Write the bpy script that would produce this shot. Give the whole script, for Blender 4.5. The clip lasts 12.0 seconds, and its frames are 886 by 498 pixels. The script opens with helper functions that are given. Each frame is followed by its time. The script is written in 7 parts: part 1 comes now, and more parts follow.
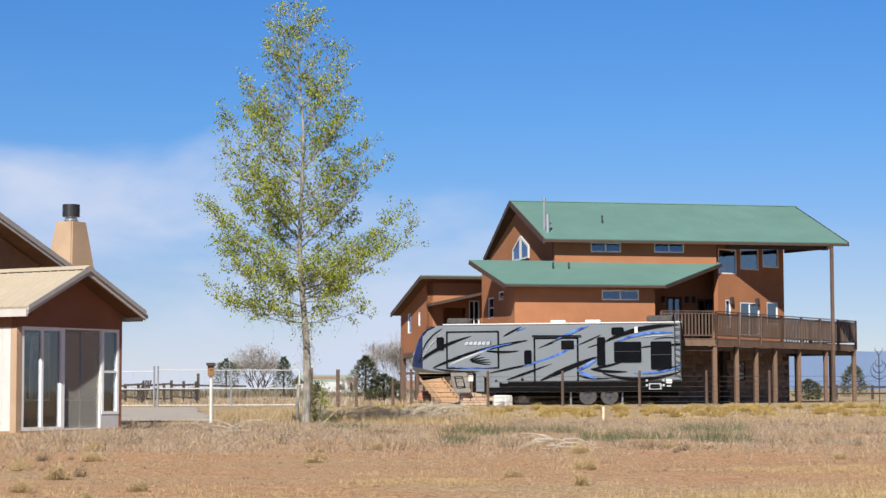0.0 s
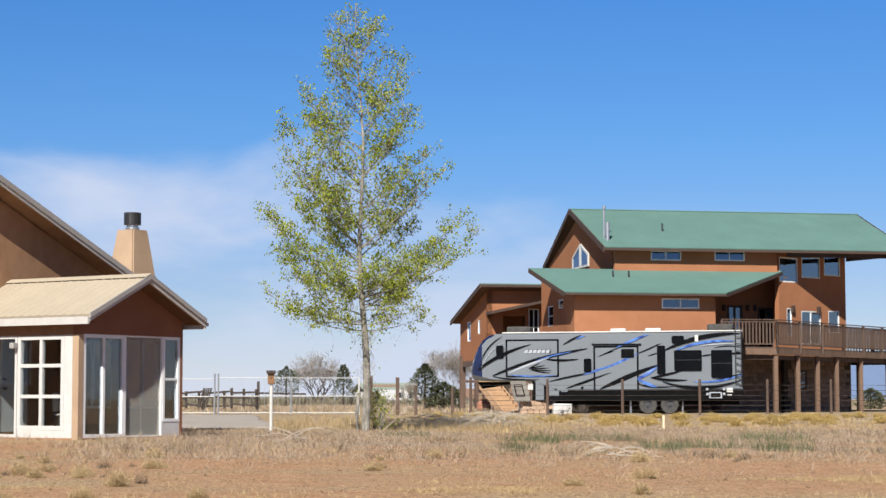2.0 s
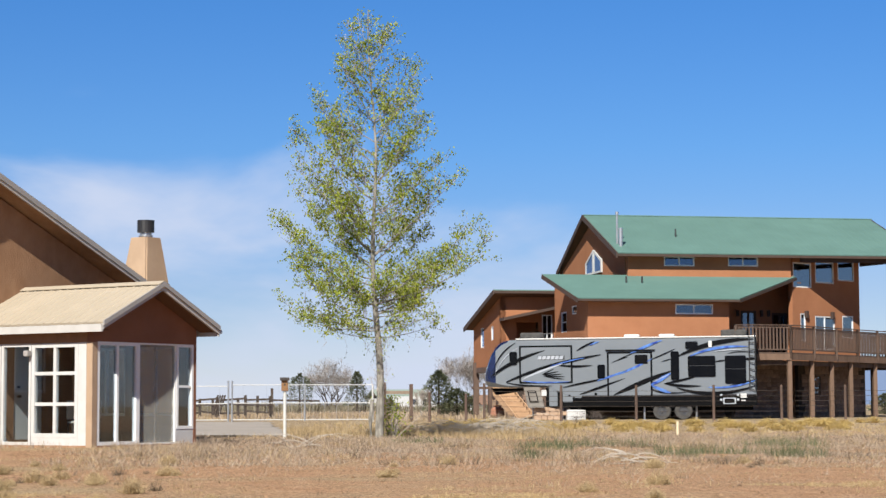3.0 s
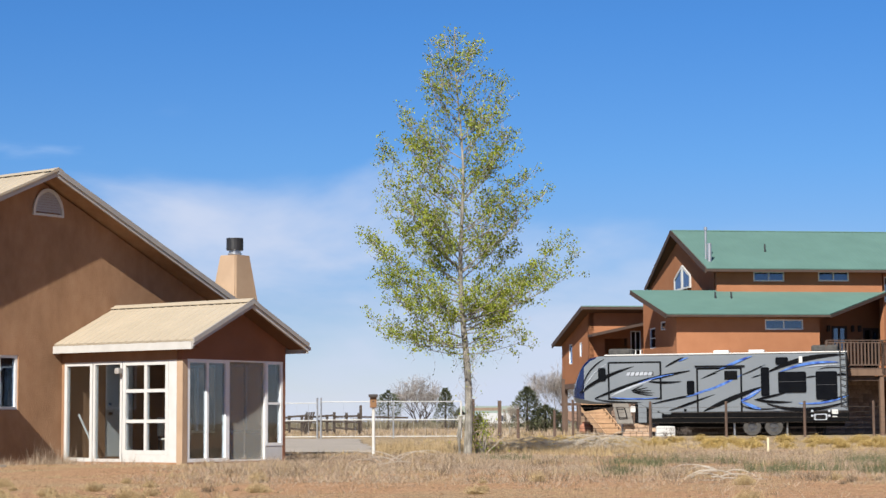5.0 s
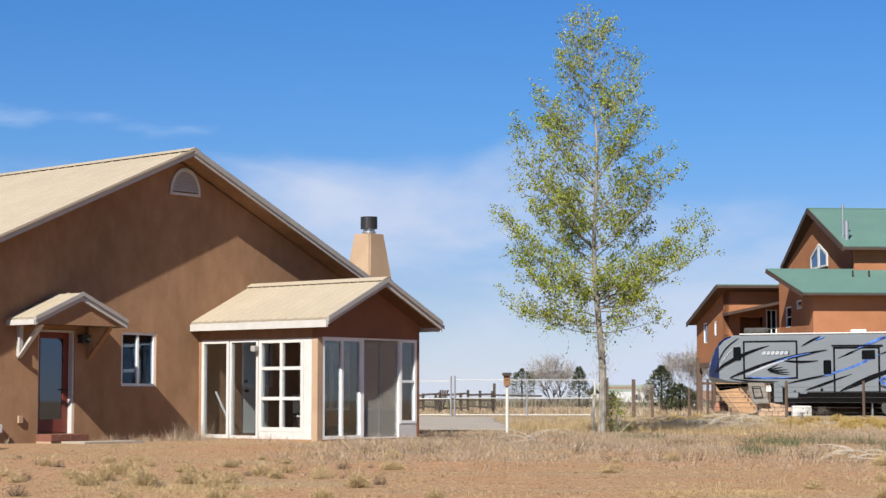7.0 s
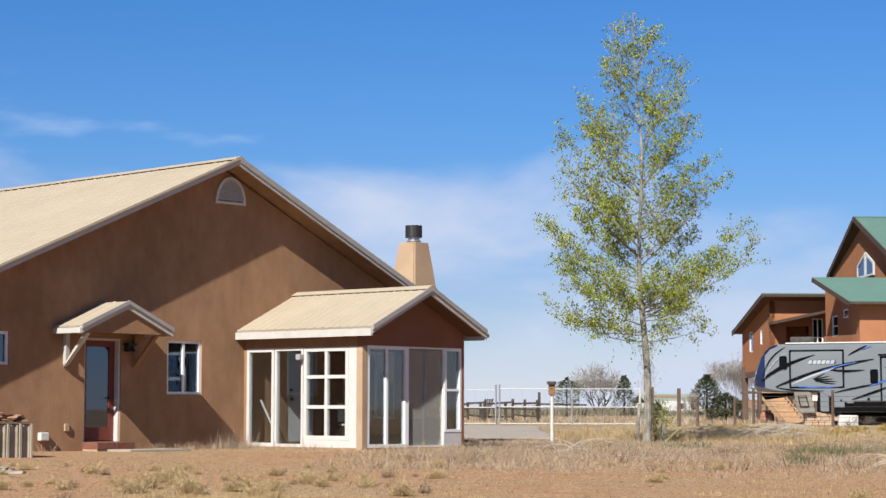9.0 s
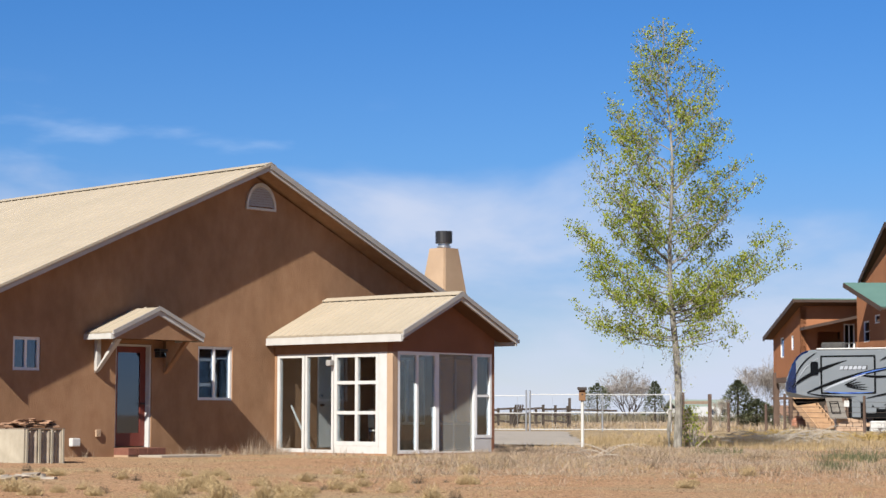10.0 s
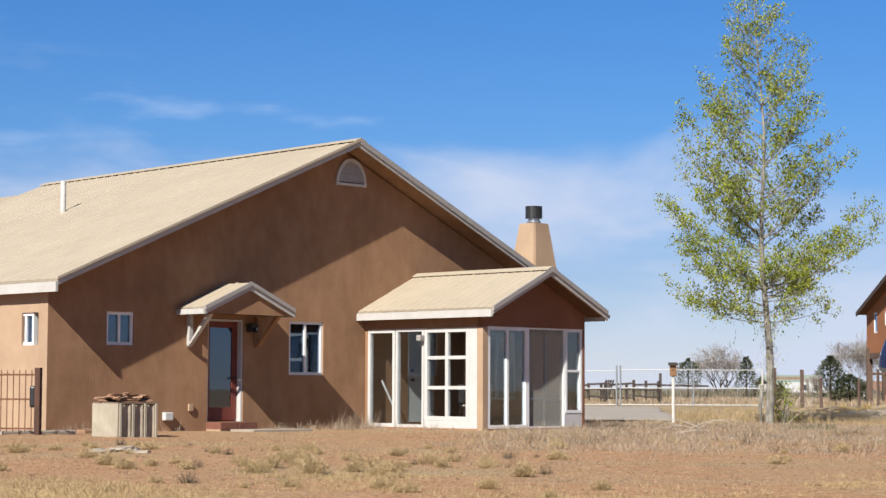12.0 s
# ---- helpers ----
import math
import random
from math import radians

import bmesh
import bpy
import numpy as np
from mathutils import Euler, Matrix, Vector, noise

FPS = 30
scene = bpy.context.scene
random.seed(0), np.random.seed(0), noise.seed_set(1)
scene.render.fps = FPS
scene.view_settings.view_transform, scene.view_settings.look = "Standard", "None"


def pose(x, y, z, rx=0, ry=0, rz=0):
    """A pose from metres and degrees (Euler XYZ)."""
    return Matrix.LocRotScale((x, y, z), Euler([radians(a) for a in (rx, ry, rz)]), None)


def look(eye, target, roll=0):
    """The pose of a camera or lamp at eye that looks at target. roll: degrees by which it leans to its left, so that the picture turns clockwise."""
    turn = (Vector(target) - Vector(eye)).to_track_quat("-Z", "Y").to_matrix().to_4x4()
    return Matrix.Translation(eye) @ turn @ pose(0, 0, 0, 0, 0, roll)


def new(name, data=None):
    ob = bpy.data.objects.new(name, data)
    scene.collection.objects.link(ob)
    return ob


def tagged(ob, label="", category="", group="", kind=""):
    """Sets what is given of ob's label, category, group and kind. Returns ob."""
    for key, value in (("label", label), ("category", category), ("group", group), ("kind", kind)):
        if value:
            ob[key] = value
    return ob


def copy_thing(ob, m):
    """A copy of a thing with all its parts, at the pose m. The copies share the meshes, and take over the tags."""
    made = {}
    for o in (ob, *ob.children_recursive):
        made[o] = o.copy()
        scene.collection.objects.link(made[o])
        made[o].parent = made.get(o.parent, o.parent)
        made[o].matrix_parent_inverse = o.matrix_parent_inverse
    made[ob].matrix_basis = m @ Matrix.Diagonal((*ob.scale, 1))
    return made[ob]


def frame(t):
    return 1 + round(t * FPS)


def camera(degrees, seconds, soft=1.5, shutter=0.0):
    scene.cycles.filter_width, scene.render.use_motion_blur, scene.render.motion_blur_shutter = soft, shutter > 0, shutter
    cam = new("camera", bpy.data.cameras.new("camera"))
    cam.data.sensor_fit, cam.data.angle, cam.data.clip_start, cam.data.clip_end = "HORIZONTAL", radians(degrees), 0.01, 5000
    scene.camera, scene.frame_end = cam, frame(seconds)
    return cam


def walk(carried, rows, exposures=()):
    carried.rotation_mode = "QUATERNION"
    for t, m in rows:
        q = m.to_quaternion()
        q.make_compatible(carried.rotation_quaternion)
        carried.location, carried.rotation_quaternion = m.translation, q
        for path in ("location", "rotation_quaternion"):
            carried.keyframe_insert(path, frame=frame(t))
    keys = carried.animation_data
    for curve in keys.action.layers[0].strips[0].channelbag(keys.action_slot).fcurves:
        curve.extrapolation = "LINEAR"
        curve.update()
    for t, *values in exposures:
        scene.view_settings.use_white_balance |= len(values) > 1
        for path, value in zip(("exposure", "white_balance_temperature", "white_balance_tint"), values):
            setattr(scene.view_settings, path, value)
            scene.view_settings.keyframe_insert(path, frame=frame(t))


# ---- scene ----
# ---------------------------------------------------------------- camera
EYE = 0.8
cam = camera(25.3, 12.0)
PAN = [
    (0.0, -7.638, 4.107, 0.0), (0.5, -7.005, 4.47, -0.276), (1.0, -6.745, 4.506, -0.154), (1.5, -6.262, 4.381, 0.056),
    (2.0, -5.905, 4.346, 0.144), (2.5, -5.737, 4.426, 0.086), (4.5, -3.894, 4.904, -0.21), (5.0, -2.974, 5.023, -0.11),
    (5.5, -2.072, 4.738, 0.005), (6.0, -0.843, 4.464, -0.022), (6.5, 0.0, 4.49, -0.162), (7.0, 0.913, 4.406, 0.15),
    (9.0, 2.216, 4.656, 0.255), (9.5, 2.604, 4.733, 0.119), (10.0, 3.094, 4.821, 0.256), (10.5, 3.617, 4.842, 0.27),
    (11.0, 4.326, 4.522, 0.603), (11.5, 4.995, 4.216, 0.403), (12.0, 5.711, 4.093, 0.364),
]
walk(cam, [(t, pose(0, 0, EYE, 90 + pitch, 0, yaw) @ pose(0, 0, 0, 0, 0, roll - 0.157)) for t, yaw, pitch, roll in PAN])

# ---------------------------------------------------------------- light
SUN_WAY = Vector((0.70, 1.72, -1.5)).normalized()
sun_up = math.asin(-SUN_WAY.z)
sun_data = bpy.data.lights.new("sun", "SUN")
sun_data.energy, sun_data.angle, sun_data.color = 5.0, radians(0.53), (1.0, 0.96, 0.87)
sun = new("sun", sun_data)
sun.matrix_world = look((-40, -90, 80), Vector((-40, -90, 80)) + SUN_WAY)
scene.view_settings.exposure = 0.838


def node(nt, kind, **values):
    n = nt.nodes.new(kind)
    for key, value in values.items():
        n.inputs[key].default_value = value
    return n


def build_world():
    world = bpy.data.worlds.new("sky")
    scene.world = world
    world.use_nodes = True
    nt = world.node_tree
    nt.nodes.clear()
    out = nt.nodes.new("ShaderNodeOutputWorld")
    bg = node(nt, "ShaderNodeBackground", Strength=0.0393)
    sky = nt.nodes.new("ShaderNodeTexSky")
    sky.sky_type, sky.sun_disc = "NISHITA", False
    sky.sun_elevation, sky.sun_rotation = sun_up, math.atan2(-SUN_WAY.x, -SUN_WAY.y)
    sky.altitude, sky.air_density, sky.dust_density, sky.ozone_density = 1900, 1.0, 0.12, 1.5
    # deep dry-air blue that pales towards the horizon
    coord = nt.nodes.new("ShaderNodeTexCoord")
    sep = nt.nodes.new("ShaderNodeSeparateXYZ")
    nt.links.new(coord.outputs["Generated"], sep.inputs[0])
    tint = nt.nodes.new("ShaderNodeValToRGB")
    tint.color_ramp.elements[0].position, tint.color_ramp.elements[0].color = 0.0, (0.95, 0.94, 1.16, 1)
    tint.color_ramp.elements[1].position, tint.color_ramp.elements[1].color = 0.30, (0.42, 0.93, 1.54, 1)
    for at, c in ((1.0, (0.17, 0.37, 0.64, 1)), (0.6, (0.23, 0.50, 0.87, 1)), (0.06, (0.77, 0.89, 1.21, 1)), (0.13, (0.56, 0.97, 1.45, 1)), (0.20, (0.46, 0.98, 1.58, 1))):
        tint.color_ramp.elements.new(at).color = c
    nt.links.new(sep.outputs["Z"], tint.inputs[0])
    mul = nt.nodes.new("ShaderNodeVectorMath")
    mul.operation = "MULTIPLY"
    nt.links.new(sky.outputs[0], mul.inputs[0])
    nt.links.new(tint.outputs[0], mul.inputs[1])
    # thin drifting cloud: broad low veils and a few high wisps
    mp = nt.nodes.new("ShaderNodeMapping")
    mp.inputs["Location"].default_value = (0.35, 0.0, 0.12)
    mp.inputs["Rotation"].default_value = (0, radians(-14), 0)
    mp.inputs["Scale"].default_value = (2.6, 2.6, 7.5)
    nt.links.new(coord.outputs["Generated"], mp.inputs[0])
    veil = node(nt, "ShaderNodeTexNoise", Scale=1.5, Detail=6.0, Roughness=0.52, Distortion=0.3)
    nt.links.new(mp.outputs[0], veil.inputs["Vector"])
    low = nt.nodes.new("ShaderNodeMapRange")
    low.interpolation_type = "SMOOTHSTEP"
    low.inputs[1].default_value, low.inputs[2].default_value, low.inputs[3].default_value, low.inputs[4].default_value = 0.02, 0.15, 0.16, -0.16
    nt.links.new(sep.outputs["Z"], low.inputs[0])
    add = nt.nodes.new("ShaderNodeMath")
    nt.links.new(veil.outputs[0], add.inputs[0])
    nt.links.new(low.outputs[0], add.inputs[1])
    amount = nt.nodes.new("ShaderNodeMapRange")
    amount.interpolation_type = "SMOOTHSTEP"
    amount.inputs[1].default_value, amount.inputs[2].default_value, amount.inputs[4].default_value = 0.43, 0.66, 0.92
    nt.links.new(add.outputs[0], amount.inputs[0])
    # the veil thins out towards the right-hand side of the sky
    east = nt.nodes.new("ShaderNodeMapRange")
    east.interpolation_type = "SMOOTHSTEP"
    east.inputs[1].default_value, east.inputs[2].default_value, east.inputs[3].default_value, east.inputs[4].default_value = 0.08, 0.27, 1.0, 0.12
    nt.links.new(sep.outputs["X"], east.inputs[0])
    fade = nt.nodes.new("ShaderNodeMath")
    fade.operation = "MULTIPLY"
    nt.links.new(amount.outputs[0], fade.inputs[0])
    nt.links.new(east.outputs[0], fade.inputs[1])
    mix = nt.nodes.new("ShaderNodeMix")
    mix.data_type = "RGBA"
    nt.links.new(fade.outputs[0], mix.inputs[0])
    nt.links.new(mul.outputs[0], mix.inputs[6])
    mix.inputs[7].default_value = (9.1, 10.1, 12.6, 1)
    # a few small high wisps
    mp2 = nt.nodes.new("ShaderNodeMapping")
    mp2.inputs["Location"].default_value = (0.9, 0.0, 0.4)
    mp2.inputs["Rotation"].default_value = (0, radians(-22), 0)
    mp2.inputs["Scale"].default_value = (7.0, 7.0, 26.0)
    nt.links.new(coord.outputs["Generated"], mp2.inputs[0])
    fleck = node(nt, "ShaderNodeTexNoise", Scale=1.3, Detail=5.0, Roughness=0.5)
    nt.links.new(mp2.outputs[0], fleck.inputs["Vector"])
    spot = nt.nodes.new("ShaderNodeMapRange")
    spot.interpolation_type = "SMOOTHSTEP"
    spot.inputs[1].default_value, spot.inputs[2].default_value, spot.inputs[4].default_value = 0.57, 0.76, 0.30
    nt.links.new(fleck.outputs[0], spot.inputs[0])
    fade2 = nt.nodes.new("ShaderNodeMath")
    fade2.operation = "MULTIPLY"
    nt.links.new(spot.outputs[0], fade2.inputs[0])
    band = nt.nodes.new("ShaderNodeValToRGB")
    band.color_ramp.interpolation = "EASE"
    band.color_ramp.elements[0].position, band.color_ramp.elements[0].color = 0.105, (0, 0, 0, 1)
    band.color_ramp.elements[1].position, band.color_ramp.elements[1].color = 0.132, (1, 1, 1, 1)
    for at, v in ((0.15, 1.0), (0.172, 0.0)):
        band.color_ramp.elements.new(at).color = (v, v, v, 1)
    nt.links.new(sep.outputs["Z"], band.inputs[0])
    west = nt.nodes.new("ShaderNodeMapRange")
    west.interpolation_type = "SMOOTHSTEP"
    west.inputs[1].default_value, west.inputs[2].default_value, west.inputs[3].default_value, west.inputs[4].default_value = -0.13, -0.07, 1.0, 0.0
    nt.links.new(sep.outputs["X"], west.inputs[0])
    where = nt.nodes.new("ShaderNodeMath")
    where.operation = "MULTIPLY"
    nt.links.new(band.outputs[0], where.inputs[0])
    nt.links.new(west.outputs[0], where.inputs[1])
    nt.links.new(where.outputs[0], fade2.inputs[1])
    mix2 = nt.nodes.new("ShaderNodeMix")
    mix2.data_type = "RGBA"
    nt.links.new(fade2.outputs[0], mix2.inputs[0])
    nt.links.new(mix.outputs[2], mix2.inputs[6])
    mix2.inputs[7].default_value = (11.4, 12.8, 15.4, 1)
    nt.links.new(mix2.outputs[2], bg.inputs[0])
    nt.links.new(bg.outputs[0], out.inputs[0])


build_world()

# ---------------------------------------------------------------- materials
def material(name, colour, rough=0.8, metal=0.0, spread=0.0, second=None, scale=6.0, bump=0.0, bump_scale=40.0, spec=0.3, stain=0.0, stain_scale=0.7, stretch=(1, 1, 1), random_tone=0.0):
    """A surface: base colour varied at two scales, with fine relief."""
    m = bpy.data.materials.new(name)
    m.use_nodes = True
    nt = m.node_tree
    bsdf = nt.nodes["Principled BSDF"]
    bsdf.inputs["Roughness"].default_value = rough
    bsdf.inputs["Metallic"].default_value = metal
    bsdf.inputs["Specular IOR Level"].default_value = spec
    c = (*colour, 1)
    bsdf.inputs["Base Color"].default_value = c
    m.diffuse_color = c
    coord = nt.nodes.new("ShaderNodeTexCoord")
    mapping = nt.nodes.new("ShaderNodeMapping")
    mapping.inputs["Scale"].default_value = stretch
    nt.links.new(coord.outputs["Object"], mapping.inputs[0])
    last = None
    if second:
        n1 = node(nt, "ShaderNodeTexNoise", Scale=scale, Detail=6.0, Roughness=0.65)
        nt.links.new(mapping.outputs[0], n1.inputs["Vector"])
        ramp = nt.nodes.new("ShaderNodeValToRGB")
        ramp.color_ramp.elements[0].position, ramp.color_ramp.elements[1].position = 0.35, 0.68
        ramp.color_ramp.elements[0].color, ramp.color_ramp.elements[1].color = c, (*second, 1)
        nt.links.new(n1.outputs[0], ramp.inputs[0])
        last = ramp.outputs[0]
    if stain:
        n2 = node(nt, "ShaderNodeTexNoise", Scale=stain_scale, Detail=4.0, Roughness=0.6)
        nt.links.new(mapping.outputs[0], n2.inputs["Vector"])
        rng = node(nt, "ShaderNodeMapRange")
        rng.inputs[1].default_value, rng.inputs[2].default_value = 0.3, 0.7
        rng.inputs[3].default_value, rng.inputs[4].default_value = 1 - stain, 1 + stain * 0.5
        nt.links.new(n2.outputs[0], rng.inputs[0])
        mul = nt.nodes.new("ShaderNodeVectorMath")
        mul.operation = "MULTIPLY"
        if last:
            nt.links.new(last, mul.inputs[0])
        else:
            mul.inputs[0].default_value = colour
        nt.links.new(rng.outputs[0], mul.inputs[1])
        last = mul.outputs[0]
    if random_tone:
        info = nt.nodes.new("ShaderNodeObjectInfo")
        geo = nt.nodes.new("ShaderNodeNewGeometry")
        add = nt.nodes.new("ShaderNodeMath")
        add.operation = "ADD"
        nt.links.new(info.outputs["Random"], add.inputs[0])
        nt.links.new(geo.outputs["Random Per Island"], add.inputs[1])
        rng = node(nt, "ShaderNodeMapRange")
        rng.inputs[2].default_value = 2.0
        rng.inputs[3].default_value, rng.inputs[4].default_value = 1 - random_tone, 1 + random_tone
        nt.links.new(add.outputs[0], rng.inputs[0])
        mul = nt.nodes.new("ShaderNodeVectorMath")
        mul.operation = "MULTIPLY"
        if last:
            nt.links.new(last, mul.inputs[0])
        else:
            mul.inputs[0].default_value = colour
        nt.links.new(rng.outputs[0], mul.inputs[1])
        last = mul.outputs[0]
    if last:
        nt.links.new(last, bsdf.inputs["Base Color"])
    if bump:
        n3 = node(nt, "ShaderNodeTexNoise", Scale=bump_scale, Detail=4.0)
        nt.links.new(mapping.outputs[0], n3.inputs["Vector"])
        b = node(nt, "ShaderNodeBump", Strength=bump, Distance=0.02)
        nt.links.new(n3.outputs[0], b.inputs["Height"])
        nt.links.new(b.outputs[0], bsdf.inputs["Normal"])
    return m


def glass(name, tint, gloss=0.04, ior=1.5, coat=(0.9, 0.95, 1, 1)):
    """A pane: clear or tinted see-through with a mirror coat that grows at grazing angles."""
    m = bpy.data.materials.new(name)
    m.use_nodes = True
    nt = m.node_tree
    nt.nodes.clear()
    out = nt.nodes.new("ShaderNodeOutputMaterial")
    clear = node(nt, "ShaderNodeBsdfTransparent", Color=(*tint, 1))
    shine = node(nt, "ShaderNodeBsdfGlossy", Color=coat, Roughness=gloss)
    look_on = node(nt, "ShaderNodeLayerWeight", Blend=0.5)
    bend = nt.nodes.new("ShaderNodeMath")
    bend.operation = "POWER"
    bend.inputs[1].default_value = 5.0
    rng = nt.nodes.new("ShaderNodeMapRange")
    rng.inputs[3].default_value, rng.inputs[4].default_value = ((ior - 1) / (ior + 1)) ** 2, 1.0
    mix = nt.nodes.new("ShaderNodeMixShader")
    nt.links.new(look_on.outputs["Facing"], bend.inputs[0])
    nt.links.new(bend.outputs[0], rng.inputs[0])
    nt.links.new(rng.outputs[0], mix.inputs[0])
    nt.links.new(clear.outputs[0], mix.inputs[1])
    nt.links.new(shine.outputs[0], mix.inputs[2])
    nt.links.new(mix.outputs[0], out.inputs[0])
    return m


STUCCO_A = material("brown_stucco", (0.2425, 0.1359, 0.0774), 0.95, second=(0.2967, 0.1746, 0.1032), scale=3.0, bump=0.45, bump_scale=45, spec=0.1, stain=0.2, stain_scale=0.5, stretch=(1, 1, 0.55))
STUCCO_TAN = material("tan_stucco", (0.3311, 0.2305, 0.1565), 0.95, second=(0.3698, 0.2623, 0.1806), scale=2, bump=0.5, bump_scale=55, spec=0.1, stain=0.12, stain_scale=0.9)
# brown stucco made darker and redder, the sunroom gable's shade painted in
STUCCO_SHADED = material("shade_darkened_stucco", (0.1935, 0.0903, 0.05504), 0.95, second=(0.2236, 0.1075, 0.06708), scale=1.3, bump=0.5, bump_scale=55, spec=0.1, stain=0.14, stain_scale=0.6)
STUCCO_B = material("rust_stucco", (0.264, 0.115, 0.059), 0.95, second=(0.294, 0.132, 0.069), scale=1.2, bump=0.3, bump_scale=50, spec=0.1, stain=0.1, stain_scale=0.4)
ROOF_TAN = material("tan_metal_roofing", (0.352, 0.298, 0.226), 0.5, second=(0.386, 0.325, 0.248), scale=1.5, spec=0.4, stain=0.06)
ROOF_GREEN = material("green_metal_roofing", (0.092, 0.166, 0.146), 0.6, second=(0.102, 0.183, 0.161), scale=0.8, spec=0.1, stain=0.08, stain_scale=0.3)
FASCIA_WHITE = material("white_fascia_paint", (0.43, 0.4171, 0.3999), 0.6, second=(0.3698, 0.3526, 0.3311), scale=3, spec=0.3)
FASCIA_GREY = material("grey_trim_metal", (0.258, 0.2408, 0.2322), 0.5, second=(0.301, 0.2838, 0.2666), scale=3)
EDGE_DARK = material("dark_weathered_edge_metal", (0.1032, 0.0946, 0.09288), 0.55, second=(0.1376, 0.129, 0.1247), scale=3)
FASCIA_BROWN = material("brown_fascia_paint", (0.043, 0.02752, 0.0215), 0.7, second=(0.0602, 0.03698, 0.02838), scale=3)
SOFFIT = material("brown_soffit", (0.0946, 0.0473, 0.0258), 0.9, second=(0.1118, 0.0559, 0.03096), scale=3)
VINYL = material("white_vinyl", (0.473, 0.4687, 0.4601), 0.45, second=(0.4214, 0.4128, 0.3999), scale=5, spec=0.4)
# same white as VINYL, brightened to lift frames that stand in shade
FRAME_BRIGHTENED = material("white_frame_lifted_for_shade", (0.6708, 0.6751, 0.6794), 0.4, second=(0.6192, 0.6192, 0.6149), scale=5, spec=0.4)
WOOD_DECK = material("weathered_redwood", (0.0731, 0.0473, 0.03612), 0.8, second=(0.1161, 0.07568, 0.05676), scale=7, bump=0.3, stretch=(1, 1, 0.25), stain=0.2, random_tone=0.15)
# deck redwood again, lightened to paint the sun onto joists and posts
WOOD_DECK_LIT = material("redwood_lightened_for_sun", (0.125, 0.078, 0.053), 0.8, second=(0.17, 0.108, 0.075), scale=7, bump=0.3, stretch=(1, 1, 0.25), stain=0.2, random_tone=0.12)
WOOD_GREY = material("weathered_grey_wood", (0.172, 0.1247, 0.0903), 0.9, second=(0.258, 0.1978, 0.1505), scale=9, bump=0.4, stretch=(1, 1, 0.2), stain=0.2, random_tone=0.2)
WOOD_DARK = material("dark_creosoted_wood", (0.0387, 0.0301, 0.0258), 0.9, second=(0.0731, 0.05676, 0.0473), scale=8, bump=0.4, random_tone=0.2)
GLASS = glass("window_glass", (0.78, 0.83, 0.86), 0.02, 1.85)
GLASS_PORCH = glass("porch_glass", (0.62, 0.67, 0.72), 0.02, 2.0)
# blue coats paint a deeper sky into reflections; dark tints stand for dim rooms
GLASS_SKY = glass("sky_reflecting_glass", (0.22, 0.27, 0.33), 0.02, 3.6, (0.75, 0.88, 1.0, 1))
GLASS_DARK = glass("blue_coated_window_glass", (0.30, 0.35, 0.42), 0.02, 2.4, (0.6, 0.76, 1.0, 1))
ROOM = material("room_wall", (0.3612, 0.3182, 0.2666), 0.9, second=(0.4128, 0.3612, 0.301), scale=2)
BLACK = material("black_metal", (0.01032, 0.01032, 0.01204), 0.45, spec=0.5, second=(0.01892, 0.0172, 0.0172), scale=6)
STEEL = material("galvanised_steel", (0.4816, 0.4902, 0.4988), 0.35, metal=0.8, second=(0.3956, 0.4042, 0.4128), scale=12)
WHITE_PIPE = material("white_painted_pipe", (0.50, 0.497, 0.486), 0.5, second=(0.43, 0.42, 0.40), scale=7)


# ---------------------------------------------------------------- mesh helpers
def part(name, bm, mat, parent, label=""):
    """Links a bmesh as one mesh object under a thing or part."""
    me = bpy.data.meshes.new(name)
    bmesh.ops.recalc_face_normals(bm, faces=bm.faces)
    bm.to_mesh(me)
    bm.free()
    if mat:
        me.materials.append(mat)
    ob = new(name, me)
    ob.parent = parent
    if label:
        ob["label"] = label
    return ob


def thing(name, label, category, m, group="", kind=""):
    ob = new(name)
    ob.empty_display_size = 0.3
    ob.matrix_world = m
    return tagged(ob, label, category, group, kind)


def solid(name, bm, mat, m, label, category, group="", kind=""):
    """A thing that is one mesh."""
    ob = part(name, bm, mat, None)
    ob.matrix_world = m
    return tagged(ob, label, category, group, kind)


def hexa(bm, pts):
    """A six-sided solid from 8 corners: four below, then four above, both anticlockwise."""
    v = [bm.verts.new(p) for p in pts]
    for f in ((3, 2, 1, 0), (4, 5, 6, 7), (0, 1, 5, 4), (1, 2, 6, 5), (2, 3, 7, 6), (3, 0, 4, 7)):
        bm.faces.new([v[i] for i in f])
    return v


def box(bm, x0, x1, y0, y1, z0, z1):
    return hexa(bm, [(x0, y0, z0), (x1, y0, z0), (x1, y1, z0), (x0, y1, z0), (x0, y0, z1), (x1, y0, z1), (x1, y1, z1), (x0, y1, z1)])


def bm_box(x0, x1, y0, y1, z0, z1, bevel=0.0):
    bm = bmesh.new()
    box(bm, x0, x1, y0, y1, z0, z1)
    if bevel:
        bmesh.ops.bevel(bm, geom=bm.edges[:], offset=bevel, segments=2, affect="EDGES", profile=0.5)
    return bm


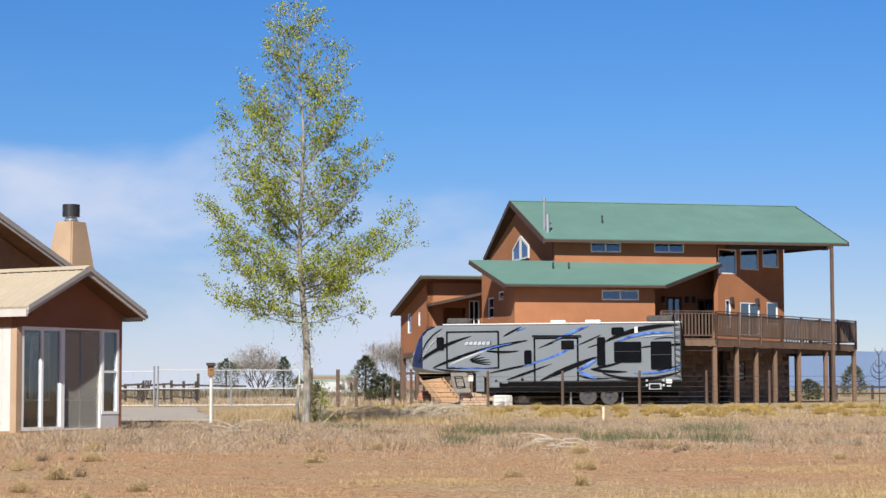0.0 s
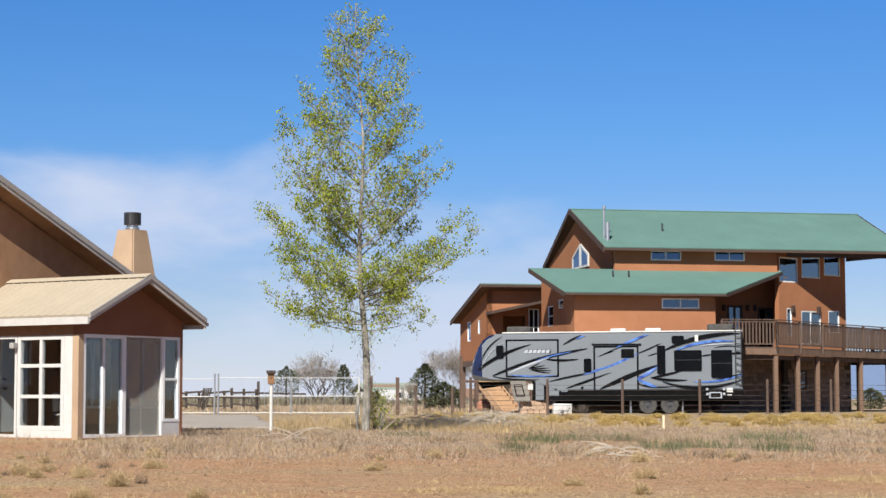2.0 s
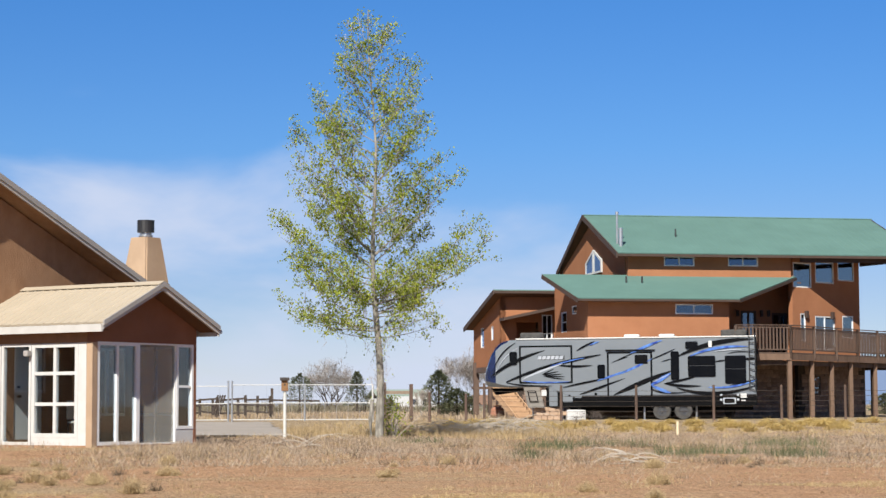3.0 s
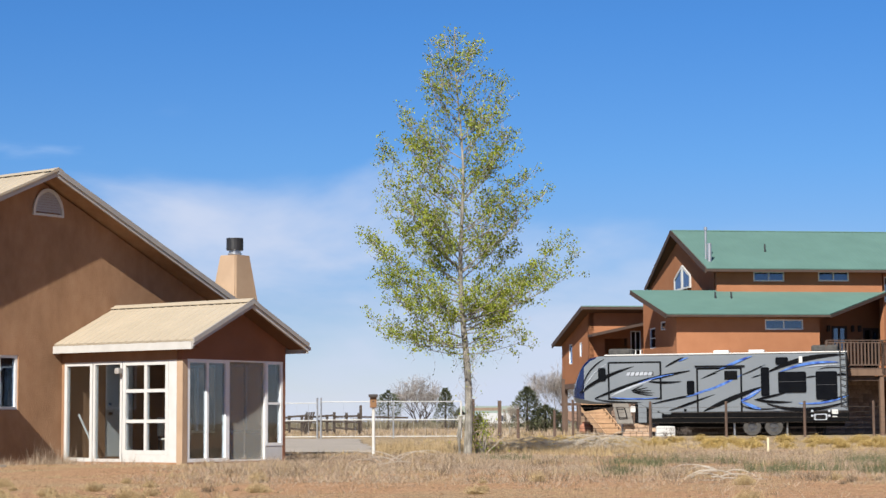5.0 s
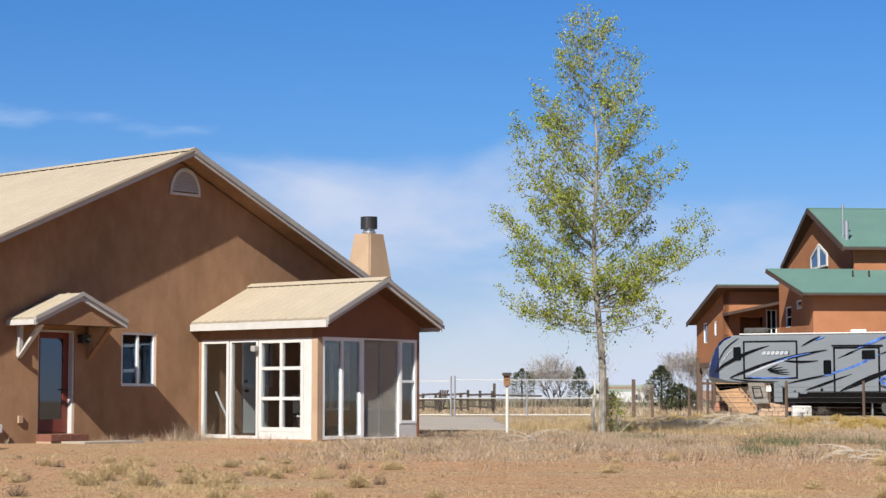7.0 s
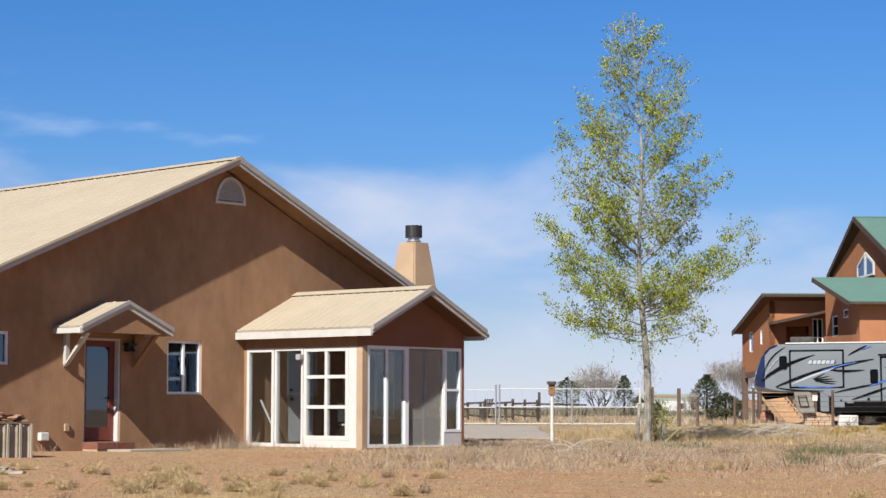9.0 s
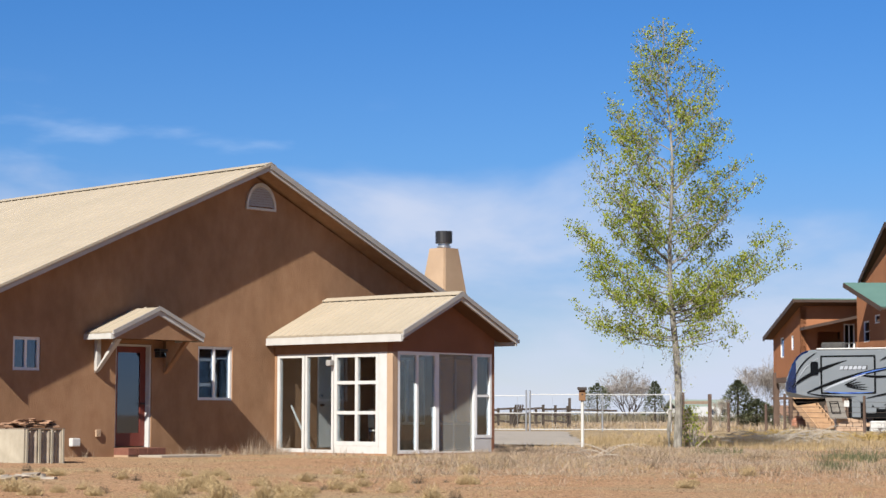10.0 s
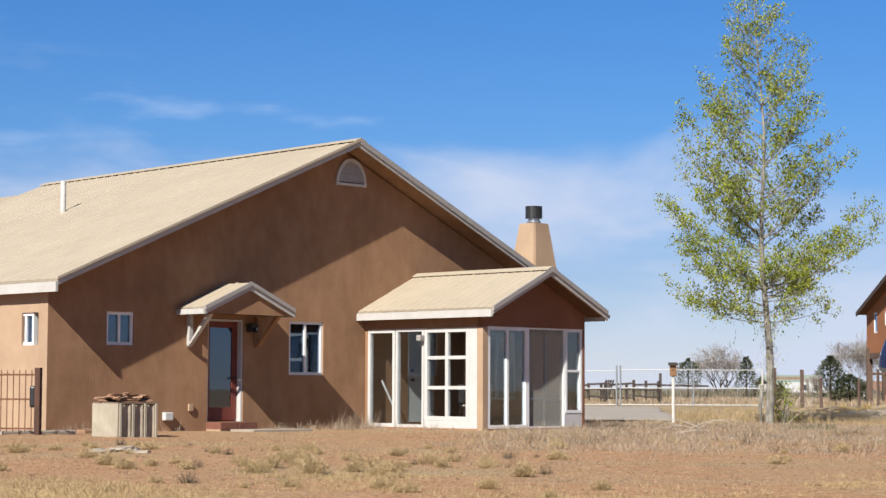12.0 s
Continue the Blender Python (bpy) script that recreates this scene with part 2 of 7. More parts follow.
def tube(bm, a, b, r0, r1=None, sides=8, caps=True):
    """A round bar from a to b."""
    a, b = Vector(a), Vector(b)
    r1 = r0 if r1 is None else r1
    q = (b - a).to_track_quat("Z", "Y")
    rings = []
    for p, r in ((a, r0), (b, r1)):
        rings.append([bm.verts.new(p + q @ Vector((r * math.cos(k * math.tau / sides), r * math.sin(k * math.tau / sides), 0))) for k in range(sides)])
    for k in range(sides):
        bm.faces.new((rings[0][k], rings[0][(k + 1) % sides], rings[1][(k + 1) % sides], rings[1][k]))
    if caps:
        bm.faces.new(rings[0][::-1])
        bm.faces.new(rings[1])


def beam(bm, a, b, w, h):
    """A square bar from a to b, h upwards."""
    a, b = Vector(a), Vector(b)
    d = (b - a).normalized()
    side = d.cross(Vector((0, 0, 1)))
    side = side.normalized() * w / 2 if side.length > 1e-4 else Vector((w / 2, 0, 0))
    up = side.cross(d).normalized() * h / 2
    hexa(bm, [a - side - up, a + side - up, b + side - up, b - side - up, a - side + up, a + side + up, b + side + up, b - side + up])


def wall_strips(bm, x0, x1, y0, y1, z0, tops, holes):
    """One closed wall along x between y0 and y1 with openings (x0, x1, z0, z1) right through; tops gives its top height at x."""
    xs = sorted({x0, x1, *[h[0] for h in holes], *[h[1] for h in holes], *[k for k in breaks_of(tops) if x0 < k < x1]})
    zs = sorted({z0, *[h[2] for h in holes], *[h[3] for h in holes]})
    nx, nz = len(xs) - 1, len(zs)
    full = lambda i, j: 0 <= i < nx and 0 <= j < nz and (j == nz - 1 or not any(h[0] < (xs[i] + xs[i + 1]) / 2 < h[1] and h[2] < (zs[j] + zs[j + 1]) / 2 < h[3] for h in holes))
    made = {}

    def vert(i, j, side):
        key = (i, j, side)
        if key not in made:
            made[key] = bm.verts.new((xs[i], y1 if side else y0, zs[j] if j < nz else tops[0](xs[i])))
        return made[key]

    for i in range(nx):
        for j in range(nz):
            if not full(i, j):
                continue
            bm.faces.new((vert(i, j, 0), vert(i + 1, j, 0), vert(i + 1, j + 1, 0), vert(i, j + 1, 0)))
            bm.faces.new((vert(i, j + 1, 1), vert(i + 1, j + 1, 1), vert(i + 1, j, 1), vert(i, j, 1)))
            for di, dj, p, q in ((-1, 0, (i, j), (i, j + 1)), (1, 0, (i + 1, j + 1), (i + 1, j)), (0, -1, (i + 1, j), (i, j)), (0, 1, (i, j + 1), (i + 1, j + 1))):
                if not full(i + di, j + dj):
                    bm.faces.new((vert(*p, 0), vert(*q, 0), vert(*q, 1), vert(*p, 1)))


def breaks_of(tops):
    return tops[1]


def level_top(z):
    return (lambda x: z, ())
def mesh_screen():
    m = bpy.data.materials.new("screened_glass")
    m.use_nodes = True
    nt = m.node_tree
    nt.nodes.clear()
    out = nt.nodes.new("ShaderNodeOutputMaterial")
    clear = node(nt, "ShaderNodeBsdfTransparent", Color=(0.9, 0.9, 0.9, 1))
    dust = node(nt, "ShaderNodeBsdfDiffuse", Color=(0.31, 0.31, 0.285, 1))
    mix = node(nt, "ShaderNodeMixShader", Fac=0.45)
    nt.links.new(clear.outputs[0], mix.inputs[1])
    nt.links.new(dust.outputs[0], mix.inputs[2])
    nt.links.new(mix.outputs[0], out.inputs[0])
    return m


SCREEN = mesh_screen()


# ---------------------------------------------------------------- ground
def rise(x, y):
    """Height of the ground: level round the brown house, a little higher towards the back lot."""
    s = min(1.0, max(0.0, (y - 50) / 25))
    base = 0.17 * s * s * (3 - 2 * s)
    near = min(1.0, max(0.0, (14 - y) / 12))
    rough = 0.05 * noise.noise((x * 0.25, y * 0.25, 3.1)) + 0.025 * noise.noise((x * 0.9, y * 0.9, 7.7))
    calm = min(1.0, max(0.0, (y - 8) / 6)) * min(1.0, max(0.0, (120 - y) / 30)) if y > 0 else 0
    u = (x + 10.744) * 0.639 + (y - 35.169) * 0.769
    v = (x + 10.744) * 0.769 - (y - 35.169) * 0.639
    if -1 < u < 16 and -12 < v < 5:
        calm *= 0.25
    return base - 0.75 * near * near + rough * calm


def build_ground():
    xs = [-4000, -1500, -500, -200, -90, -60] + [-45 + i * 0.5 for i in range(181)] + [60, 90, 200, 500, 1500, 4000]
    ys = [-2000, -400, -100, -30, -10, 0, 5, 8] + [10 + i * 0.4 for i in range(126)] + [61 + i * 1.0 for i in range(60)] + [125, 140, 170, 220, 320, 500, 900, 1600, 2800, 4500]
    verts = [(x, y, rise(x, y)) for y in ys for x in xs]
    n = len(xs)
    faces = [(j * n + i, j * n + i + 1, (j + 1) * n + i + 1, (j + 1) * n + i) for j in range(len(ys) - 1) for i in range(n - 1)]
    me = bpy.data.meshes.new("ground")
    me.from_pydata(verts, [], faces)
    me.materials.append(ground_material())
    for p in me.polygons:
        p.use_smooth = True
    tagged(new("ground", me), "dry reddish dirt ground with sparse straw-coloured grass", "ground", kind="structure")


def ground_material():
    m = bpy.data.materials.new("dry_red_dirt")
    m.use_nodes = True
    nt = m.node_tree
    bsdf = nt.nodes["Principled BSDF"]
    bsdf.inputs["Roughness"].default_value = 0.95
    bsdf.inputs["Specular IOR Level"].default_value = 0.1
    coord = nt.nodes.new("ShaderNodeTexCoord")

    def ramped(scale, detail, lo, hi, c0, c1, stretch=(1, 1, 1)):
        mp = nt.nodes.new("ShaderNodeMapping")
        mp.inputs["Scale"].default_value = stretch
        nt.links.new(coord.outputs["Object"], mp.inputs[0])
        n = node(nt, "ShaderNodeTexNoise", Scale=scale, Detail=detail, Roughness=0.65)
        nt.links.new(mp.outputs[0], n.inputs["Vector"])
        r = nt.nodes.new("ShaderNodeValToRGB")
        r.color_ramp.elements[0].position, r.color_ramp.elements[1].position = lo, hi
        r.color_ramp.elements[0].color, r.color_ramp.elements[1].color = (*c0, 1), (*c1, 1)
        nt.links.new(n.outputs[0], r.inputs[0])
        return r.outputs[0]

    def mixed(fac, a, b):
        mix = nt.nodes.new("ShaderNodeMix")
        mix.data_type = "RGBA"
        if isinstance(fac, float):
            mix.inputs[0].default_value = fac
        else:
            nt.links.new(fac, mix.inputs[0])
        nt.links.new(a, mix.inputs[6])
        nt.links.new(b, mix.inputs[7])
        return mix.outputs[2]

    dirt = ramped(3.0, 8, 0.3, 0.7, (0.3053, 0.1703, 0.09288), (0.4128, 0.2623, 0.1591))
    straw = ramped(9.0, 8, 0.3, 0.7, (0.2752, 0.1978, 0.1161), (0.387, 0.2967, 0.1849))
    patch = ramped(0.22, 6, 0.48, 0.68, (0, 0, 0), (1, 1, 1), (1, 1.6, 1))
    fine = ramped(26.0, 4, 0.35, 0.65, (0.42, 0.40, 0.39), (1.24, 1.24, 1.24))
    colour = mixed(patch, dirt, straw)
    # far fields turn yellow
    sep = nt.nodes.new("ShaderNodeSeparateXYZ")
    nt.links.new(coord.outputs["Object"], sep.inputs[0])
    far = node(nt, "ShaderNodeMapRange")
    far.inputs[1].default_value, far.inputs[2].default_value = 46, 62
    nt.links.new(sep.outputs["Y"], far.inputs[0])
    field = ramped(0.8, 6, 0.35, 0.65, (0.2666, 0.1961, 0.1187), (0.3956, 0.3053, 0.1935), (1, 0.4, 1))
    colour = mixed(far.outputs[0], colour, field)
    mul = nt.nodes.new("ShaderNodeVectorMath")
    mul.operation = "MULTIPLY"
    nt.links.new(colour, mul.inputs[0])
    nt.links.new(fine, mul.inputs[1])
    nt.links.new(mul.outputs[0], bsdf.inputs["Base Color"])
    n3 = node(nt, "ShaderNodeTexNoise", Scale=14.0, Detail=8.0)
    nt.links.new(coord.outputs["Object"], n3.inputs["Vector"])
    b = node(nt, "ShaderNodeBump", Strength=0.7, Distance=0.05)
    nt.links.new(n3.outputs[0], b.inputs["Height"])
    nt.links.new(b.outputs[0], bsdf.inputs["Normal"])
    return m


build_ground()


def window(parent, m, w, h, splits=(), bars=(), mat=None, pane_mat=None, rim=0.055, name="window", label=""):
    """A framed window, x along the wall, y inwards; splits and bars are fractions for mullions and rails."""
    bm = bmesh.new()
    loops = []
    for y in (-0.02, 0.07):
        for r in (0, rim):
            loops.append([bm.verts.new(p) for p in ((r, y, r), (w - r, y, r), (w - r, y, h - r), (r, y, h - r))])
    fo, fi, bo, bi = loops
    for k in range(4):
        j = (k + 1) % 4
        for p, q in ((fo, fi), (fi, bi), (bi, bo), (bo, fo)):
            bm.faces.new((p[k], p[j], q[j], q[k]))
    xs = [rim] + [s * w for s in splits] + [w - rim]
    ob = part(name, bm, mat or FRAME_BRIGHTENED, parent, label)
    ob.matrix_local = m
    for s in splits:
        part("mullion", bm_box(s * w - rim * 0.45, s * w + rim * 0.45, -0.014, 0.062, rim, h - rim), mat or FRAME_BRIGHTENED, ob)
    for s in bars:
        part("glazing_bar", bm_box(rim, w - rim, -0.010, 0.058, s * h - rim * 0.4, s * h + rim * 0.4), mat or FRAME_BRIGHTENED, ob)
    zs = [rim] + [s * h for s in bars] + [h - rim]
    for i in range(len(xs) - 1):
        for j in range(len(zs) - 1):
            p = part("pane", bm_box(xs[i], xs[i + 1], 0.02, 0.028, zs[j], zs[j + 1]), pane_mat or GLASS_DARK, ob)
            p.visible_shadow = False
    return ob


def sheet_roof(bm, a, b, c, d, thick, rib=0.3, height=0.02):
    """A metal roof plane in one piece: a-b along the eave, d-c along the ridge, its ribs running up the slope."""
    a, b, c, d = (Vector(p) for p in (a, b, c, d))
    n = (b - a).cross(d - a).normalized()
    if n.z < 0:
        n = -n
    wide = max((b - a).length, (c - d).length)
    count = int(wide / rib)
    steps = [(0.0, 0.0)]
    for i in range(1, count):
        s, w = i / count, 0.022 / wide
        steps += [(s - w, 0), (s - w * 0.4, height), (s + w * 0.4, height), (s + w, 0)]
    steps.append((1.0, 0.0))
    low = [bm.verts.new(a.lerp(b, s) + n * h) for s, h in steps]
    high = [bm.verts.new(d.lerp(c, s) + n * h) for s, h in steps]
    under = [bm.verts.new(p - n * thick) for p in (a, b, c, d)]
    for i in range(len(steps) - 1):
        bm.faces.new((low[i], low[i + 1], high[i + 1], high[i]))
    bm.faces.new(under[::-1])
    bm.faces.new([under[0], under[1]] + low[::-1])
    bm.faces.new([under[2], under[3]] + high)
    bm.faces.new((under[1], under[2], high[-1], low[-1]))
    bm.faces.new((under[3], under[0], low[0], high[0]))


# ---------------------------------------------------------------- brown house with the sunroom
def ridge_cap(h, mid, top, slope, y0, y1, fall=0.0):
    """A bent sheet over the ridge that rests on the roof's ribs and leaves the gaps between them open."""
    bm = bmesh.new()
    for s in (-1, 1):
        hexa(bm, [(mid, y0, top + 0.034), (mid + s * 0.15, y0, top + 0.034 - slope * 0.15), (mid + s * 0.15, y1, top + fall + 0.034 - slope * 0.15), (mid, y1, top + fall + 0.034),
                  (mid, y0, top + 0.046), (mid + s * 0.15, y0, top + 0.046 - slope * 0.15), (mid + s * 0.15, y1, top + fall + 0.046 - slope * 0.15), (mid, y1, top + fall + 0.046)])
    part("ridge_cap", bm, ROOF_TAN, h, "tan sheet-metal ridge cap")


def build_brown_house():
    h = thing("house", "single-storey brown stucco house with tan metal roof and glazed sunroom", "house", pose(-10.732, 35.058, 0, 0, 0, 50.953))
    MID, TOP, K = 7.217, 5.972, 0.444
    W, D1, D2 = 14.43, 10.1, 19.0
    roof_z = lambda u: TOP - (K if u > MID else 0.43) * abs(u - MID)
    wall_top = lambda u: roof_z(u) - 0.17
    tops = (wall_top, (MID,))
    # gable wall with door and windows
    bm = bmesh.new()
    wall_strips(bm, 0, W, 0, 0.3, -0.3, tops, [(1.30, 1.92, 1.625, 2.25), (3.70, 4.60, 0.17, 2.19), (5.79, 6.72, 1.10, 2.19), (9.15, 10.0, 0.1, 2.1)])
    part("wall", bm, STUCCO_A, h, "brown stucco gable wall in raking sun")
    bm = bmesh.new()
    wall_strips(bm, 0, D1, 0, 0.3, -0.3, level_top(wall_top(0) - 0.02), [(9.55, 10.1, 1.6, 2.2), (4.0, 5.2, 1.1, 2.2)])
    # tan instead of brown here paints in the full sun on this wall
    side = part("wall", bm, STUCCO_TAN, h, "end wall stucco, tan painted in for full sun")
    side.matrix_local = pose(0, D1 + 0.3, 0, 0, 0, -90)
    # thin added skin carries the painted sunlit tan up to the corner
    part("sunlit_corner_skin", bm_box(-0.004, -0.0005, 0.002, 0.3, -0.3, wall_top(0) - 0.02), STUCCO_TAN, h)
    part("wall", bm_box(W - 0.3, W, 0.3, D1, -0.3, wall_top(W) - 0.02), STUCCO_A, h)
    bm = bmesh.new()
    wall_strips(bm, 0, W, D1 + 0.3, D1 + 0.6, -0.3, (lambda u: wall_top(u) - 0.16, (MID,)), [])
    part("wall", bm, STUCCO_A, h)
    part("wall", bm_box(-2.5, W, D1 + 0.62, D2, -0.3, 2.5), STUCCO_A, h)
    part("floor_slab", bm_box(0.31, W - 0.31, 0.31, D1 - 0.01, -0.2, 0.1), ROOM, h)
    part("partition", bm_box(0.32, W - 0.32, 3.4, 3.5, 0.1, 3.2), ROOM, h)
    part("ceiling_board", bm_box(0.32, W - 0.32, 0.32, 3.4, 2.5, 2.55), ROOM, h)
    # roof
    for s in (-1, 1):
        bm = bmesh.new()
        ue = MID + s * (MID + 0.195)
        zl = roof_z(ue)
        sheet_roof(bm, (ue, -0.56, zl), (ue, D1 + 0.9, zl), (MID, D1 + 0.9, TOP - 0.12), (MID, -0.56, TOP), 0.05, 0.3, 0.014)
        part("roof", bm, ROOF_TAN, h, "tan ribbed metal roof slope")
        bm = bmesh.new()
        sheet_roof(bm, (ue - s * 0.05, -0.5, zl - 0.09), (ue - s * 0.05, D1, zl - 0.09), (MID, D1, TOP - 0.19), (MID, -0.5, TOP - 0.062), 0.05, 50, 0.001)
        part("soffit", bm, STUCCO_A, h)
        # rake boards, white below a grey metal edge
        bm = bmesh.new()
        low = 0.155 if s > 0 else 0.13
        hexa(bm, [(ue, -0.545, zl - low), (MID, -0.545, TOP - low), (MID, -0.50, TOP - low), (ue, -0.50, zl - low), (ue, -0.545, zl - 0.052), (MID, -0.545, TOP - 0.052), (MID, -0.50, TOP - 0.052), (ue, -0.50, zl - 0.052)])
        part("rake_board", bm, FASCIA_WHITE, h, "white painted rake board")
        bm = bmesh.new()
        low = 0.09 if s > 0 else 0.02
        hexa(bm, [(ue, -0.575, zl - low), (MID, -0.575, TOP - low), (MID, -0.549, TOP - low), (ue, -0.549, zl - low), (ue, -0.575, zl + 0.03), (MID, -0.575, TOP + 0.03), (MID, -0.549, TOP + 0.03), (ue, -0.549, zl + 0.03)])
        part("rake_edge", bm, ROOF_TAN if s < 0 else FASCIA_GREY, h, "folded metal rake edge")
        part("fascia", bm_box(ue - 0.03 if s < 0 else ue - 0.02, ue + 0.02 if s < 0 else ue + 0.03, -0.56, D1 + 0.9, zl - 0.24, zl - 0.055), FASCIA_WHITE, h)
    ridge_cap(h, MID, TOP, 0.43, -0.575, D1 + 0.9, -0.12)
    bm = bmesh.new()
    sheet_roof(bm, (-2.9, D1 + 0.95, 2.5), (-2.9, D2 + 0.5, 2.5), (MID, D2 + 0.5, 5.66), (MID, D1 + 0.95, 5.66), 0.08)
    part("roof", bm, ROOF_TAN, h)
    bm = bmesh.new()
    sheet_roof(bm, (W + 0.3, D1 + 0.95, 2.6), (W + 0.3, D2 + 0.5, 2.6), (MID, D2 + 0.5, 5.6), (MID, D1 + 0.95, 5.6), 0.08)
    part("roof", bm, ROOF_TAN, h)
    bm = bmesh.new()
    tube(bm, (4.27, 5.84, roof_z(4.27) - 0.1), (4.27, 5.84, roof_z(4.27) + 0.64), 0.06, sides=12)
    part("vent_pipe", bm, WHITE_PIPE, h, "white plastic roof vent pipe")
    # half-round gable vent with slats
    bm = bmesh.new()
    u, z, r = 7.45, 5.12, 0.42
    ring = [(u + r * math.cos(a), z + 1.25 * r * math.sin(a)) for a in [math.pi * i / 16 for i in range(17)]]
    for (xa, za), (xb, zb) in zip(ring, ring[1:]):
        ia, ib = ((u + (xa - u) * 0.86, z + (za - z) * 0.86), (u + (xb - u) * 0.86, z + (zb - z) * 0.86))
        hexa(bm, [(xa, -0.04, za), (xb, -0.04, zb), (ib[0], -0.04, ib[1]), (ia[0], -0.04, ia[1]), (xa, 0.0, za), (xb, 0.0, zb), (ib[0], 0.0, ib[1]), (ia[0], 0.0, ia[1])])
    box(bm, u - r, u + r, -0.04, 0.0, z - 0.05, z)
    vent = part("gable_vent", bm, VINYL, h, "white half-round louvred gable vent")
    for i in range(9):
        zz = z + 0.03 + i * 0.052
        hw = r * 0.86 * math.sqrt(max(0.02, 1 - ((zz - z) / (1.25 * r * 0.86)) ** 2))
        bm = bmesh.new()
        hexa(bm, [(u - hw, -0.035, zz), (u + hw, -0.035, zz), (u + hw, -0.025, zz), (u - hw, -0.025, zz), (u - hw, -0.008, zz + 0.05), (u + hw, -0.008, zz + 0.05), (u + hw, -0.001, zz + 0.05), (u - hw, -0.001, zz + 0.05)])
        part("slat", bm, VINYL, vent)
    # windows and doors of the gable wall
    window(h, pose(1.30, 0.05, 1.625), 0.62, 0.625, (0.5,))
    window(h, pose(5.79, 0.05, 1.10), 0.93, 1.09, (0.5,))
    window(h, pose(0.05, 1.05, 1.6, 0, 0, -90), 0.55, 0.6, (0.5,))
    window(h, pose(0.05, 6.6, 1.1, 0, 0, -90), 1.2, 1.1, (0.5,))
    red = material("barn_red_paint", (0.125, 0.026, 0.017), 0.5, second=(0.155, 0.034, 0.022), scale=4, spec=0.4)
    bm = bmesh.new()
    box(bm, 3.74, 3.87, 0.15, 0.20, 0.19, 2.14)
    box(bm, 4.43, 4.56, 0.15, 0.20, 0.19, 2.14)
    box(bm, 3.87, 4.43, 0.152, 0.198, 0.19, 0.45)
    box(bm, 3.87, 4.43, 0.152, 0.198, 2.02, 2.14)
    door = part("door", bm, red, h, "barn-red door with one tall glass pane")
    p = part("pane", bm_box(3.87, 4.43, 0.17, 0.18, 0.45, 2.02), GLASS_DARK, door)
    bm = bmesh.new()
    tube(bm, (4.50, 0.15, 1.02), (4.50, 0.09, 1.02), 0.02)
    tube(bm, (4.50, 0.10, 1.02), (4.40, 0.10, 1.02), 0.014)
    part("handle", bm, BLACK, door, "dark lever handle")
    bm = bmesh.new()
    box(bm, 3.70, 3.74, 0.03, 0.24, 0.17, 2.18)
    box(bm, 4.56, 4.60, 0.03, 0.24, 0.17, 2.18)
    box(bm, 3.74, 4.56, 0.03, 0.24, 2.14, 2.18)
    part("door_frame", bm, VINYL, h)
    # little gabled hood over the door
    hood_z = lambda u: 2.87 - 0.44 * abs(u - 4.07)
    for s in (-1, 1):
        bm = bmesh.new()
        e = 4.07 + s * 1.13
        sheet_roof(bm, (e, -0.86, hood_z(e)), (e, -0.004, hood_z(e)), (4.07, -0.004, 2.87), (4.07, -0.86, 2.87), 0.03)
        part("hood_roof", bm, ROOF_TAN, h, "tan metal roof of the door hood")
        bm = bmesh.new()
        hexa(bm, [(e, -0.85, hood_z(e) - 0.15), (4.07, -0.85, 2.72), (4.07, -0.80, 2.72), (e, -0.80, hood_z(e) - 0.15), (e, -0.85, hood_z(e) - 0.032), (4.07, -0.85, 2.838), (4.07, -0.80, 2.838), (e, -0.80, hood_z(e) - 0.032)])
        part("rake_board", bm, FASCIA_WHITE, h)
        bm = bmesh.new()
        hexa(bm, [(e, -0.885, hood_z(e) - 0.06), (4.07, -0.885, 2.81), (4.07, -0.854, 2.81), (e, -0.854, hood_z(e) - 0.06), (e, -0.885, hood_z(e) + 0.02), (4.07, -0.885, 2.89), (4.07, -0.854, 2.89), (e, -0.854, hood_z(e) + 0.02)])
        part("rake_edge", bm, FASCIA_GREY, h)
        part("fascia", bm_box(e - 0.025, e + 0.015, -0.845, -0.004, hood_z(e) - 0.14, hood_z(e) - 0.035), FASCIA_WHITE, h)
    bm = bmesh.new()
    hexa(bm, [(3.02, -0.79, 2.25), (5.12, -0.79, 2.25), (5.12, -0.72, 2.25), (3.02, -0.72, 2.25), (4.06, -0.79, 2.78), (4.08, -0.79, 2.78), (4.08, -0.72, 2.78), (4.06, -0.72, 2.78)])
    part("hood_gable", bm, STUCCO_A, h)
    part("hood_ceiling", bm_box(3.05, 5.09, -0.71, -0.004, 2.27, 2.31), SOFFIT, h)
    for u in (3.22, 4.92):
        bm = bmesh.new()
        hexa(bm, [(u - 0.045, -0.08, 1.65), (u + 0.045, -0.08, 1.65), (u + 0.045, -0.004, 1.61), (u - 0.045, -0.004, 1.61), (u - 0.045, -0.72, 2.24), (u + 0.045, -0.72, 2.24), (u + 0.045, -0.60, 2.24), (u - 0.045, -0.60, 2.24)])
        box(bm, u - 0.045, u + 0.045, -0.09, -0.004, 1.65, 2.25)
        part("bracket", bm, STUCCO_A if u > 4 else FASCIA_WHITE, h, "diagonal hood bracket")
    bm = bm_box(4.66, 4.84, -0.16, -0.004, 1.93, 2.05, 0.01)
    lamp = part("wall_lamp", bm, BLACK, h, "black box wall lantern beside the door")
    part("pane", bm_box(4.69, 4.81, -0.166, -0.161, 1.945, 2.02), GLASS, lamp)
    part("cap", bm_box(4.64, 4.86, -0.18, -0.004, 2.052, 2.10, 0.01), BLACK, lamp)
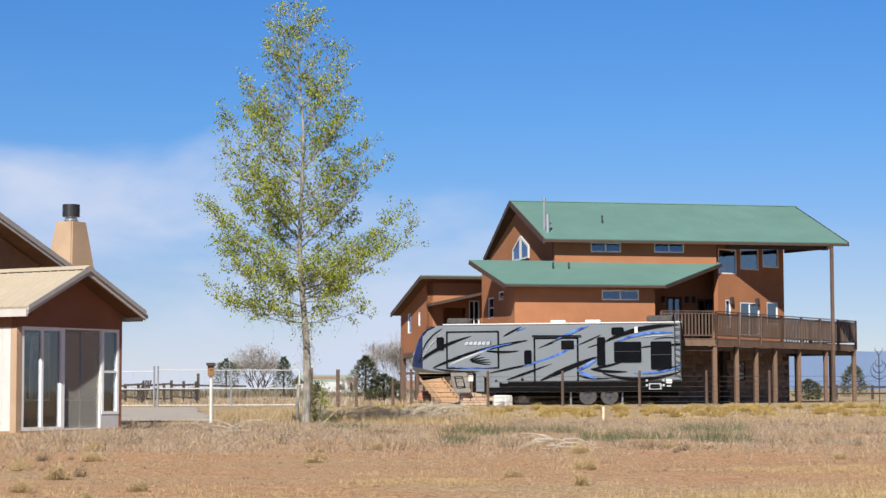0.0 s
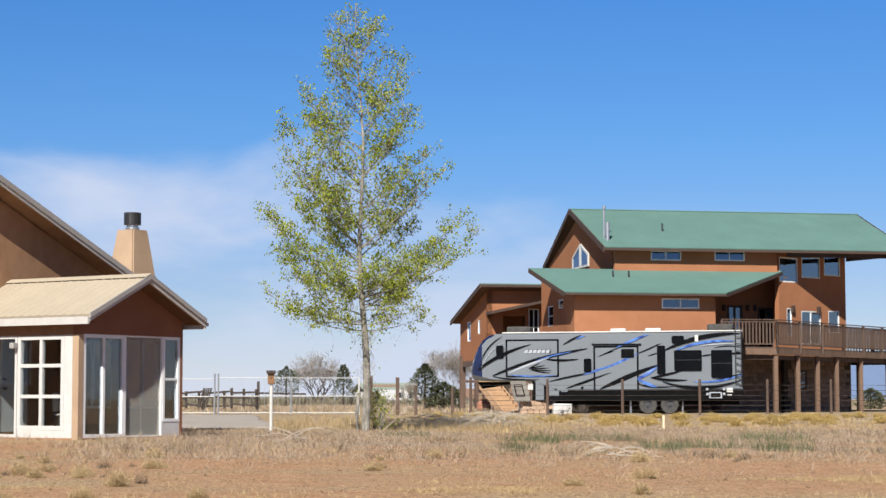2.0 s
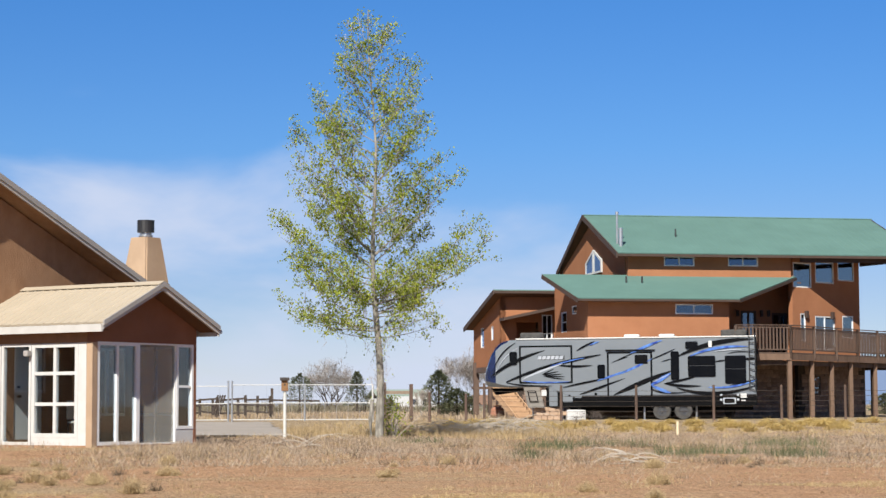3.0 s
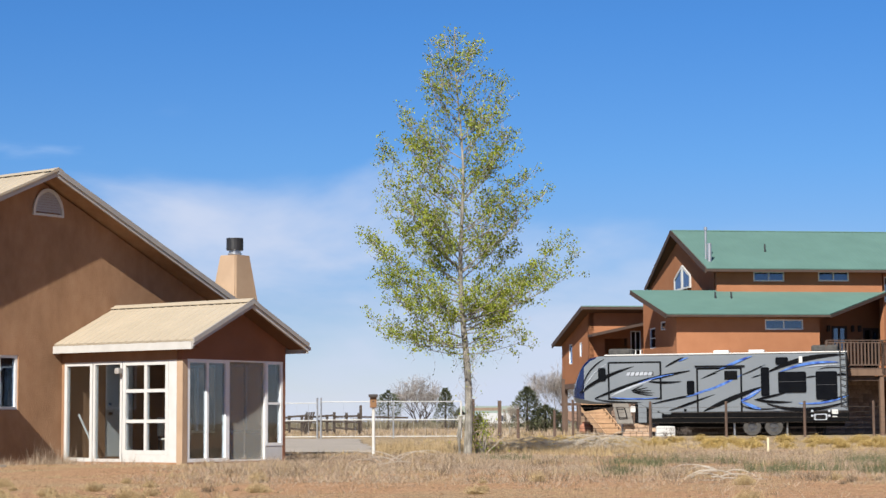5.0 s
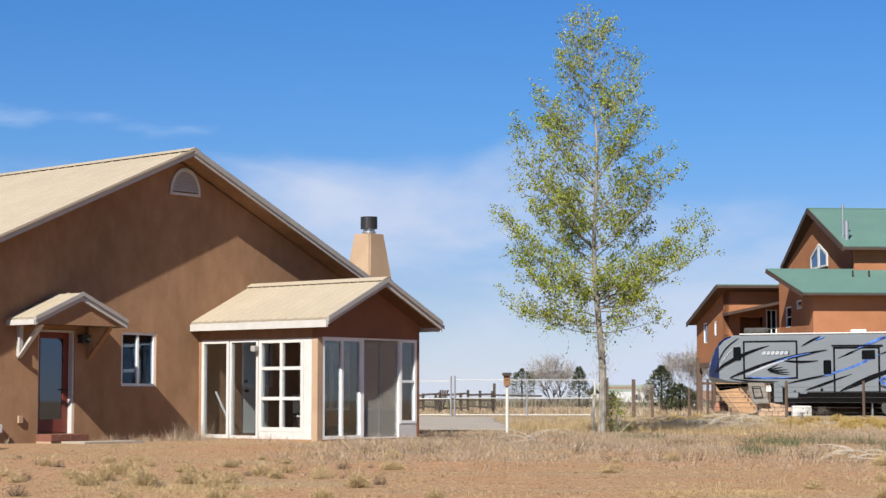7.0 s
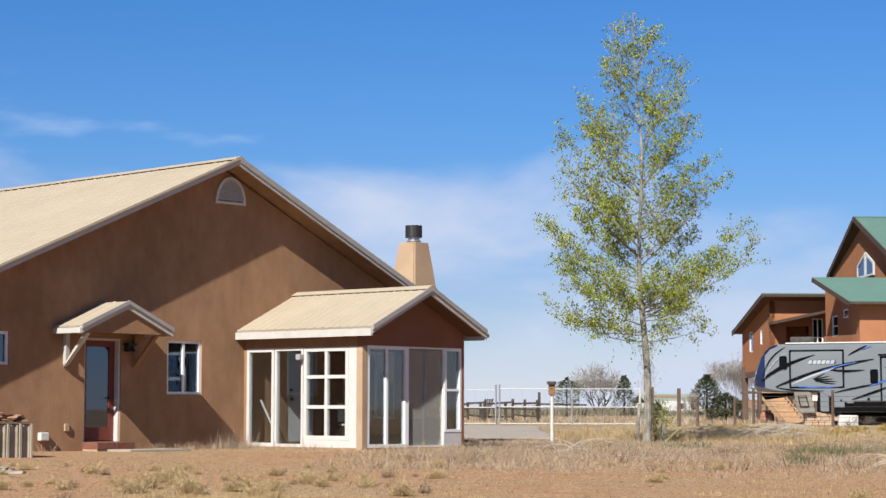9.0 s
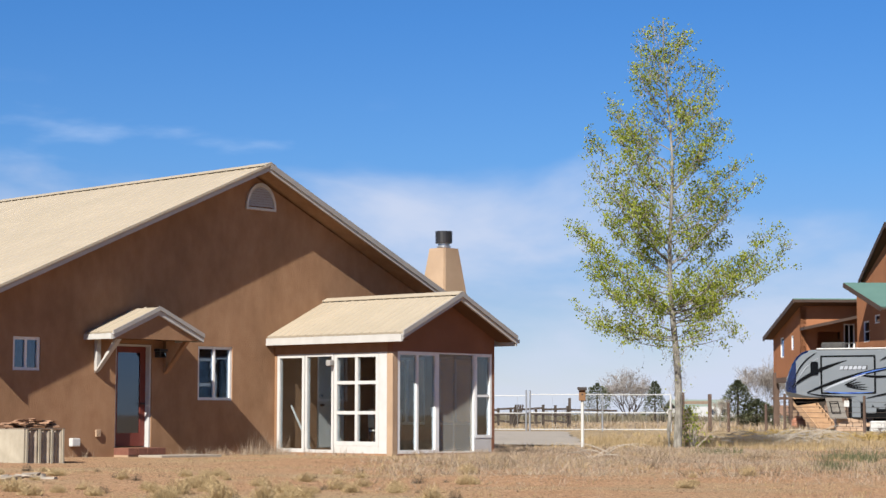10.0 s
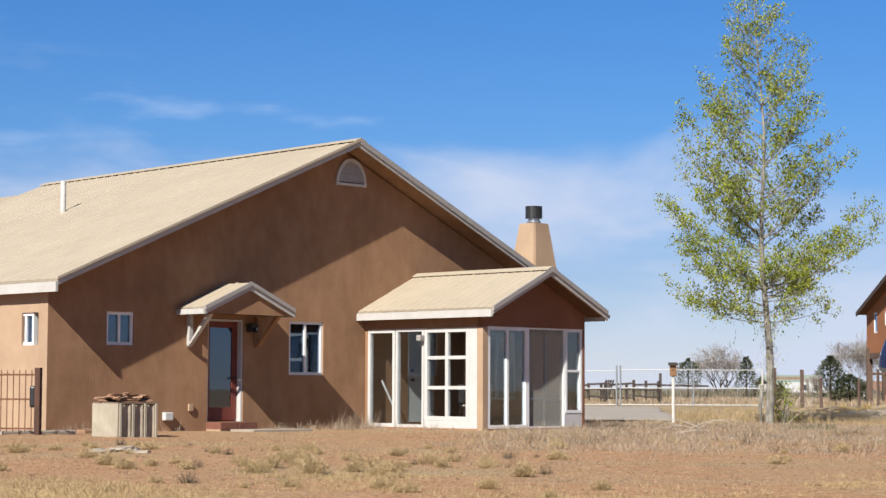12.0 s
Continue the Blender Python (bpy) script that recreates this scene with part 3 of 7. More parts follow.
    part("meter_box", bm_box(2.60, 2.80, -0.12, -0.004, 0.20, 0.36, 0.02), VINYL, h, "small white vent box")
    part("outlet_cover", bm_box(3.22, 3.33, -0.05, -0.004, 0.38, 0.52, 0.008), STUCCO_TAN, h)
    brick = material("red_step_brick", (0.13, 0.052, 0.036), 0.85, second=(0.17, 0.07, 0.048), scale=9, bump=0.4, random_tone=0.15)
    bm = bmesh.new()
    box(bm, 3.68, 4.60, -0.44, -0.004, -0.1, 0.15)
    step = part("step", bm, STUCCO_TAN, h, "red brick door step")
    for i in range(4):
        part("brick", bm_box(3.675 + i * 0.234, 3.675 + i * 0.234 + 0.222, -0.455, -0.006, 0.03, 0.165, 0.008), brick, step)
    # chimney
    CX, CY = 14.84, 1.5
    top = [(CX - 0.26, CY - 0.26), (CX + 0.26, CY - 0.26), (CX + 0.26, CY + 0.26), (CX - 0.26, CY + 0.26)]
    low = [(CX - 0.47, CY - 0.45), (CX + 0.47, CY - 0.45), (CX + 0.47, CY + 0.45), (CX - 0.47, CY + 0.45)]
    bm = bmesh.new()
    hexa(bm, [(*p, 3.3) for p in low] + [(*p, 4.82) for p in top])
    box(bm, CX - 0.47, CX + 0.47, CY - 0.45, CY + 0.45, -0.2, 3.3)
    bmesh.ops.bevel(bm, geom=[e for e in bm.edges if abs(e.verts[0].co.z - e.verts[1].co.z) > 0.3], offset=0.03, segments=2, affect="EDGES")
    part("chimney", bm, STUCCO_TAN, h, "tapered tan stucco chimney")
    bm = bmesh.new()
    tube(bm, (CX, CY, 4.81), (CX, CY, 4.97), 0.14, sides=16)
    tube(bm, (CX, CY, 4.85), (CX, CY, 4.88), 0.17, sides=16)
    part("flue_collar", bm, STEEL, h)
    bm = bmesh.new()
    tube(bm, (CX, CY, 4.95), (CX, CY, 5.24), 0.205, sides=20)
    part("flue_cap", bm, BLACK, h, "black cylindrical flue cap")
    build_sunroom(h)
    return h


def build_sunroom(h):
    A, B, V = 7.90, 10.99, 3.415
    MIDP, TOPZ, EAVE = 9.41, 3.272, 2.437
    K = (TOPZ - EAVE) / (MIDP - 7.67)
    rz = lambda u: TOPZ - K * abs(u - MIDP)
    # front: frames from u 7.97 to 10.8
    bm = bmesh.new()
    wall_strips(bm, A, B, -V, -V + 0.14, -0.1, (lambda u: rz(u) - 0.13, (MIDP,)), [(8.04, 10.91, 0.04, 2.075)])
    part("sunroom_wall", bm, STUCCO_SHADED, h, "sunroom gable stucco, red-brown and darkened for shade")
    part("sunroom_corner", bm_box(A - 0.006, A + 0.136, -V - 0.006, -V + 0.15, -0.05, 2.06), STUCCO_TAN, h, "tan corner post")
    bm = bmesh.new()
    wall_strips(bm, 0, V - 0.15, 0, 0.14, -0.1, level_top(rz(A) - 0.13), [(0.08, 3.26, 0.04, 2.06)])
    ob = part("sunroom_wall", bm, STUCCO_A, h)
    ob.matrix_local = pose(A, -0.002, 0, 0, 0, -90)
    bm = bmesh.new()
    wall_strips(bm, 0, V - 0.16, 0, 0.14, -0.1, level_top(rz(B) - 0.13), [(0.3, 1.5, 0.6, 2.05), (1.7, 2.9, 0.6, 2.05)])
    part("sunroom_wall", bm, STUCCO_A, h).matrix_local = pose(B, -V + 0.155, 0, 0, 0, 90)
    for x in (0.3, 1.7):
        window(h, pose(B, -V + 0.155, 0, 0, 0, 90) @ pose(x, 0.04, 0.6), 1.2, 1.45, (0.5,), pane_mat=GLASS)
    part("sunroom_floor", bm_box(A + 0.15, B - 0.15, -V + 0.15, -0.004, -0.1, 0.05), ROOM, h)
    # front glazing
    window(h, pose(8.04, -V + 0.02, 0.04), 1.18, 2.035, (0.5,), name="sliding_door", label="white two-panel sliding glass door", pane_mat=GLASS_PORCH, rim=0.07)
    window(h, pose(9.225, -V + 0.03, 0.04), 1.15, 2.035, (), pane_mat=SCREEN, rim=0.03, name="screen_panel", label="large fixed glass panel with mesh screen")
    window(h, pose(10.38, -V + 0.02, 0.34), 0.525, 1.735, (), (0.5,), pane_mat=GLASS_PORCH, rim=0.06)
    part("infill_panel", bm_box(10.38, 10.905, -V + 0.01, -V + 0.07, 0.04, 0.34), VINYL, h, "white infill panel below the window")
    part("door_post", bm_box(9.165, 9.262, -V - 0.004, -V + 0.10, 0.045, 2.07), FRAME_BRIGHTENED, h, "white post between door and screen")
    part("frame_strip", bm_box(9.31, 9.38, -V + 0.06, -V + 0.09, 0.92, 1.97), FRAME_BRIGHTENED, h, "white edge of the inner sliding panel")
    part("frame_strip", bm_box(9.79, 9.81, -V + 0.06, -V + 0.09, 0.06, 2.05), EDGE_DARK, h)
    part("floodlight", bm_box(A - 0.14, A - 0.004, -1.78, -1.66, 1.80, 1.92, 0.02), FASCIA_GREY, h, "small grey floodlight")
    # side glazing, along the left face
    place = lambda v0, v1, z: pose(A + 0.02, -v0, z, 0, 0, -90)
    window(h, place(0.08, 0.92, 0.04), 0.82, 2.02, (), name="sliding_door", label="white glass door panel", mat=VINYL, pane_mat=GLASS, rim=0.075)
    window(h, place(0.92, 1.76, 0.04), 0.83, 2.02, (), name="sliding_door", label="white glass door panel", mat=VINYL, pane_mat=GLASS, rim=0.06)
    window(h, place(1.765, 3.03, 0.19), 1.265, 1.865, (0.5,), (0.355, 0.68), mat=VINYL, name="window", label="white six-pane window", pane_mat=GLASS, rim=0.085)
    part("infill_panel", bm_box(A, A + 0.10, -3.255, -3.035, 0.04, 2.06), VINYL, h, "white infill panel")
    part("infill_panel", bm_box(A + 0.002, A + 0.098, -3.03, -1.77, 0.04, 0.186), VINYL, h, "white infill panel")
    # roof
    for s in (-1, 1):
        e = MIDP + s * 1.74
        bm = bmesh.new()
        sheet_roof(bm, (e, -3.92, EAVE), (e, -0.004, EAVE), (MIDP, -0.004, TOPZ), (MIDP, -3.92, TOPZ), 0.04, 0.23, 0.016)
        part("sunroom_roof", bm, ROOF_TAN, h, "tan ribbed metal sunroom roof")
        bm = bmesh.new()
        sheet_roof(bm, (e - s * 0.04, -3.84, EAVE - 0.06), (e - s * 0.04, -3.42, EAVE - 0.06), (MIDP, -3.42, TOPZ - 0.08), (MIDP, -3.84, TOPZ - 0.08), 0.05, 50, 0.001)
        part("soffit", bm, SOFFIT, h)
        bm = bmesh.new()
        hexa(bm, [(e, -3.90, EAVE - 0.15), (MIDP, -3.90, TOPZ - 0.15), (MIDP, -3.85, TOPZ - 0.15), (e, -3.85, EAVE - 0.15), (e, -3.90, EAVE - 0.045), (MIDP, -3.90, TOPZ - 0.045), (MIDP, -3.85, TOPZ - 0.045), (e, -3.85, EAVE - 0.045)])
        part("rake_board", bm, FASCIA_WHITE, h)
        bm = bmesh.new()
        hexa(bm, [(e, -3.935, EAVE - 0.07), (MIDP, -3.935, TOPZ - 0.07), (MIDP, -3.904, TOPZ - 0.07), (e, -3.904, EAVE - 0.07), (e, -3.935, EAVE + 0.025), (MIDP, -3.935, TOPZ + 0.025), (MIDP, -3.904, TOPZ + 0.025), (e, -3.904, EAVE + 0.025)])
        part("rake_edge", bm, FASCIA_GREY, h)
        part("fascia", bm_box(e - 0.03, e + 0.02, -3.89, -0.004, EAVE - 0.19, EAVE - 0.042), FASCIA_WHITE, h, "white eave fascia")
        if s > 0:
            part("gutter", bm_box(e + 0.024, e + 0.12, -3.88, -0.004, EAVE - 0.13, EAVE - 0.05, 0.01), FASCIA_WHITE, h)
    ridge_cap(h, MIDP, TOPZ, K, -3.93, -0.006)
    part("soffit", bm_box(7.71, A - 0.004, -3.84, -0.01, EAVE - 0.16, EAVE - 0.13), SOFFIT, h)
    part("ceiling_board", bm_box(A + 0.15, B - 0.15, -V + 0.15, -0.006, 2.2, 2.24), ROOM, h)
    part("inner_door", bm_box(9.17, 9.98, 0.02, 0.07, 0.11, 2.09, 0.01), VINYL, h, "white panelled door inside the sunroom")
    bm = bmesh.new()
    tube(bm, (9.28, 0.02, 1.02), (9.28, -0.06, 1.02), 0.03, sides=10)
    tube(bm, (9.28, 0.02, 1.22), (9.28, -0.03, 1.22), 0.025, sides=10)
    part("handle", bm, BLACK, h)
    bm = bmesh.new()
    beam(bm, (A + 0.3, -0.80, 0.08), (A + 0.30, -0.2, 1.0), 0.03, 0.03)
    part("prop_stick", bm, VINYL, h, "white stick leaning in the door track")


build_brown_house()


# ---------------------------------------------------------------- rust-red house with green roofs
def green_roof(h, a, b, c, d, label="green ribbed metal roof", rib=0.4):
    bm = bmesh.new()
    sheet_roof(bm, a, b, c, d, 0.05, rib, 0.008)
    return part("roof", bm, ROOF_GREEN, h, label)


def build_rust_house():
    h = thing("house", "two-storey rust stucco house with green metal roofs and a deck", "house", pose(16.865, 90, 0.0, 0, 0, 5.0))
    G = -0.3
    # upper storey: x 0.55..12.6, y 0.8..13.2, ridge at y 7
    X0, X1 = 0.62, 12.1
    top = lambda y: 10.15 - 0.343 * abs(y - 7) - 0.2
    bm = bmesh.new()
    wall_strips(bm, X0, 8.62, 0.6, 0.85, 6.62, level_top(7.8), [(2.38, 3.87, 7.28, 7.74), (5.51, 7.0, 7.30, 7.76)])
    part("wall", bm, STUCCO_B, h, "rust-coloured stucco front wall")
    window(h, pose(2.38, 0.63, 7.28), 1.49, 0.46, (0.5,))
    window(h, pose(5.51, 0.63, 7.30), 1.49, 0.46, (0.5,))
    # tall wall that slants back under the roof beside the deck
    ang2 = math.degrees(math.atan2(0.5, 0.866))
    slant = pose(8.75, 0.8, 0, 0, 0, ang2)
    bm = bmesh.new()
    holes = [(0.07, 1.44, 6.36, 7.55), (1.73, 3.14, 6.62, 7.66), (3.44, 4.71, 6.79, 7.77), (0.57, 0.96, 3.79, 5.13), (1.67, 3.16, 3.42, 5.03), (3.73, 4.59, 4.0, 5.09)]
    wall_strips(bm, 0, 5.1, 0, 0.25, G, (lambda x: 7.8 + 0.16 * x, ()), holes)
    part("wall", bm, STUCCO_B, h, "tall slanting stucco wall under the deep eave").matrix_local = slant
    for k, (xa, xb, za, zb) in enumerate(holes):
        window(h, slant @ pose(xa, 0.03, za), xb - xa, zb - za, (0.5,) if k == 4 else (), pane_mat=GLASS_SKY)
    for x in (0.95, 2.9):
        part("wall_lamp", bm_box(-0.09, 0.09, -0.15, -0.004, 0, 0.35, 0.02), FASCIA_BROWN, h, "bronze wall lamp").matrix_local = slant @ pose(x, 0, 4.9)
    # gable end with the tall pointed window
    bm = bmesh.new()
    wall_strips(bm, 0, 12.1, 0, 0.25, G, (lambda x: top(13.15 - x), (6.15,)), [])
    ob = part("wall", bm, STUCCO_B, h)
    ob.matrix_local = pose(X0, 13.15, 0, 0, 0, -90)
    bm = bmesh.new()
    z0 = 7.28
    for xa, xb, ta, tb in ((0.0, 1.86, 0.62, 1.2), (1.94, 3.8, 1.2, 0.62)):
        outer = [(xa, 0), (xb, 0), (xb, tb), (xa, ta)]
        inner = [(xa + 0.16, 0.09), (xb - 0.16, 0.09), (xb - 0.16, tb - 0.12 + (0.05 if ta > tb else -0.05)), (xa + 0.16, ta - 0.12 + (0.05 if ta < tb else -0.05))]
        rows = [[bm.verts.new((x, y, z)) for x, z in ring] for y, ring in ((-0.03, outer), (-0.03, inner), (0.05, inner), (0.05, outer))]
        for k in range(4):
            j = (k + 1) % 4
            for p, q in zip(rows, rows[1:] + rows[:1]):
                bm.faces.new((p[k], p[j], q[j], q[k]))
    win = part("window", bm, VINYL, h, "white pointed gable window")
    win.matrix_local = pose(X0 - 0.06, 8.1, z0, 0, 0, -90) @ Matrix.Diagonal((0.8, 1, 1, 1))
    bm = bmesh.new()
    hexa(bm, [(0.05, 0.0, 0.05), (1.9, 0.0, 0.05), (1.9, 0.02, 0.05), (0.05, 0.02, 0.05), (0.05, 0.0, 0.6), (1.9, 0.0, 1.15), (1.9, 0.02, 1.15), (0.05, 0.02, 0.6)])
    hexa(bm, [(1.9, 0.0, 0.05), (3.75, 0.0, 0.05), (3.75, 0.02, 0.05), (1.9, 0.02, 0.05), (1.9, 0.0, 1.15), (3.75, 0.0, 0.6), (3.75, 0.02, 0.6), (1.9, 0.02, 1.15)])
    bmesh.ops.remove_doubles(bm, verts=bm.verts, dist=0.001)
    part("pane", bm, GLASS_DARK, win)
    part("wall", bm_box(12.9, 13.15, 3.6, 13.1, G, 7.75), STUCCO_B, h)
    part("wall", bm_box(X0 + 0.25, X1 - 0.26, 12.9, 13.1, G, 7.7), STUCCO_B, h)
    part("floor_slab", bm_box(X0 + 0.3, X1 - 0.3, 3.8, 12.8, 3.0, 3.1), ROOM, h)
    part("floor_slab", bm_box(X0 + 0.3, X1 - 0.3, 3.8, 12.8, 5.6, 5.7), ROOM, h)
    part("partition", bm_box(X0 + 0.3, X1 - 0.3, 5.4, 5.5, 3.11, 7.6), ROOM, h)
    # upper roof
    L, R = -0.05, 15.15
    for s in (-1, 1):
        ye = 7 + s * 7
        zl = 10.25 - 0.343 * 7
        L = -0.05 if s < 0 else 0.5
        green_roof(h, (L, ye, zl), (R, ye, zl), (R + 0.25, 7, 10.25), (0.15, 7, 10.25))
        bm = bmesh.new()
        sheet_roof(bm, (L + 0.1, ye - s * 0.03, zl - 0.12), (R - 0.1, ye - s * 0.03, zl - 0.12), (R - 0.1, 7, 10.25 - 0.12), (0.2, 7, 10.25 - 0.12), 0.05, 60, 0.001)
        part("soffit", bm, SOFFIT, h)
        part("fascia", bm_box(L, R, ye - 0.03, ye + 0.03, zl - 0.17, zl - 0.056), FASCIA_BROWN, h, "brown eave fascia")
        for x in (L, R):
            bm = bmesh.new()
            xr = 0.13 if x < 5 else R + 0.2
            low = 0.24 if x < 5 else 0.12
            hexa(bm, [(x - 0.04, ye, zl - low), (x + 0.02, ye, zl - low), (xr + 0.02, 7, 10.25 - low), (xr - 0.04, 7, 10.25 - low), (x - 0.04, ye, zl + 0.02), (x + 0.02, ye, zl + 0.02), (xr + 0.02, 7, 10.27), (xr - 0.04, 7, 10.27)])
            part("rake_board", bm, FASCIA_BROWN, h)
    part("ridge_cap", bm_box(0.15, R + 0.25, 6.9, 7.1, 10.23, 10.28, 0.01), ROOF_GREEN, h)
    # flue pipes through the roof
    bm = bmesh.new()
    tube(bm, (0.40, 1.6, 8.2), (0.40, 1.6, 9.75), 0.05, sides=12)
    tube(bm, (0.40, 1.6, 9.75), (0.40, 1.6, 9.9), 0.08, sides=12)
    part("flue_pipe", bm, STEEL, h, "galvanised flue pipe")
    bm = bmesh.new()
    tube(bm, (0.46, 1.2, 8.1), (0.46, 1.2, 9.1), 0.10, sides=12)
    part("flue_pipe", bm, STEEL, h)
    for x, y, z in ((3.7, 3.0, 8.8), (0.2, -0.6, 6.25), (0.95, -0.6, 6.25)):
        bm = bmesh.new()
        tube(bm, (x, y, z), (x, y, z + 0.45), 0.04, sides=8)
        part("vent_pipe", bm, BLACK, h)
    # lower storey block in front, with a lean-to roof
    FX0, FX1, FY = -2.14, 4.47, -2.5
    bm = bmesh.new()
    wall_strips(bm, FX0, FX1, FY, FY + 0.25, G, level_top(5.55), [(1.94, 3.71, 4.88, 5.34)])
    part("wall", bm, STUCCO_B, h)
    window(h, pose(1.94, FY + 0.03, 4.88), 1.77, 0.46, (0.5,))
    bm = bmesh.new()
    wall_strips(bm, 1.9, 7.9, 0, 0.25, G, (lambda x: 5.5 + 0.32 * min(3.3, 7.9 - x), (4.6,)), [(3.15, 4.2, 4.2, 5.16), (5.2, 6.1, 4.97, 5.36)])
    ob = part("wall", bm, STUCCO_B, h)
    ob.matrix_local = pose(FX0, FY + 8.1, 0, 0, 0, -90)
    window(h, pose(FX0 + 0.03, FY + 8.1 - 3.15, 4.2, 0, 0, -90), 1.05, 0.96, (), (0.5,))
    window(h, pose(FX0 + 0.03, FY + 8.1 - 5.2, 4.97, 0, 0, -90), 0.9, 0.39)
    # recessed wall in the shade of the lean-to, with french doors onto the deck
    bm = bmesh.new()
    wall_strips(bm, 4.3, 9.6, 2.4, 2.64, G, level_top(6.6), [(6.72, 7.50, 3.15, 5.30), (8.28, 9.06, 3.15, 5.20)])
    part("wall", bm, STUCCO_B, h, "recessed stucco wall behind the deck")
    part("wall", bm_box(FX1 - 0.25, FX1, FY + 0.26, 2.39, G, 5.6), STUCCO_B, h)
    part("porch_ceiling", bm_box(FX1 + 0.02, 9.3, 1.06, 2.39, 6.55, 6.6), SOFFIT, h)
    for x, t in ((6.72, 2.15), (8.28, 2.05)):
        window(h, pose(x, 2.43, 3.15), 0.78, t, (0.5,), mat=FASCIA_BROWN, rim=0.11, name="french_door", label="dark-framed glazed french door")
    for x in (6.55, 7.75, 8.1, 9.2):
        part("wall_lamp", bm_box(x - 0.07, x + 0.07, 2.25, 2.396, 5.02, 5.32, 0.02), FASCIA_BROWN, h, "small bronze wall lamp")
    # lean-to roof
    green_roof(h, (-2.78, -3.2, 5.56), (4.75, -3.2, 5.56), (8.95, 0.79, 6.86), (-3.45, 0.79, 6.86), "green metal lean-to roof", 60)
    bm = bmesh.new()
    sheet_roof(bm, (-2.7, -3.15, 5.44), (4.7, -3.15, 5.44), (8.85, 0.78, 6.74), (-3.35, 0.78, 6.74), 0.05, 60, 0.001)
    part("soffit", bm, SOFFIT, h)
    part("fascia", bm_box(-2.78, 4.75, -3.23, -3.17, 5.42, 5.505), FASCIA_BROWN, h)
    bm = bmesh.new()
    beam(bm, (4.75, -3.2, 5.44), (8.95, 0.79, 6.74), 0.06, 0.12)
    part("rake_board", bm, FASCIA_BROWN, h)
    bm = bmesh.new()
    beam(bm, (-2.78, -3.2, 5.44), (-3.45, 0.79, 6.74), 0.06, 0.2)
    part("rake_board", bm, FASCIA_BROWN, h)
    # entrance wing behind, with a single-pitch roof falling to the back
    WX0, WX1, WY = -4.43, 0.6, 5.4
    bm = bmesh.new()
    wall_strips(bm, WX0, FX0 + 1.4, WY, WY + 0.25, 2.72, level_top(6.1), [(-3.64, -2.5, 2.9, 4.82), (-2.37, -1.85, 3.9, 5.19)])
    part("wall", bm, STUCCO_B, h)
    window(h, pose(-2.37, WY + 0.03, 3.9), 0.52, 1.29, (0.5,), pane_mat=GLASS_SKY)
    part("recess_wall", bm_box(-3.8, -2.3, WY + 1.6, WY + 1.7, 2.8, 5.0), STUCCO_B, h)
    bm = bmesh.new()
    wall_strips(bm, 0, 6.6, 0, 0.25, 2.72, (lambda x: 6.1 - 0.2 * (6.6 - x), ()), [(1.8, 2.6, 3.7, 4.7), (4.4, 4.9, 4.0, 4.7)])
    ob = part("wall", bm, STUCCO_B, h)
    ob.matrix_local = pose(WX0, WY + 6.6, 0, 0, 0, -90)
    window(h, pose(WX0 + 0.03, WY + 4.8, 3.7, 0, 0, -90), 0.8, 1.0)
    window(h, pose(WX0 + 0.03, WY + 2.2, 4.0, 0, 0, -90), 0.5, 0.7)
    part("wall", bm_box(WX0 + 0.25, WX1, WY + 6.4, WY + 6.6, 2.72, 4.7), STUCCO_B, h)
    part("floor_beam", bm_box(WX0 - 0.02, WX0 + 0.3, WY - 0.02, WY + 6.6, 2.46, 2.715), WOOD_DECK, h, "brown beam under the wing floor")
    part("floor_slab", bm_box(WX0 + 0.31, FX0 - 0.01, WY + 0.26, WY + 6.38, 2.5, 2.7), SOFFIT, h)
    part("wall", bm_box(WX0 + 0.75, WX0 + 0.95, WY + 0.3, WY + 6.3, G, 2.49), STUCCO_TAN, h, "pale recessed ground-floor wall")
    for y in (WY + 3.2, WY + 6.4):
        part("post", bm_box(WX0 + 0.04, WX0 + 0.22, y - 0.09, y + 0.09, -0.1, 2.45), WOOD_DECK, h, "square brown post under the wing")
    green_roof(h, (-4.93, 4.6, 6.36), (0.6, 4.6, 6.36), (0.6, 12.5, 4.85), (-4.85, 12.5, 4.85))
    bm = bmesh.new()
    sheet_roof(bm, (-4.87, 4.65, 6.24), (0.55, 4.65, 6.24), (0.55, 12.4, 4.74), (-4.8, 12.4, 4.74), 0.05, 60, 0.001)
    part("soffit", bm, SOFFIT, h)
    part("fascia", bm_box(-4.93, 0.6, 4.56, 4.62, 6.18, 6.31), FASCIA_BROWN, h)
    bm = bmesh.new()
    beam(bm, (-4.93, 4.6, 6.24), (-4.85, 12.5, 4.72), 0.06, 0.22)
    part("rake_board", bm, FASCIA_BROWN, h)
    # small porch roof over the entrance
    bm = bmesh.new()
    hexa(bm, [(-4.5, 4.3, 4.86), (-1.75, 4.3, 5.45), (-1.75, 5.38, 5.45), (-4.5, 5.38, 4.86), (-4.5, 4.3, 5.0), (-1.75, 4.3, 5.59), (-1.75, 5.38, 5.59), (-4.5, 5.38, 5.0)])
    part("porch_roof", bm, FASCIA_BROWN, h, "small sloping porch roof")
    return h



RUST = build_rust_house()


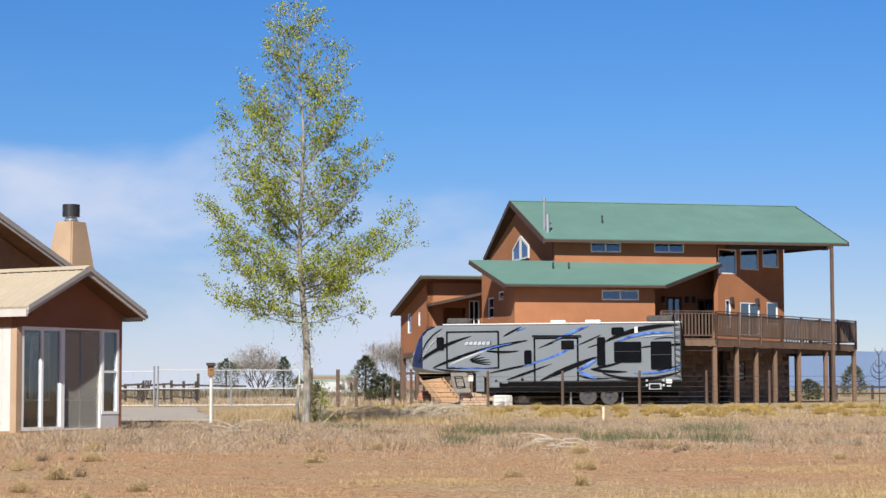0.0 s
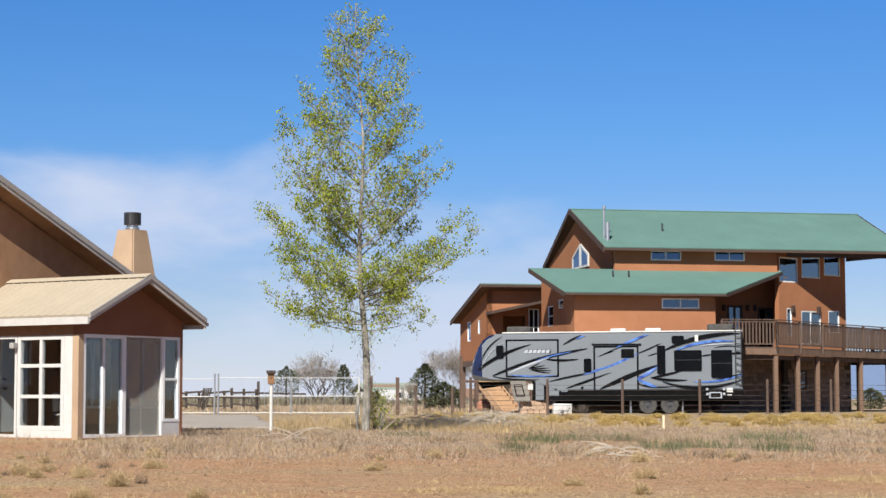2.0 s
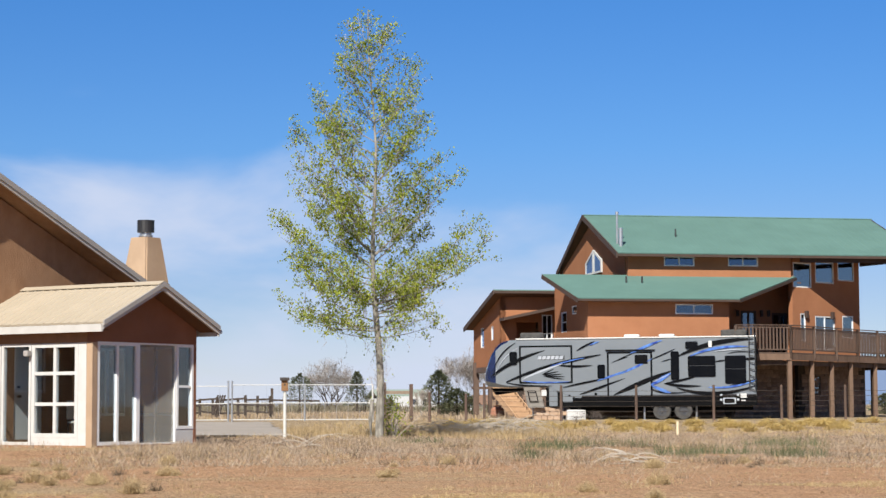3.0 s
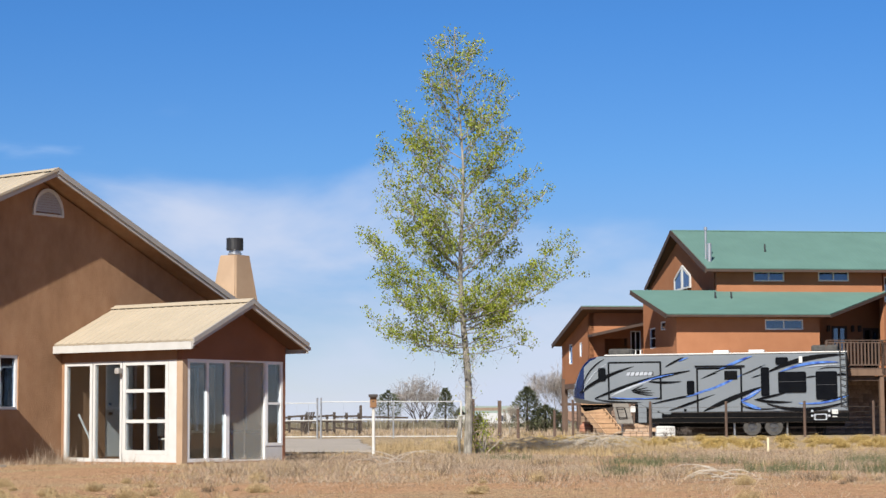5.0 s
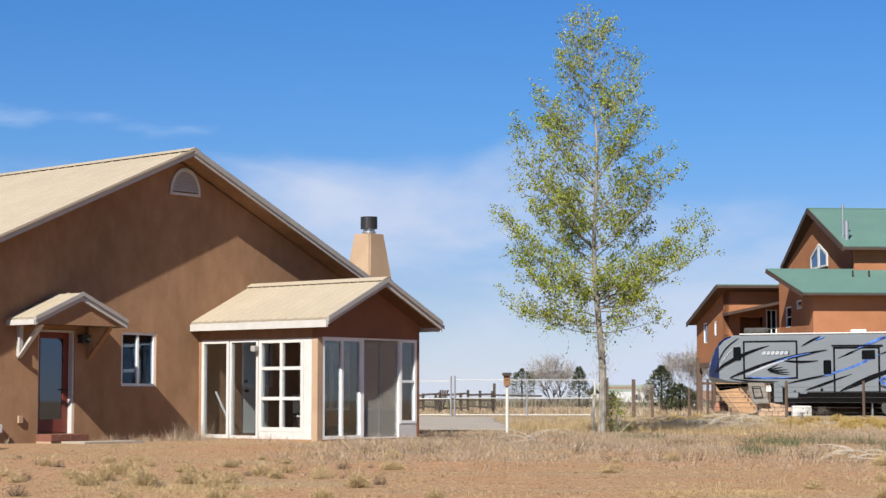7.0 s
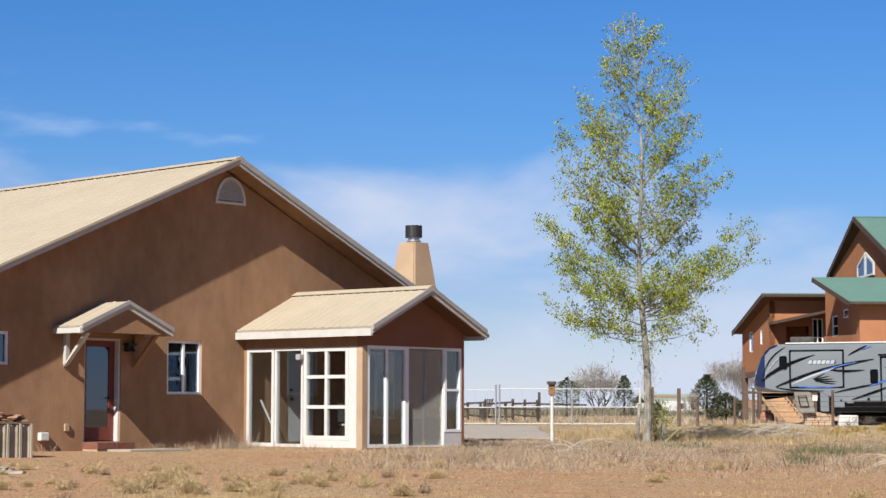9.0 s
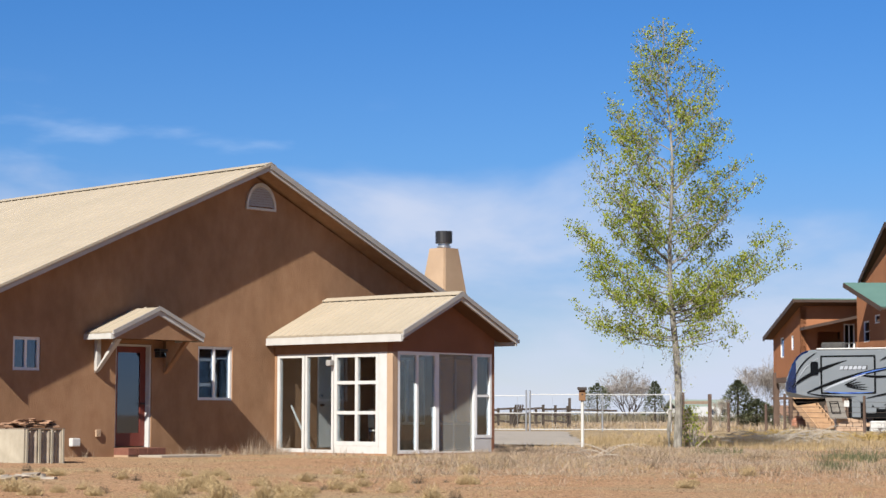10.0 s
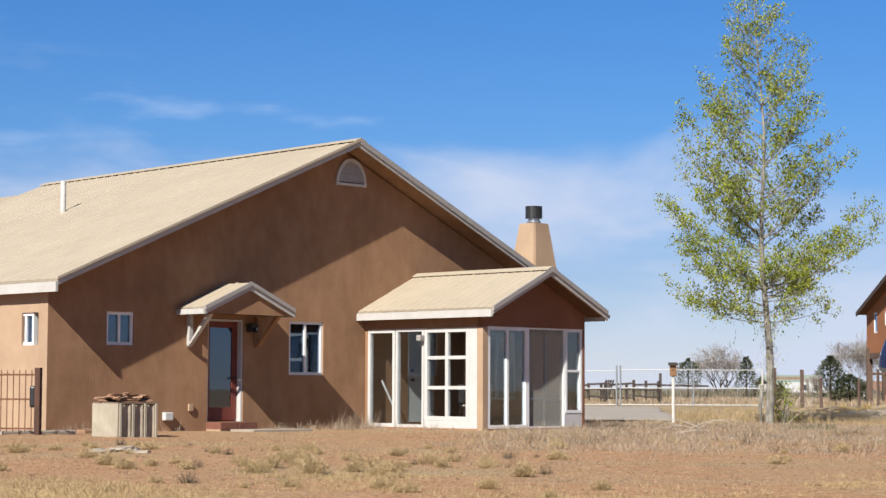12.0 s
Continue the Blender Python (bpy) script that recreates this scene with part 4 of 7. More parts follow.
def stone_wall(parent, name, length, height, m, mat_stone, mat_back, row=0.17, seed=3):
    """A wall clad in courses of rough stones standing proud of their joints; each stone is a piece of its own."""
    rng = random.Random(seed)
    back = part(name, bm_box(0, length, 0, 0.2, 0, height), mat_back, parent, "dark rough stone cladding")
    back.matrix_local = m
    shapes = []
    for w in (0.28, 0.38, 0.5):
        bm = bm_box(0.006, w - 0.006, -0.035, 0.0, 0.006, row - 0.006)
        for v in bm.verts:
            if v.co.y < -0.01:
                v.co += Vector((rng.uniform(-0.012, 0.012), rng.uniform(-0.012, 0.012), rng.uniform(-0.01, 0.01)))
        me = bpy.data.meshes.new("stone")
        bmesh.ops.recalc_face_normals(bm, faces=bm.faces)
        bm.to_mesh(me)
        bm.free()
        me.materials.append(mat_stone)
        shapes.append((w, me))
    z = 0.0
    while z + row <= height + 0.01:
        x = rng.uniform(-0.1, 0)
        while x < length - 0.2:
            w, me = rng.choice(shapes)
            if x > 0 and x + w < length:
                st = new("stone", me)
                st.parent = back
                st.matrix_local = pose(x, -0.004, z)
            x += w
        z += row
    return back


def build_deck():
    d = thing("deck", "raised redwood deck with slatted railing on tall posts", "deck", pose(16.865, 90, 0.0, 0, 0, 5.0))
    P0, P1, P2, P3 = Vector((3.7, -5.6, 0)), Vector((6.25, -5.57, 0)), Vector((11.4, -0.6, 0)), Vector((17.9, 5.46, 0))
    Z = 3.08
    # floor as two slabs with an edge joist
    bm = bmesh.new()
    for quad in ((P0, P1, Vector((8.55, 0.5, 0)), Vector((4.6, -2.4, 0))), (P1, P2, Vector((13.0, 3.0, 0)), Vector((8.55, 0.5, 0))), (P2, P3, Vector((14.5, 9.0, 0)), Vector((13.0, 3.0, 0)))):
        hexa(bm, [Vector((p.x, p.y, Z - 0.06)) for p in quad] + [Vector((p.x, p.y, Z)) for p in quad])
    part("deck_floor", bm, WOOD_DECK, d, "weathered plank deck floor")
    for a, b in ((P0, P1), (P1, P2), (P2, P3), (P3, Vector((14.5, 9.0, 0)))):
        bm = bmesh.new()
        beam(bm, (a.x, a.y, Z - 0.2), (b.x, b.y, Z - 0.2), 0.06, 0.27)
        part("rim_joist", bm, WOOD_DECK_LIT, d)
        n = (b - a).cross(Vector((0, 0, 1))).normalized()
        bm = bmesh.new()
        q0, q1 = a - n * 0.25, b - n * 0.25
        beam(bm, (q0.x, q0.y, Z - 0.45), (q1.x, q1.y, Z - 0.45), 0.12, 0.2)
        part("beam", bm, WOOD_DECK, d)
    # railing
    tri = bm_box(-0.036, 0.036, -0.016, 0.016, 0, 0.95)
    slat = bpy.data.meshes.new("baluster")
    tri.to_mesh(slat)
    tri.free()
    slat.materials.append(WOOD_DECK)
    for a, b in ((P0, P1), (P1, P2), (P2, P3), (P3, Vector((14.5, 9.0, 0))), (Vector((14.5, 9.0, 0)), Vector((12.3, 3.0, 0)))):
        for z, t in ((Z + 1.2, 0.09), (Z + 1.1, 0.05), (Z + 0.13, 0.06)):
            bm = bmesh.new()
            beam(bm, (a.x, a.y, z), (b.x, b.y, z), 0.11 if t > 0.08 else 0.05, t if t < 0.08 else 0.04)
            part("rail", bm, WOOD_DECK, d)
        length = (b - a).length
        k = max(2, int(length / 0.155))
        ang = math.atan2(b.y - a.y, b.x - a.x)
        for i in range(1, k):
            p = a.lerp(b, i / k)
            ob = new("baluster", slat)
            ob.parent = d
            ob.matrix_local = Matrix.Translation((p.x, p.y, Z + 0.14)) @ Matrix.Rotation(ang, 4, "Z")
        posts = max(1, round(length / 2.2))
        for i in range(posts + 1):
            p = a.lerp(b, i / posts)
            part("rail_post", bm_box(p.x - 0.05, p.x + 0.05, p.y - 0.05, p.y + 0.05, Z - 0.25, Z + 1.18), WOOD_DECK, d)
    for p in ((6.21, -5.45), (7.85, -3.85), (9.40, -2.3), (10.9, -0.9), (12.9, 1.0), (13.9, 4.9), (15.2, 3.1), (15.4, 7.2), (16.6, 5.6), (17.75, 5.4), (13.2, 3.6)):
        part("post", bm_box(p[0] - 0.09, p[0] + 0.09, p[1] - 0.09, p[1] + 0.09, -0.1, Z - 0.3), WOOD_DECK_LIT, d, "square wooden deck post")
    part("roof_post", bm_box(14.08, 14.22, -0.30, -0.16, -0.1, 7.56), WOOD_DECK, d, "tall square post carrying the roof corner")
    bm = bmesh.new()
    beam(bm, (13.2, 3.2, 7.64), (14.2, -0.2, 7.64), 0.14, 0.2)
    beam(bm, (14.2, 0.32, 7.60), (9.0, 0.35, 7.60), 0.12, 0.2)
    part("beam", bm, FASCIA_BROWN, RUST)
    stone = material("dark_brown_fieldstone", (0.12, 0.078, 0.06), 0.9, second=(0.23, 0.16, 0.125), scale=5, bump=0.5, bump_scale=25, random_tone=0.45)
    joint = material("dark_mortar", (0.0387, 0.02924, 0.02408), 0.95, second=(0.0516, 0.0387, 0.03096), scale=6)
    length = (Vector((8.75, 0.8, 0)) - Vector((4.47, -2.5, 0))).length
    ang = math.degrees(math.atan2(3.3, 4.28))
    stone_wall(RUST, "stone_cladding", length, 2.8, pose(4.3, -2.75, 0.02, 0, 0, ang), stone, joint, 0.2, 3)
    stone_wall(RUST, "stone_cladding", 5.0, 2.8, pose(8.9, 0.6, 0.02, 0, 0, math.degrees(math.atan2(0.5, 0.866))), stone, joint, 0.2, 4)
    stone_wall(RUST, "stone_cladding", 6.6, 2.6, pose(-2.14, -2.72, 0.02), stone, joint, 0.2, 5)
    # these two claddings are added to darken walls that stand in shade
    stone_wall(RUST, "stone_cladding", 7.8, 2.6, pose(-2.36, 5.3, 0.02, 0, 0, -90), stone, joint, 0.26, 6)
    stone_wall(RUST, "stone_cladding", 1.4, 2.4, pose(-3.6, 5.3, 0.02), stone, joint, 0.26, 7)
    window(RUST, pose(4.3, -2.8, 0, 0, 0, ang) @ pose(1.3, 0, 0.95), 0.5, 1.2, (), (0.5,), mat=FASCIA_BROWN)
    window(RUST, pose(8.9, 0.55, 0, 0, 0, math.degrees(math.atan2(0.5, 0.866))) @ pose(1.0, -0.02, 1.25), 0.6, 0.9, (), mat=FASCIA_BROWN)


build_deck()


def build_stairs():
    s = thing("stairs", "wooden outdoor stairs with a landing on brown posts", "stairs", pose(16.865, 90, 0.0, 0, 0, 5.0))
    new_wood = material("honey_stained_wood", (0.344, 0.215, 0.1247), 0.75, second=(0.4128, 0.2666, 0.1634), scale=6, stretch=(1, 1, 0.3), stain=0.15)
    for i in range(9):
        x, y, z = -4.92 + i * 0.085, 4.8 - i * 0.24, 1.62 - i * 0.18
        part("tread", bm_box(x, x + 0.86, y - 0.26, y, z, z + 0.04), new_wood, s)
        part("riser", bm_box(x + 0.02, x + 0.84, y - 0.245, y - 0.225, z - 0.185, z), new_wood, s)
    for dx in (-0.05, 0.88):
        bm = bmesh.new()
        hexa(bm, [(-4.92 + dx, 4.8, 1.3), (-4.88 + dx, 4.8, 1.3), (-4.18 + dx, 2.62, -0.1), (-4.22 + dx, 2.62, -0.1), (-4.92 + dx, 4.8, 1.68), (-4.88 + dx, 4.8, 1.68), (-4.18 + dx, 2.5, 0.2), (-4.22 + dx, 2.5, 0.2)])
        part("stringer", bm, new_wood, s)
    for x, y in ((-5.82, 4.9), (-5.07, 4.9)):
        part("post", bm_box(x - 0.07, x + 0.07, y - 0.07, y + 0.07, -0.1, 2.85), WOOD_DECK, s)
    part("landing", bm_box(-5.92, -4.02, 4.81, 5.16, 1.58, 1.70), WOOD_DECK, s)
    low = thing("garden_wall", "low wall of buff stone blocks", "wall", pose(16.3, 85.4, 0.1, 0, 0, 0))
    buff = material("buff_sandstone", (0.3096, 0.2107, 0.1419), 0.9, second=(0.3784, 0.2666, 0.1892), scale=5, bump=0.4, random_tone=0.2)
    rng = random.Random(9)
    for r in range(3):
        x = -4.0 + 0.1 * (r % 2)
        while x < -2.9:
            w = rng.uniform(0.25, 0.42)
            part("stone", bm_box(x + 0.008, x + w - 0.008, 0.6 + rng.uniform(-0.03, 0.03), 0.95, 0.06 + r * 0.19, 0.06 + r * 0.19 + 0.18, 0.02), buff, low)
            x += w
    solid("storage_box", bm_box(-0.42, 0.42, -0.25, 0.25, -0.05, 0.45, 0.06), VINYL, pose(14.15, 86.0, 0.15), "white lidded storage box on the ground", "box")
    pot = bmesh.new()
    for z0, z1, r0, r1 in ((0, 0.25, 0.2, 0.33), (0.25, 0.5, 0.33, 0.3), (0.5, 0.62, 0.3, 0.16), (0.62, 0.68, 0.16, 0.2)):
        tube(pot, (0, 0, z0), (0, 0, z1), r0, r1, 14)
    solid("clay_pot", pot, material("terracotta", (0.258, 0.1118, 0.0688), 0.8, second=(0.3096, 0.1462, 0.0946), scale=5), pose(11.1, 89.3, 0.12), "round orange terracotta pot on the ground", "pot")


build_stairs()


# ---------------------------------------------------------------- fifth-wheel trailer
def ring_box(y0, y1, z0, z1, c):
    """Corner points of an upright rectangle with cut corners."""
    return [(y0 + c, z0), (y1 - c, z0), (y1, z0 + c), (y1, z1 - c), (y1 - c, z1), (y0 + c, z1), (y0, z1 - c), (y0, z0 + c)]


def loft(bm, sections):
    rings = [[bm.verts.new((x, y, z)) for y, z in pts] for x, pts in sections]
    for r, s in zip(rings, rings[1:]):
        for k in range(len(r)):
            bm.faces.new((r[k], r[(k + 1) % len(r)], s[(k + 1) % len(r)], s[k]))
    bm.faces.new(rings[0][::-1])
    bm.faces.new(rings[-1])


def build_trailer():
    t = thing("fifth_wheel_trailer", "grey fifth-wheel camper trailer with blue and black swooshes", "trailer", pose(11.663, 86.3, 0.12, 0, -0.308, -14))
    SKIN = material("grey_gelcoat", (0.1273, 0.1419, 0.1591), 0.3, second=(0.1393, 0.1548, 0.172), scale=0.8, spec=0.5, stain=0.05)
    DARK = material("charcoal_vinyl_graphic", (0.00258, 0.002838, 0.00387), 0.7, second=(0.00516, 0.00559, 0.00688), scale=5, spec=0.05)
    BLUE = material("metallic_blue_graphic", (0.01032, 0.0344, 0.2236), 0.3, metal=0.1, second=(0.1032, 0.2322, 0.559), scale=2.6, spec=0.5)
    SILVER = material("silver_graphic", (0.3784, 0.3956, 0.43), 0.3, second=(0.258, 0.2838, 0.3268), scale=3, spec=0.5)
    SKIRT = material("black_ribbed_skirt", (0.00258, 0.00258, 0.003096), 0.7, second=(0.00602, 0.00602, 0.00645), scale=4, spec=0.06)
    NAVY = material("navy_gloss_cap", (0.00344, 0.00688, 0.02752), 0.2, second=(0.00688, 0.01548, 0.0645), scale=1.5, spec=0.6)
    RUBBER = material("dusty_black_rubber", (0.038, 0.037, 0.036), 0.85, second=(0.065, 0.061, 0.057), scale=8)
    WIN = material("dark_tinted_acrylic", (0.00258, 0.00301, 0.0043), 0.25, spec=0.08, second=(0.0043, 0.00473, 0.00602), scale=2)
    ALLOY = material("dark_alloy", (0.06, 0.06, 0.063), 0.4, metal=0.6, second=(0.09, 0.09, 0.095), scale=6)
    Wd = 2.45
    # main body: raised front part over the truck bed, then full height
    bm = bmesh.new()
    loft(bm, [(0.0, ring_box(0, Wd, 1.46, 3.55, 0.05)), (1.27, ring_box(0, Wd, 1.46, 3.55, 0.05)), (1.28, ring_box(0, Wd, 1.44, 3.55, 0.05)), (2.4, ring_box(0, Wd, 0.99, 3.55, 0.05)), (10.34, ring_box(0, Wd, 0.99, 3.55, 0.05))])
    part("body", bm, SKIN, t, "glossy grey trailer body")
    bm = bmesh.new()
    loft(bm, [(2.75, ring_box(-0.006, Wd + 0.006, 0.56, 1.05, 0.03)), (10.33, ring_box(-0.006, Wd + 0.006, 0.60, 1.07, 0.03))])
    skirt = part("skirt", bm, SKIRT, t, "black ribbed lower skirt")
    for k in range(7):
        part("rib", bm_box(2.8, 10.3, -0.02, -0.008, 0.61 + k * 0.06, 0.64 + k * 0.06), SKIRT, skirt)
    part("trim_strip", bm_box(2.8, 10.32, -0.022, -0.008, 1.055, 1.085), ALLOY, skirt, "thin grey trim strip")
    # curved nose
    bm = bmesh.new()
    loft(bm, [(-0.001, ring_box(0, Wd, 1.46, 3.55, 0.05)), (-0.45, ring_box(0.0, Wd, 1.47, 3.53, 0.07)), (-0.75, ring_box(0.01, Wd - 0.01, 1.47, 3.44, 0.12)), (-1.0, ring_box(0.04, Wd - 0.04, 1.48, 3.24, 0.18)), (-1.2, ring_box(0.1, Wd - 0.1, 1.50, 2.94, 0.2)), (-1.36, ring_box(0.2, Wd - 0.2, 1.53, 2.58, 0.2)), (-1.47, ring_box(0.32, Wd - 0.32, 1.58, 2.25, 0.18)), (-1.53, ring_box(0.48, Wd - 0.48, 1.68, 2.0, 0.1))])
    nose = part("nose", bm, SKIN, t, "curved grey front cap with navy blue upper panel")
    nose.data.materials.append(NAVY)
    for p in nose.data.polygons:
        if p.center.x < -0.5 and p.center.z > 1.75 and (p.center.x < -1.08 or p.normal.x < -0.3 or p.normal.z > 0.3):
            p.material_index = 1
    # silver bars stand in for white reflections on the glossy navy cap
    for dy in (0.5, 0.9):
        bm = bmesh.new()
        beam(bm, (-1.46, dy, 2.3), (-1.22, dy, 2.86), 0.05, 0.02)
        part("reflection_streak", bm, SILVER, t)
    part("rear_cap", bm_box(10.342, 10.38, 0.0, Wd, 0.6, 3.55, 0.01), SKIRT, t, "black rear end cap")
    part("roof_edge", bm_box(-0.1, 10.37, -0.015, Wd + 0.015, 3.552, 3.61, 0.015), VINYL, t, "white roof edge")

    def rounded(x0, x1, z0, z1, y, depth, r=0.07):
        bm = bmesh.new()
        pts = []
        for cx, cz, a0 in ((x1 - r, z1 - r, 0), (x0 + r, z1 - r, 90), (x0 + r, z0 + r, 180), (x1 - r, z0 + r, 270)):
            for k in range(4):
                a = radians(a0 + k * 30)
                pts.append((cx + r * math.cos(a), cz + r * math.sin(a)))
        f = [bm.verts.new((x, y - depth, z)) for x, z in pts]
        b = [bm.verts.new((x, y, z)) for x, z in pts]
        bm.faces.new(f)
        bm.faces.new(b[::-1])
        for k in range(len(f)):
            bm.faces.new((f[k], f[(k + 1) % len(f)], b[(k + 1) % len(f)], b[k]))
        return bm

    # slide-outs with black seals
    for x0, x1, z0, z1 in ((0.05, 2.4, 1.63, 3.29), (3.91, 5.88, 1.0, 2.97)):
        seal = part("slide_out", rounded(x0, x1, z0, z1, -0.002, 0.02, 0.03), DARK, t, "slide-out room with black seal")
        part("slide_face", rounded(x0 + 0.08, x1 - 0.08, z0 + 0.07, z1 - 0.08, -0.0225, 0.006, 0.03), SKIN, seal)
    bm = bmesh.new()
    beam(bm, (3.85, -0.05, 3.05), (6.0, -0.05, 3.03), 0.06, 0.05)
    part("awning_bar", bm, DARK, t)

    def swoosh(mat, a, m, b, w):
        """A tapering painted stroke along a bent line on the side."""
        bm = bmesh.new()
        n = 10
        rows = []
        y = -0.030 - 0.003 * (DARK, BLUE, SILVER).index(mat)
        for i in range(n + 1):
            s = i / n
            x = a[0] * (1 - s) ** 2 + 2 * s * (1 - s) * (2 * m[0] - (a[0] + b[0]) / 2) + b[0] * s * s
            z = a[1] * (1 - s) ** 2 + 2 * s * (1 - s) * (2 * m[1] - (a[1] + b[1]) / 2) + b[1] * s * s
            half = w * 0.5 * math.sin(math.pi * min(1, 0.04 + s * 0.94)) ** 0.7
            rows.append((x, z - half, z + half))
        prev = None
        for x, z0, z1 in rows:
            cur = [bm.verts.new((x, y - 0.003, z0)), bm.verts.new((x, y - 0.003, z1)), bm.verts.new((x, y, z1)), bm.verts.new((x, y, z0))]
            if prev:
                for k in range(4):
                    bm.faces.new((prev[k], prev[(k + 1) % 4], cur[(k + 1) % 4], cur[k]))
            prev = cur
        part("stripe", bm, mat, t)

    swoosh(DARK, (-0.53, 1.7), (1.39, 2.37), (3.64, 2.86), 0.179)
    swoosh(DARK, (-1.2, 1.94), (-0.23, 2.55), (1.19, 3.07), 0.179)
    swoosh(DARK, (-0.53, 1.68), (0.3, 1.55), (1.55, 1.52), 0.062)
    swoosh(SILVER, (0.18, 1.8), (0.89, 2.12), (1.98, 2.48), 0.090)
    swoosh(DARK, (1.06, 2.02), (1.35, 2.14), (1.6, 2.27), 0.062)
    swoosh(DARK, (1.06, 2.01), (1.43, 2.07), (1.79, 2.15), 0.062)
    swoosh(DARK, (1.1, 1.99), (1.56, 2.0), (1.97, 2.03), 0.062)
    swoosh(DARK, (1.14, 1.96), (1.64, 1.92), (2.07, 1.91), 0.062)
    swoosh(DARK, (1.14, 1.94), (1.64, 1.84), (2.04, 1.81), 0.062)
    swoosh(DARK, (1.64, 2.45), (2.35, 2.36), (3.26, 2.4), 0.104)
    swoosh(BLUE, (1.39, 2.35), (2.14, 2.57), (2.98, 2.73), 0.055)
    swoosh(BLUE, (0.22, 1.74), (1.14, 1.67), (2.26, 1.7), 0.062)
    swoosh(DARK, (2.58, 3.04), (2.98, 3.26), (3.38, 3.45), 0.090)
    swoosh(BLUE, (3.15, 3.27), (3.36, 3.36), (3.58, 3.43), 0.062)
    swoosh(DARK, (1.97, 1.44), (2.96, 1.65), (3.88, 1.82), 0.083)
    swoosh(BLUE, (3.46, 1.72), (4.13, 1.93), (4.79, 2.17), 0.090)
    swoosh(DARK, (2.71, 1.13), (3.62, 1.44), (4.7, 1.81), 0.104)
    swoosh(DARK, (4.09, 2.48), (4.46, 2.63), (4.84, 2.74), 0.062)
    swoosh(BLUE, (4.25, 1.94), (5.04, 2.25), (5.87, 2.65), 0.111)
    swoosh(DARK, (5.82, 2.62), (6.36, 2.84), (6.88, 3.08), 0.055)
    swoosh(BLUE, (4.92, 2.89), (5.63, 3.2), (6.33, 3.46), 0.117)
    swoosh(DARK, (4.3, 2.58), (4.71, 2.76), (5.23, 2.95), 0.062)
    swoosh(DARK, (4.2, 1.09), (5.36, 1.59), (6.68, 2.11), 0.235)
    swoosh(BLUE, (5.81, 1.52), (6.27, 1.77), (6.7, 2.02), 0.194)
    swoosh(SILVER, (5.94, 1.65), (6.28, 1.82), (6.63, 1.97), 0.035)
    swoosh(BLUE, (5.85, 1.48), (6.26, 1.3), (6.67, 1.16), 0.152)
    swoosh(DARK, (5.77, 1.4), (6.34, 1.18), (7.45, 1.19), 0.069)
    swoosh(DARK, (6.39, 1.58), (7.08, 1.47), (7.98, 1.45), 0.117)
    swoosh(DARK, (6.41, 1.57), (7.09, 1.7), (7.78, 1.87), 0.104)
    swoosh(DARK, (6.98, 2.74), (8.5, 3.28), (10.26, 3.46), 0.207)
    swoosh(BLUE, (7.47, 2.73), (8.66, 3.08), (10.01, 3.13), 0.117)
    swoosh(SILVER, (8.58, 2.93), (9.23, 3.0), (10.01, 3.02), 0.042)
    swoosh(DARK, (6.28, 2.52), (6.52, 2.59), (6.77, 2.66), 0.042)
    swoosh(DARK, (8.61, 2.49), (8.83, 2.53), (9.1, 2.55), 0.062)
    swoosh(DARK, (9.84, 2.58), (10.08, 2.6), (10.37, 2.59), 0.097)
    swoosh(DARK, (6.92, 1.39), (8.55, 1.11), (10.31, 1.44), 0.166)
    swoosh(BLUE, (8.27, 1.39), (9.37, 1.42), (10.39, 1.71), 0.083)
    swoosh(DARK, (9.21, 1.46), (9.94, 1.62), (10.42, 1.73), 0.055)
    swoosh(DARK, (9.15, 2.84), (9.72, 2.92), (10.37, 2.85), 0.042)
    # nose stripe and lettering block
    swoosh(DARK, (-1.12, 2.05), (-0.78, 2.85), (-0.1, 3.42), 0.085)
    swoosh(SILVER, (-1.05, 2.0), (-0.62, 2.72), (0.0, 3.2), 0.043)
    # the maker's mark as a pale slanted row of six blocks
    for k in range(6):
        bm = bmesh.new()
        x = 0.86 + k * 0.19
        hexa(bm, [(x, -0.042, 2.68), (x + 0.15, -0.042, 2.68), (x + 0.15, -0.034, 2.68), (x, -0.034, 2.68), (x + 0.05, -0.042, 2.83), (x + 0.2, -0.042, 2.83), (x + 0.2, -0.034, 2.83), (x + 0.05, -0.034, 2.83)])
        part("emblem_block", bm, SILVER, t)
    part("emblem_edge", bm_box(0.88, 2.06, -0.032, -0.029, 2.655, 2.85), ALLOY, t)
    # windows, vents and hatches
    for x0, x1, z0, z1 in ((-0.37, -0.04, 2.45, 3.03), (3.49, 3.82, 1.81, 2.42), (6.68, 7.04, 1.72, 2.96), (7.42, 8.61, 1.85, 2.75), (9.01, 9.92, 1.54, 2.75), (7.32, 7.86, 3.06, 3.38)):
        win = part("window", rounded(x0, x1, z0, z1, -0.002, 0.045), WIN, t, "dark tinted trailer window")
        if x1 - x0 > 0.6:
            part("glazing_bar", bm_box(x0 + 0.04, x1 - 0.04, -0.052, -0.048, (z0 + z1) / 2 + 0.02, (z0 + z1) / 2 + 0.035), ALLOY, win)
    vent = part("vent", rounded(5.12, 5.68, 2.44, 2.83, -0.028, 0.02, 0.02), DARK, t, "black louvred vent")
    for k in range(4):
        part("slat", bm_box(5.16, 5.64, -0.058, -0.05, 2.49 + k * 0.08, 2.53 + k * 0.08), SKIRT, vent)
    part("light", bm_box(8.32, 8.47, -0.06, -0.002, 3.12, 3.40, 0.01), VINYL, t)
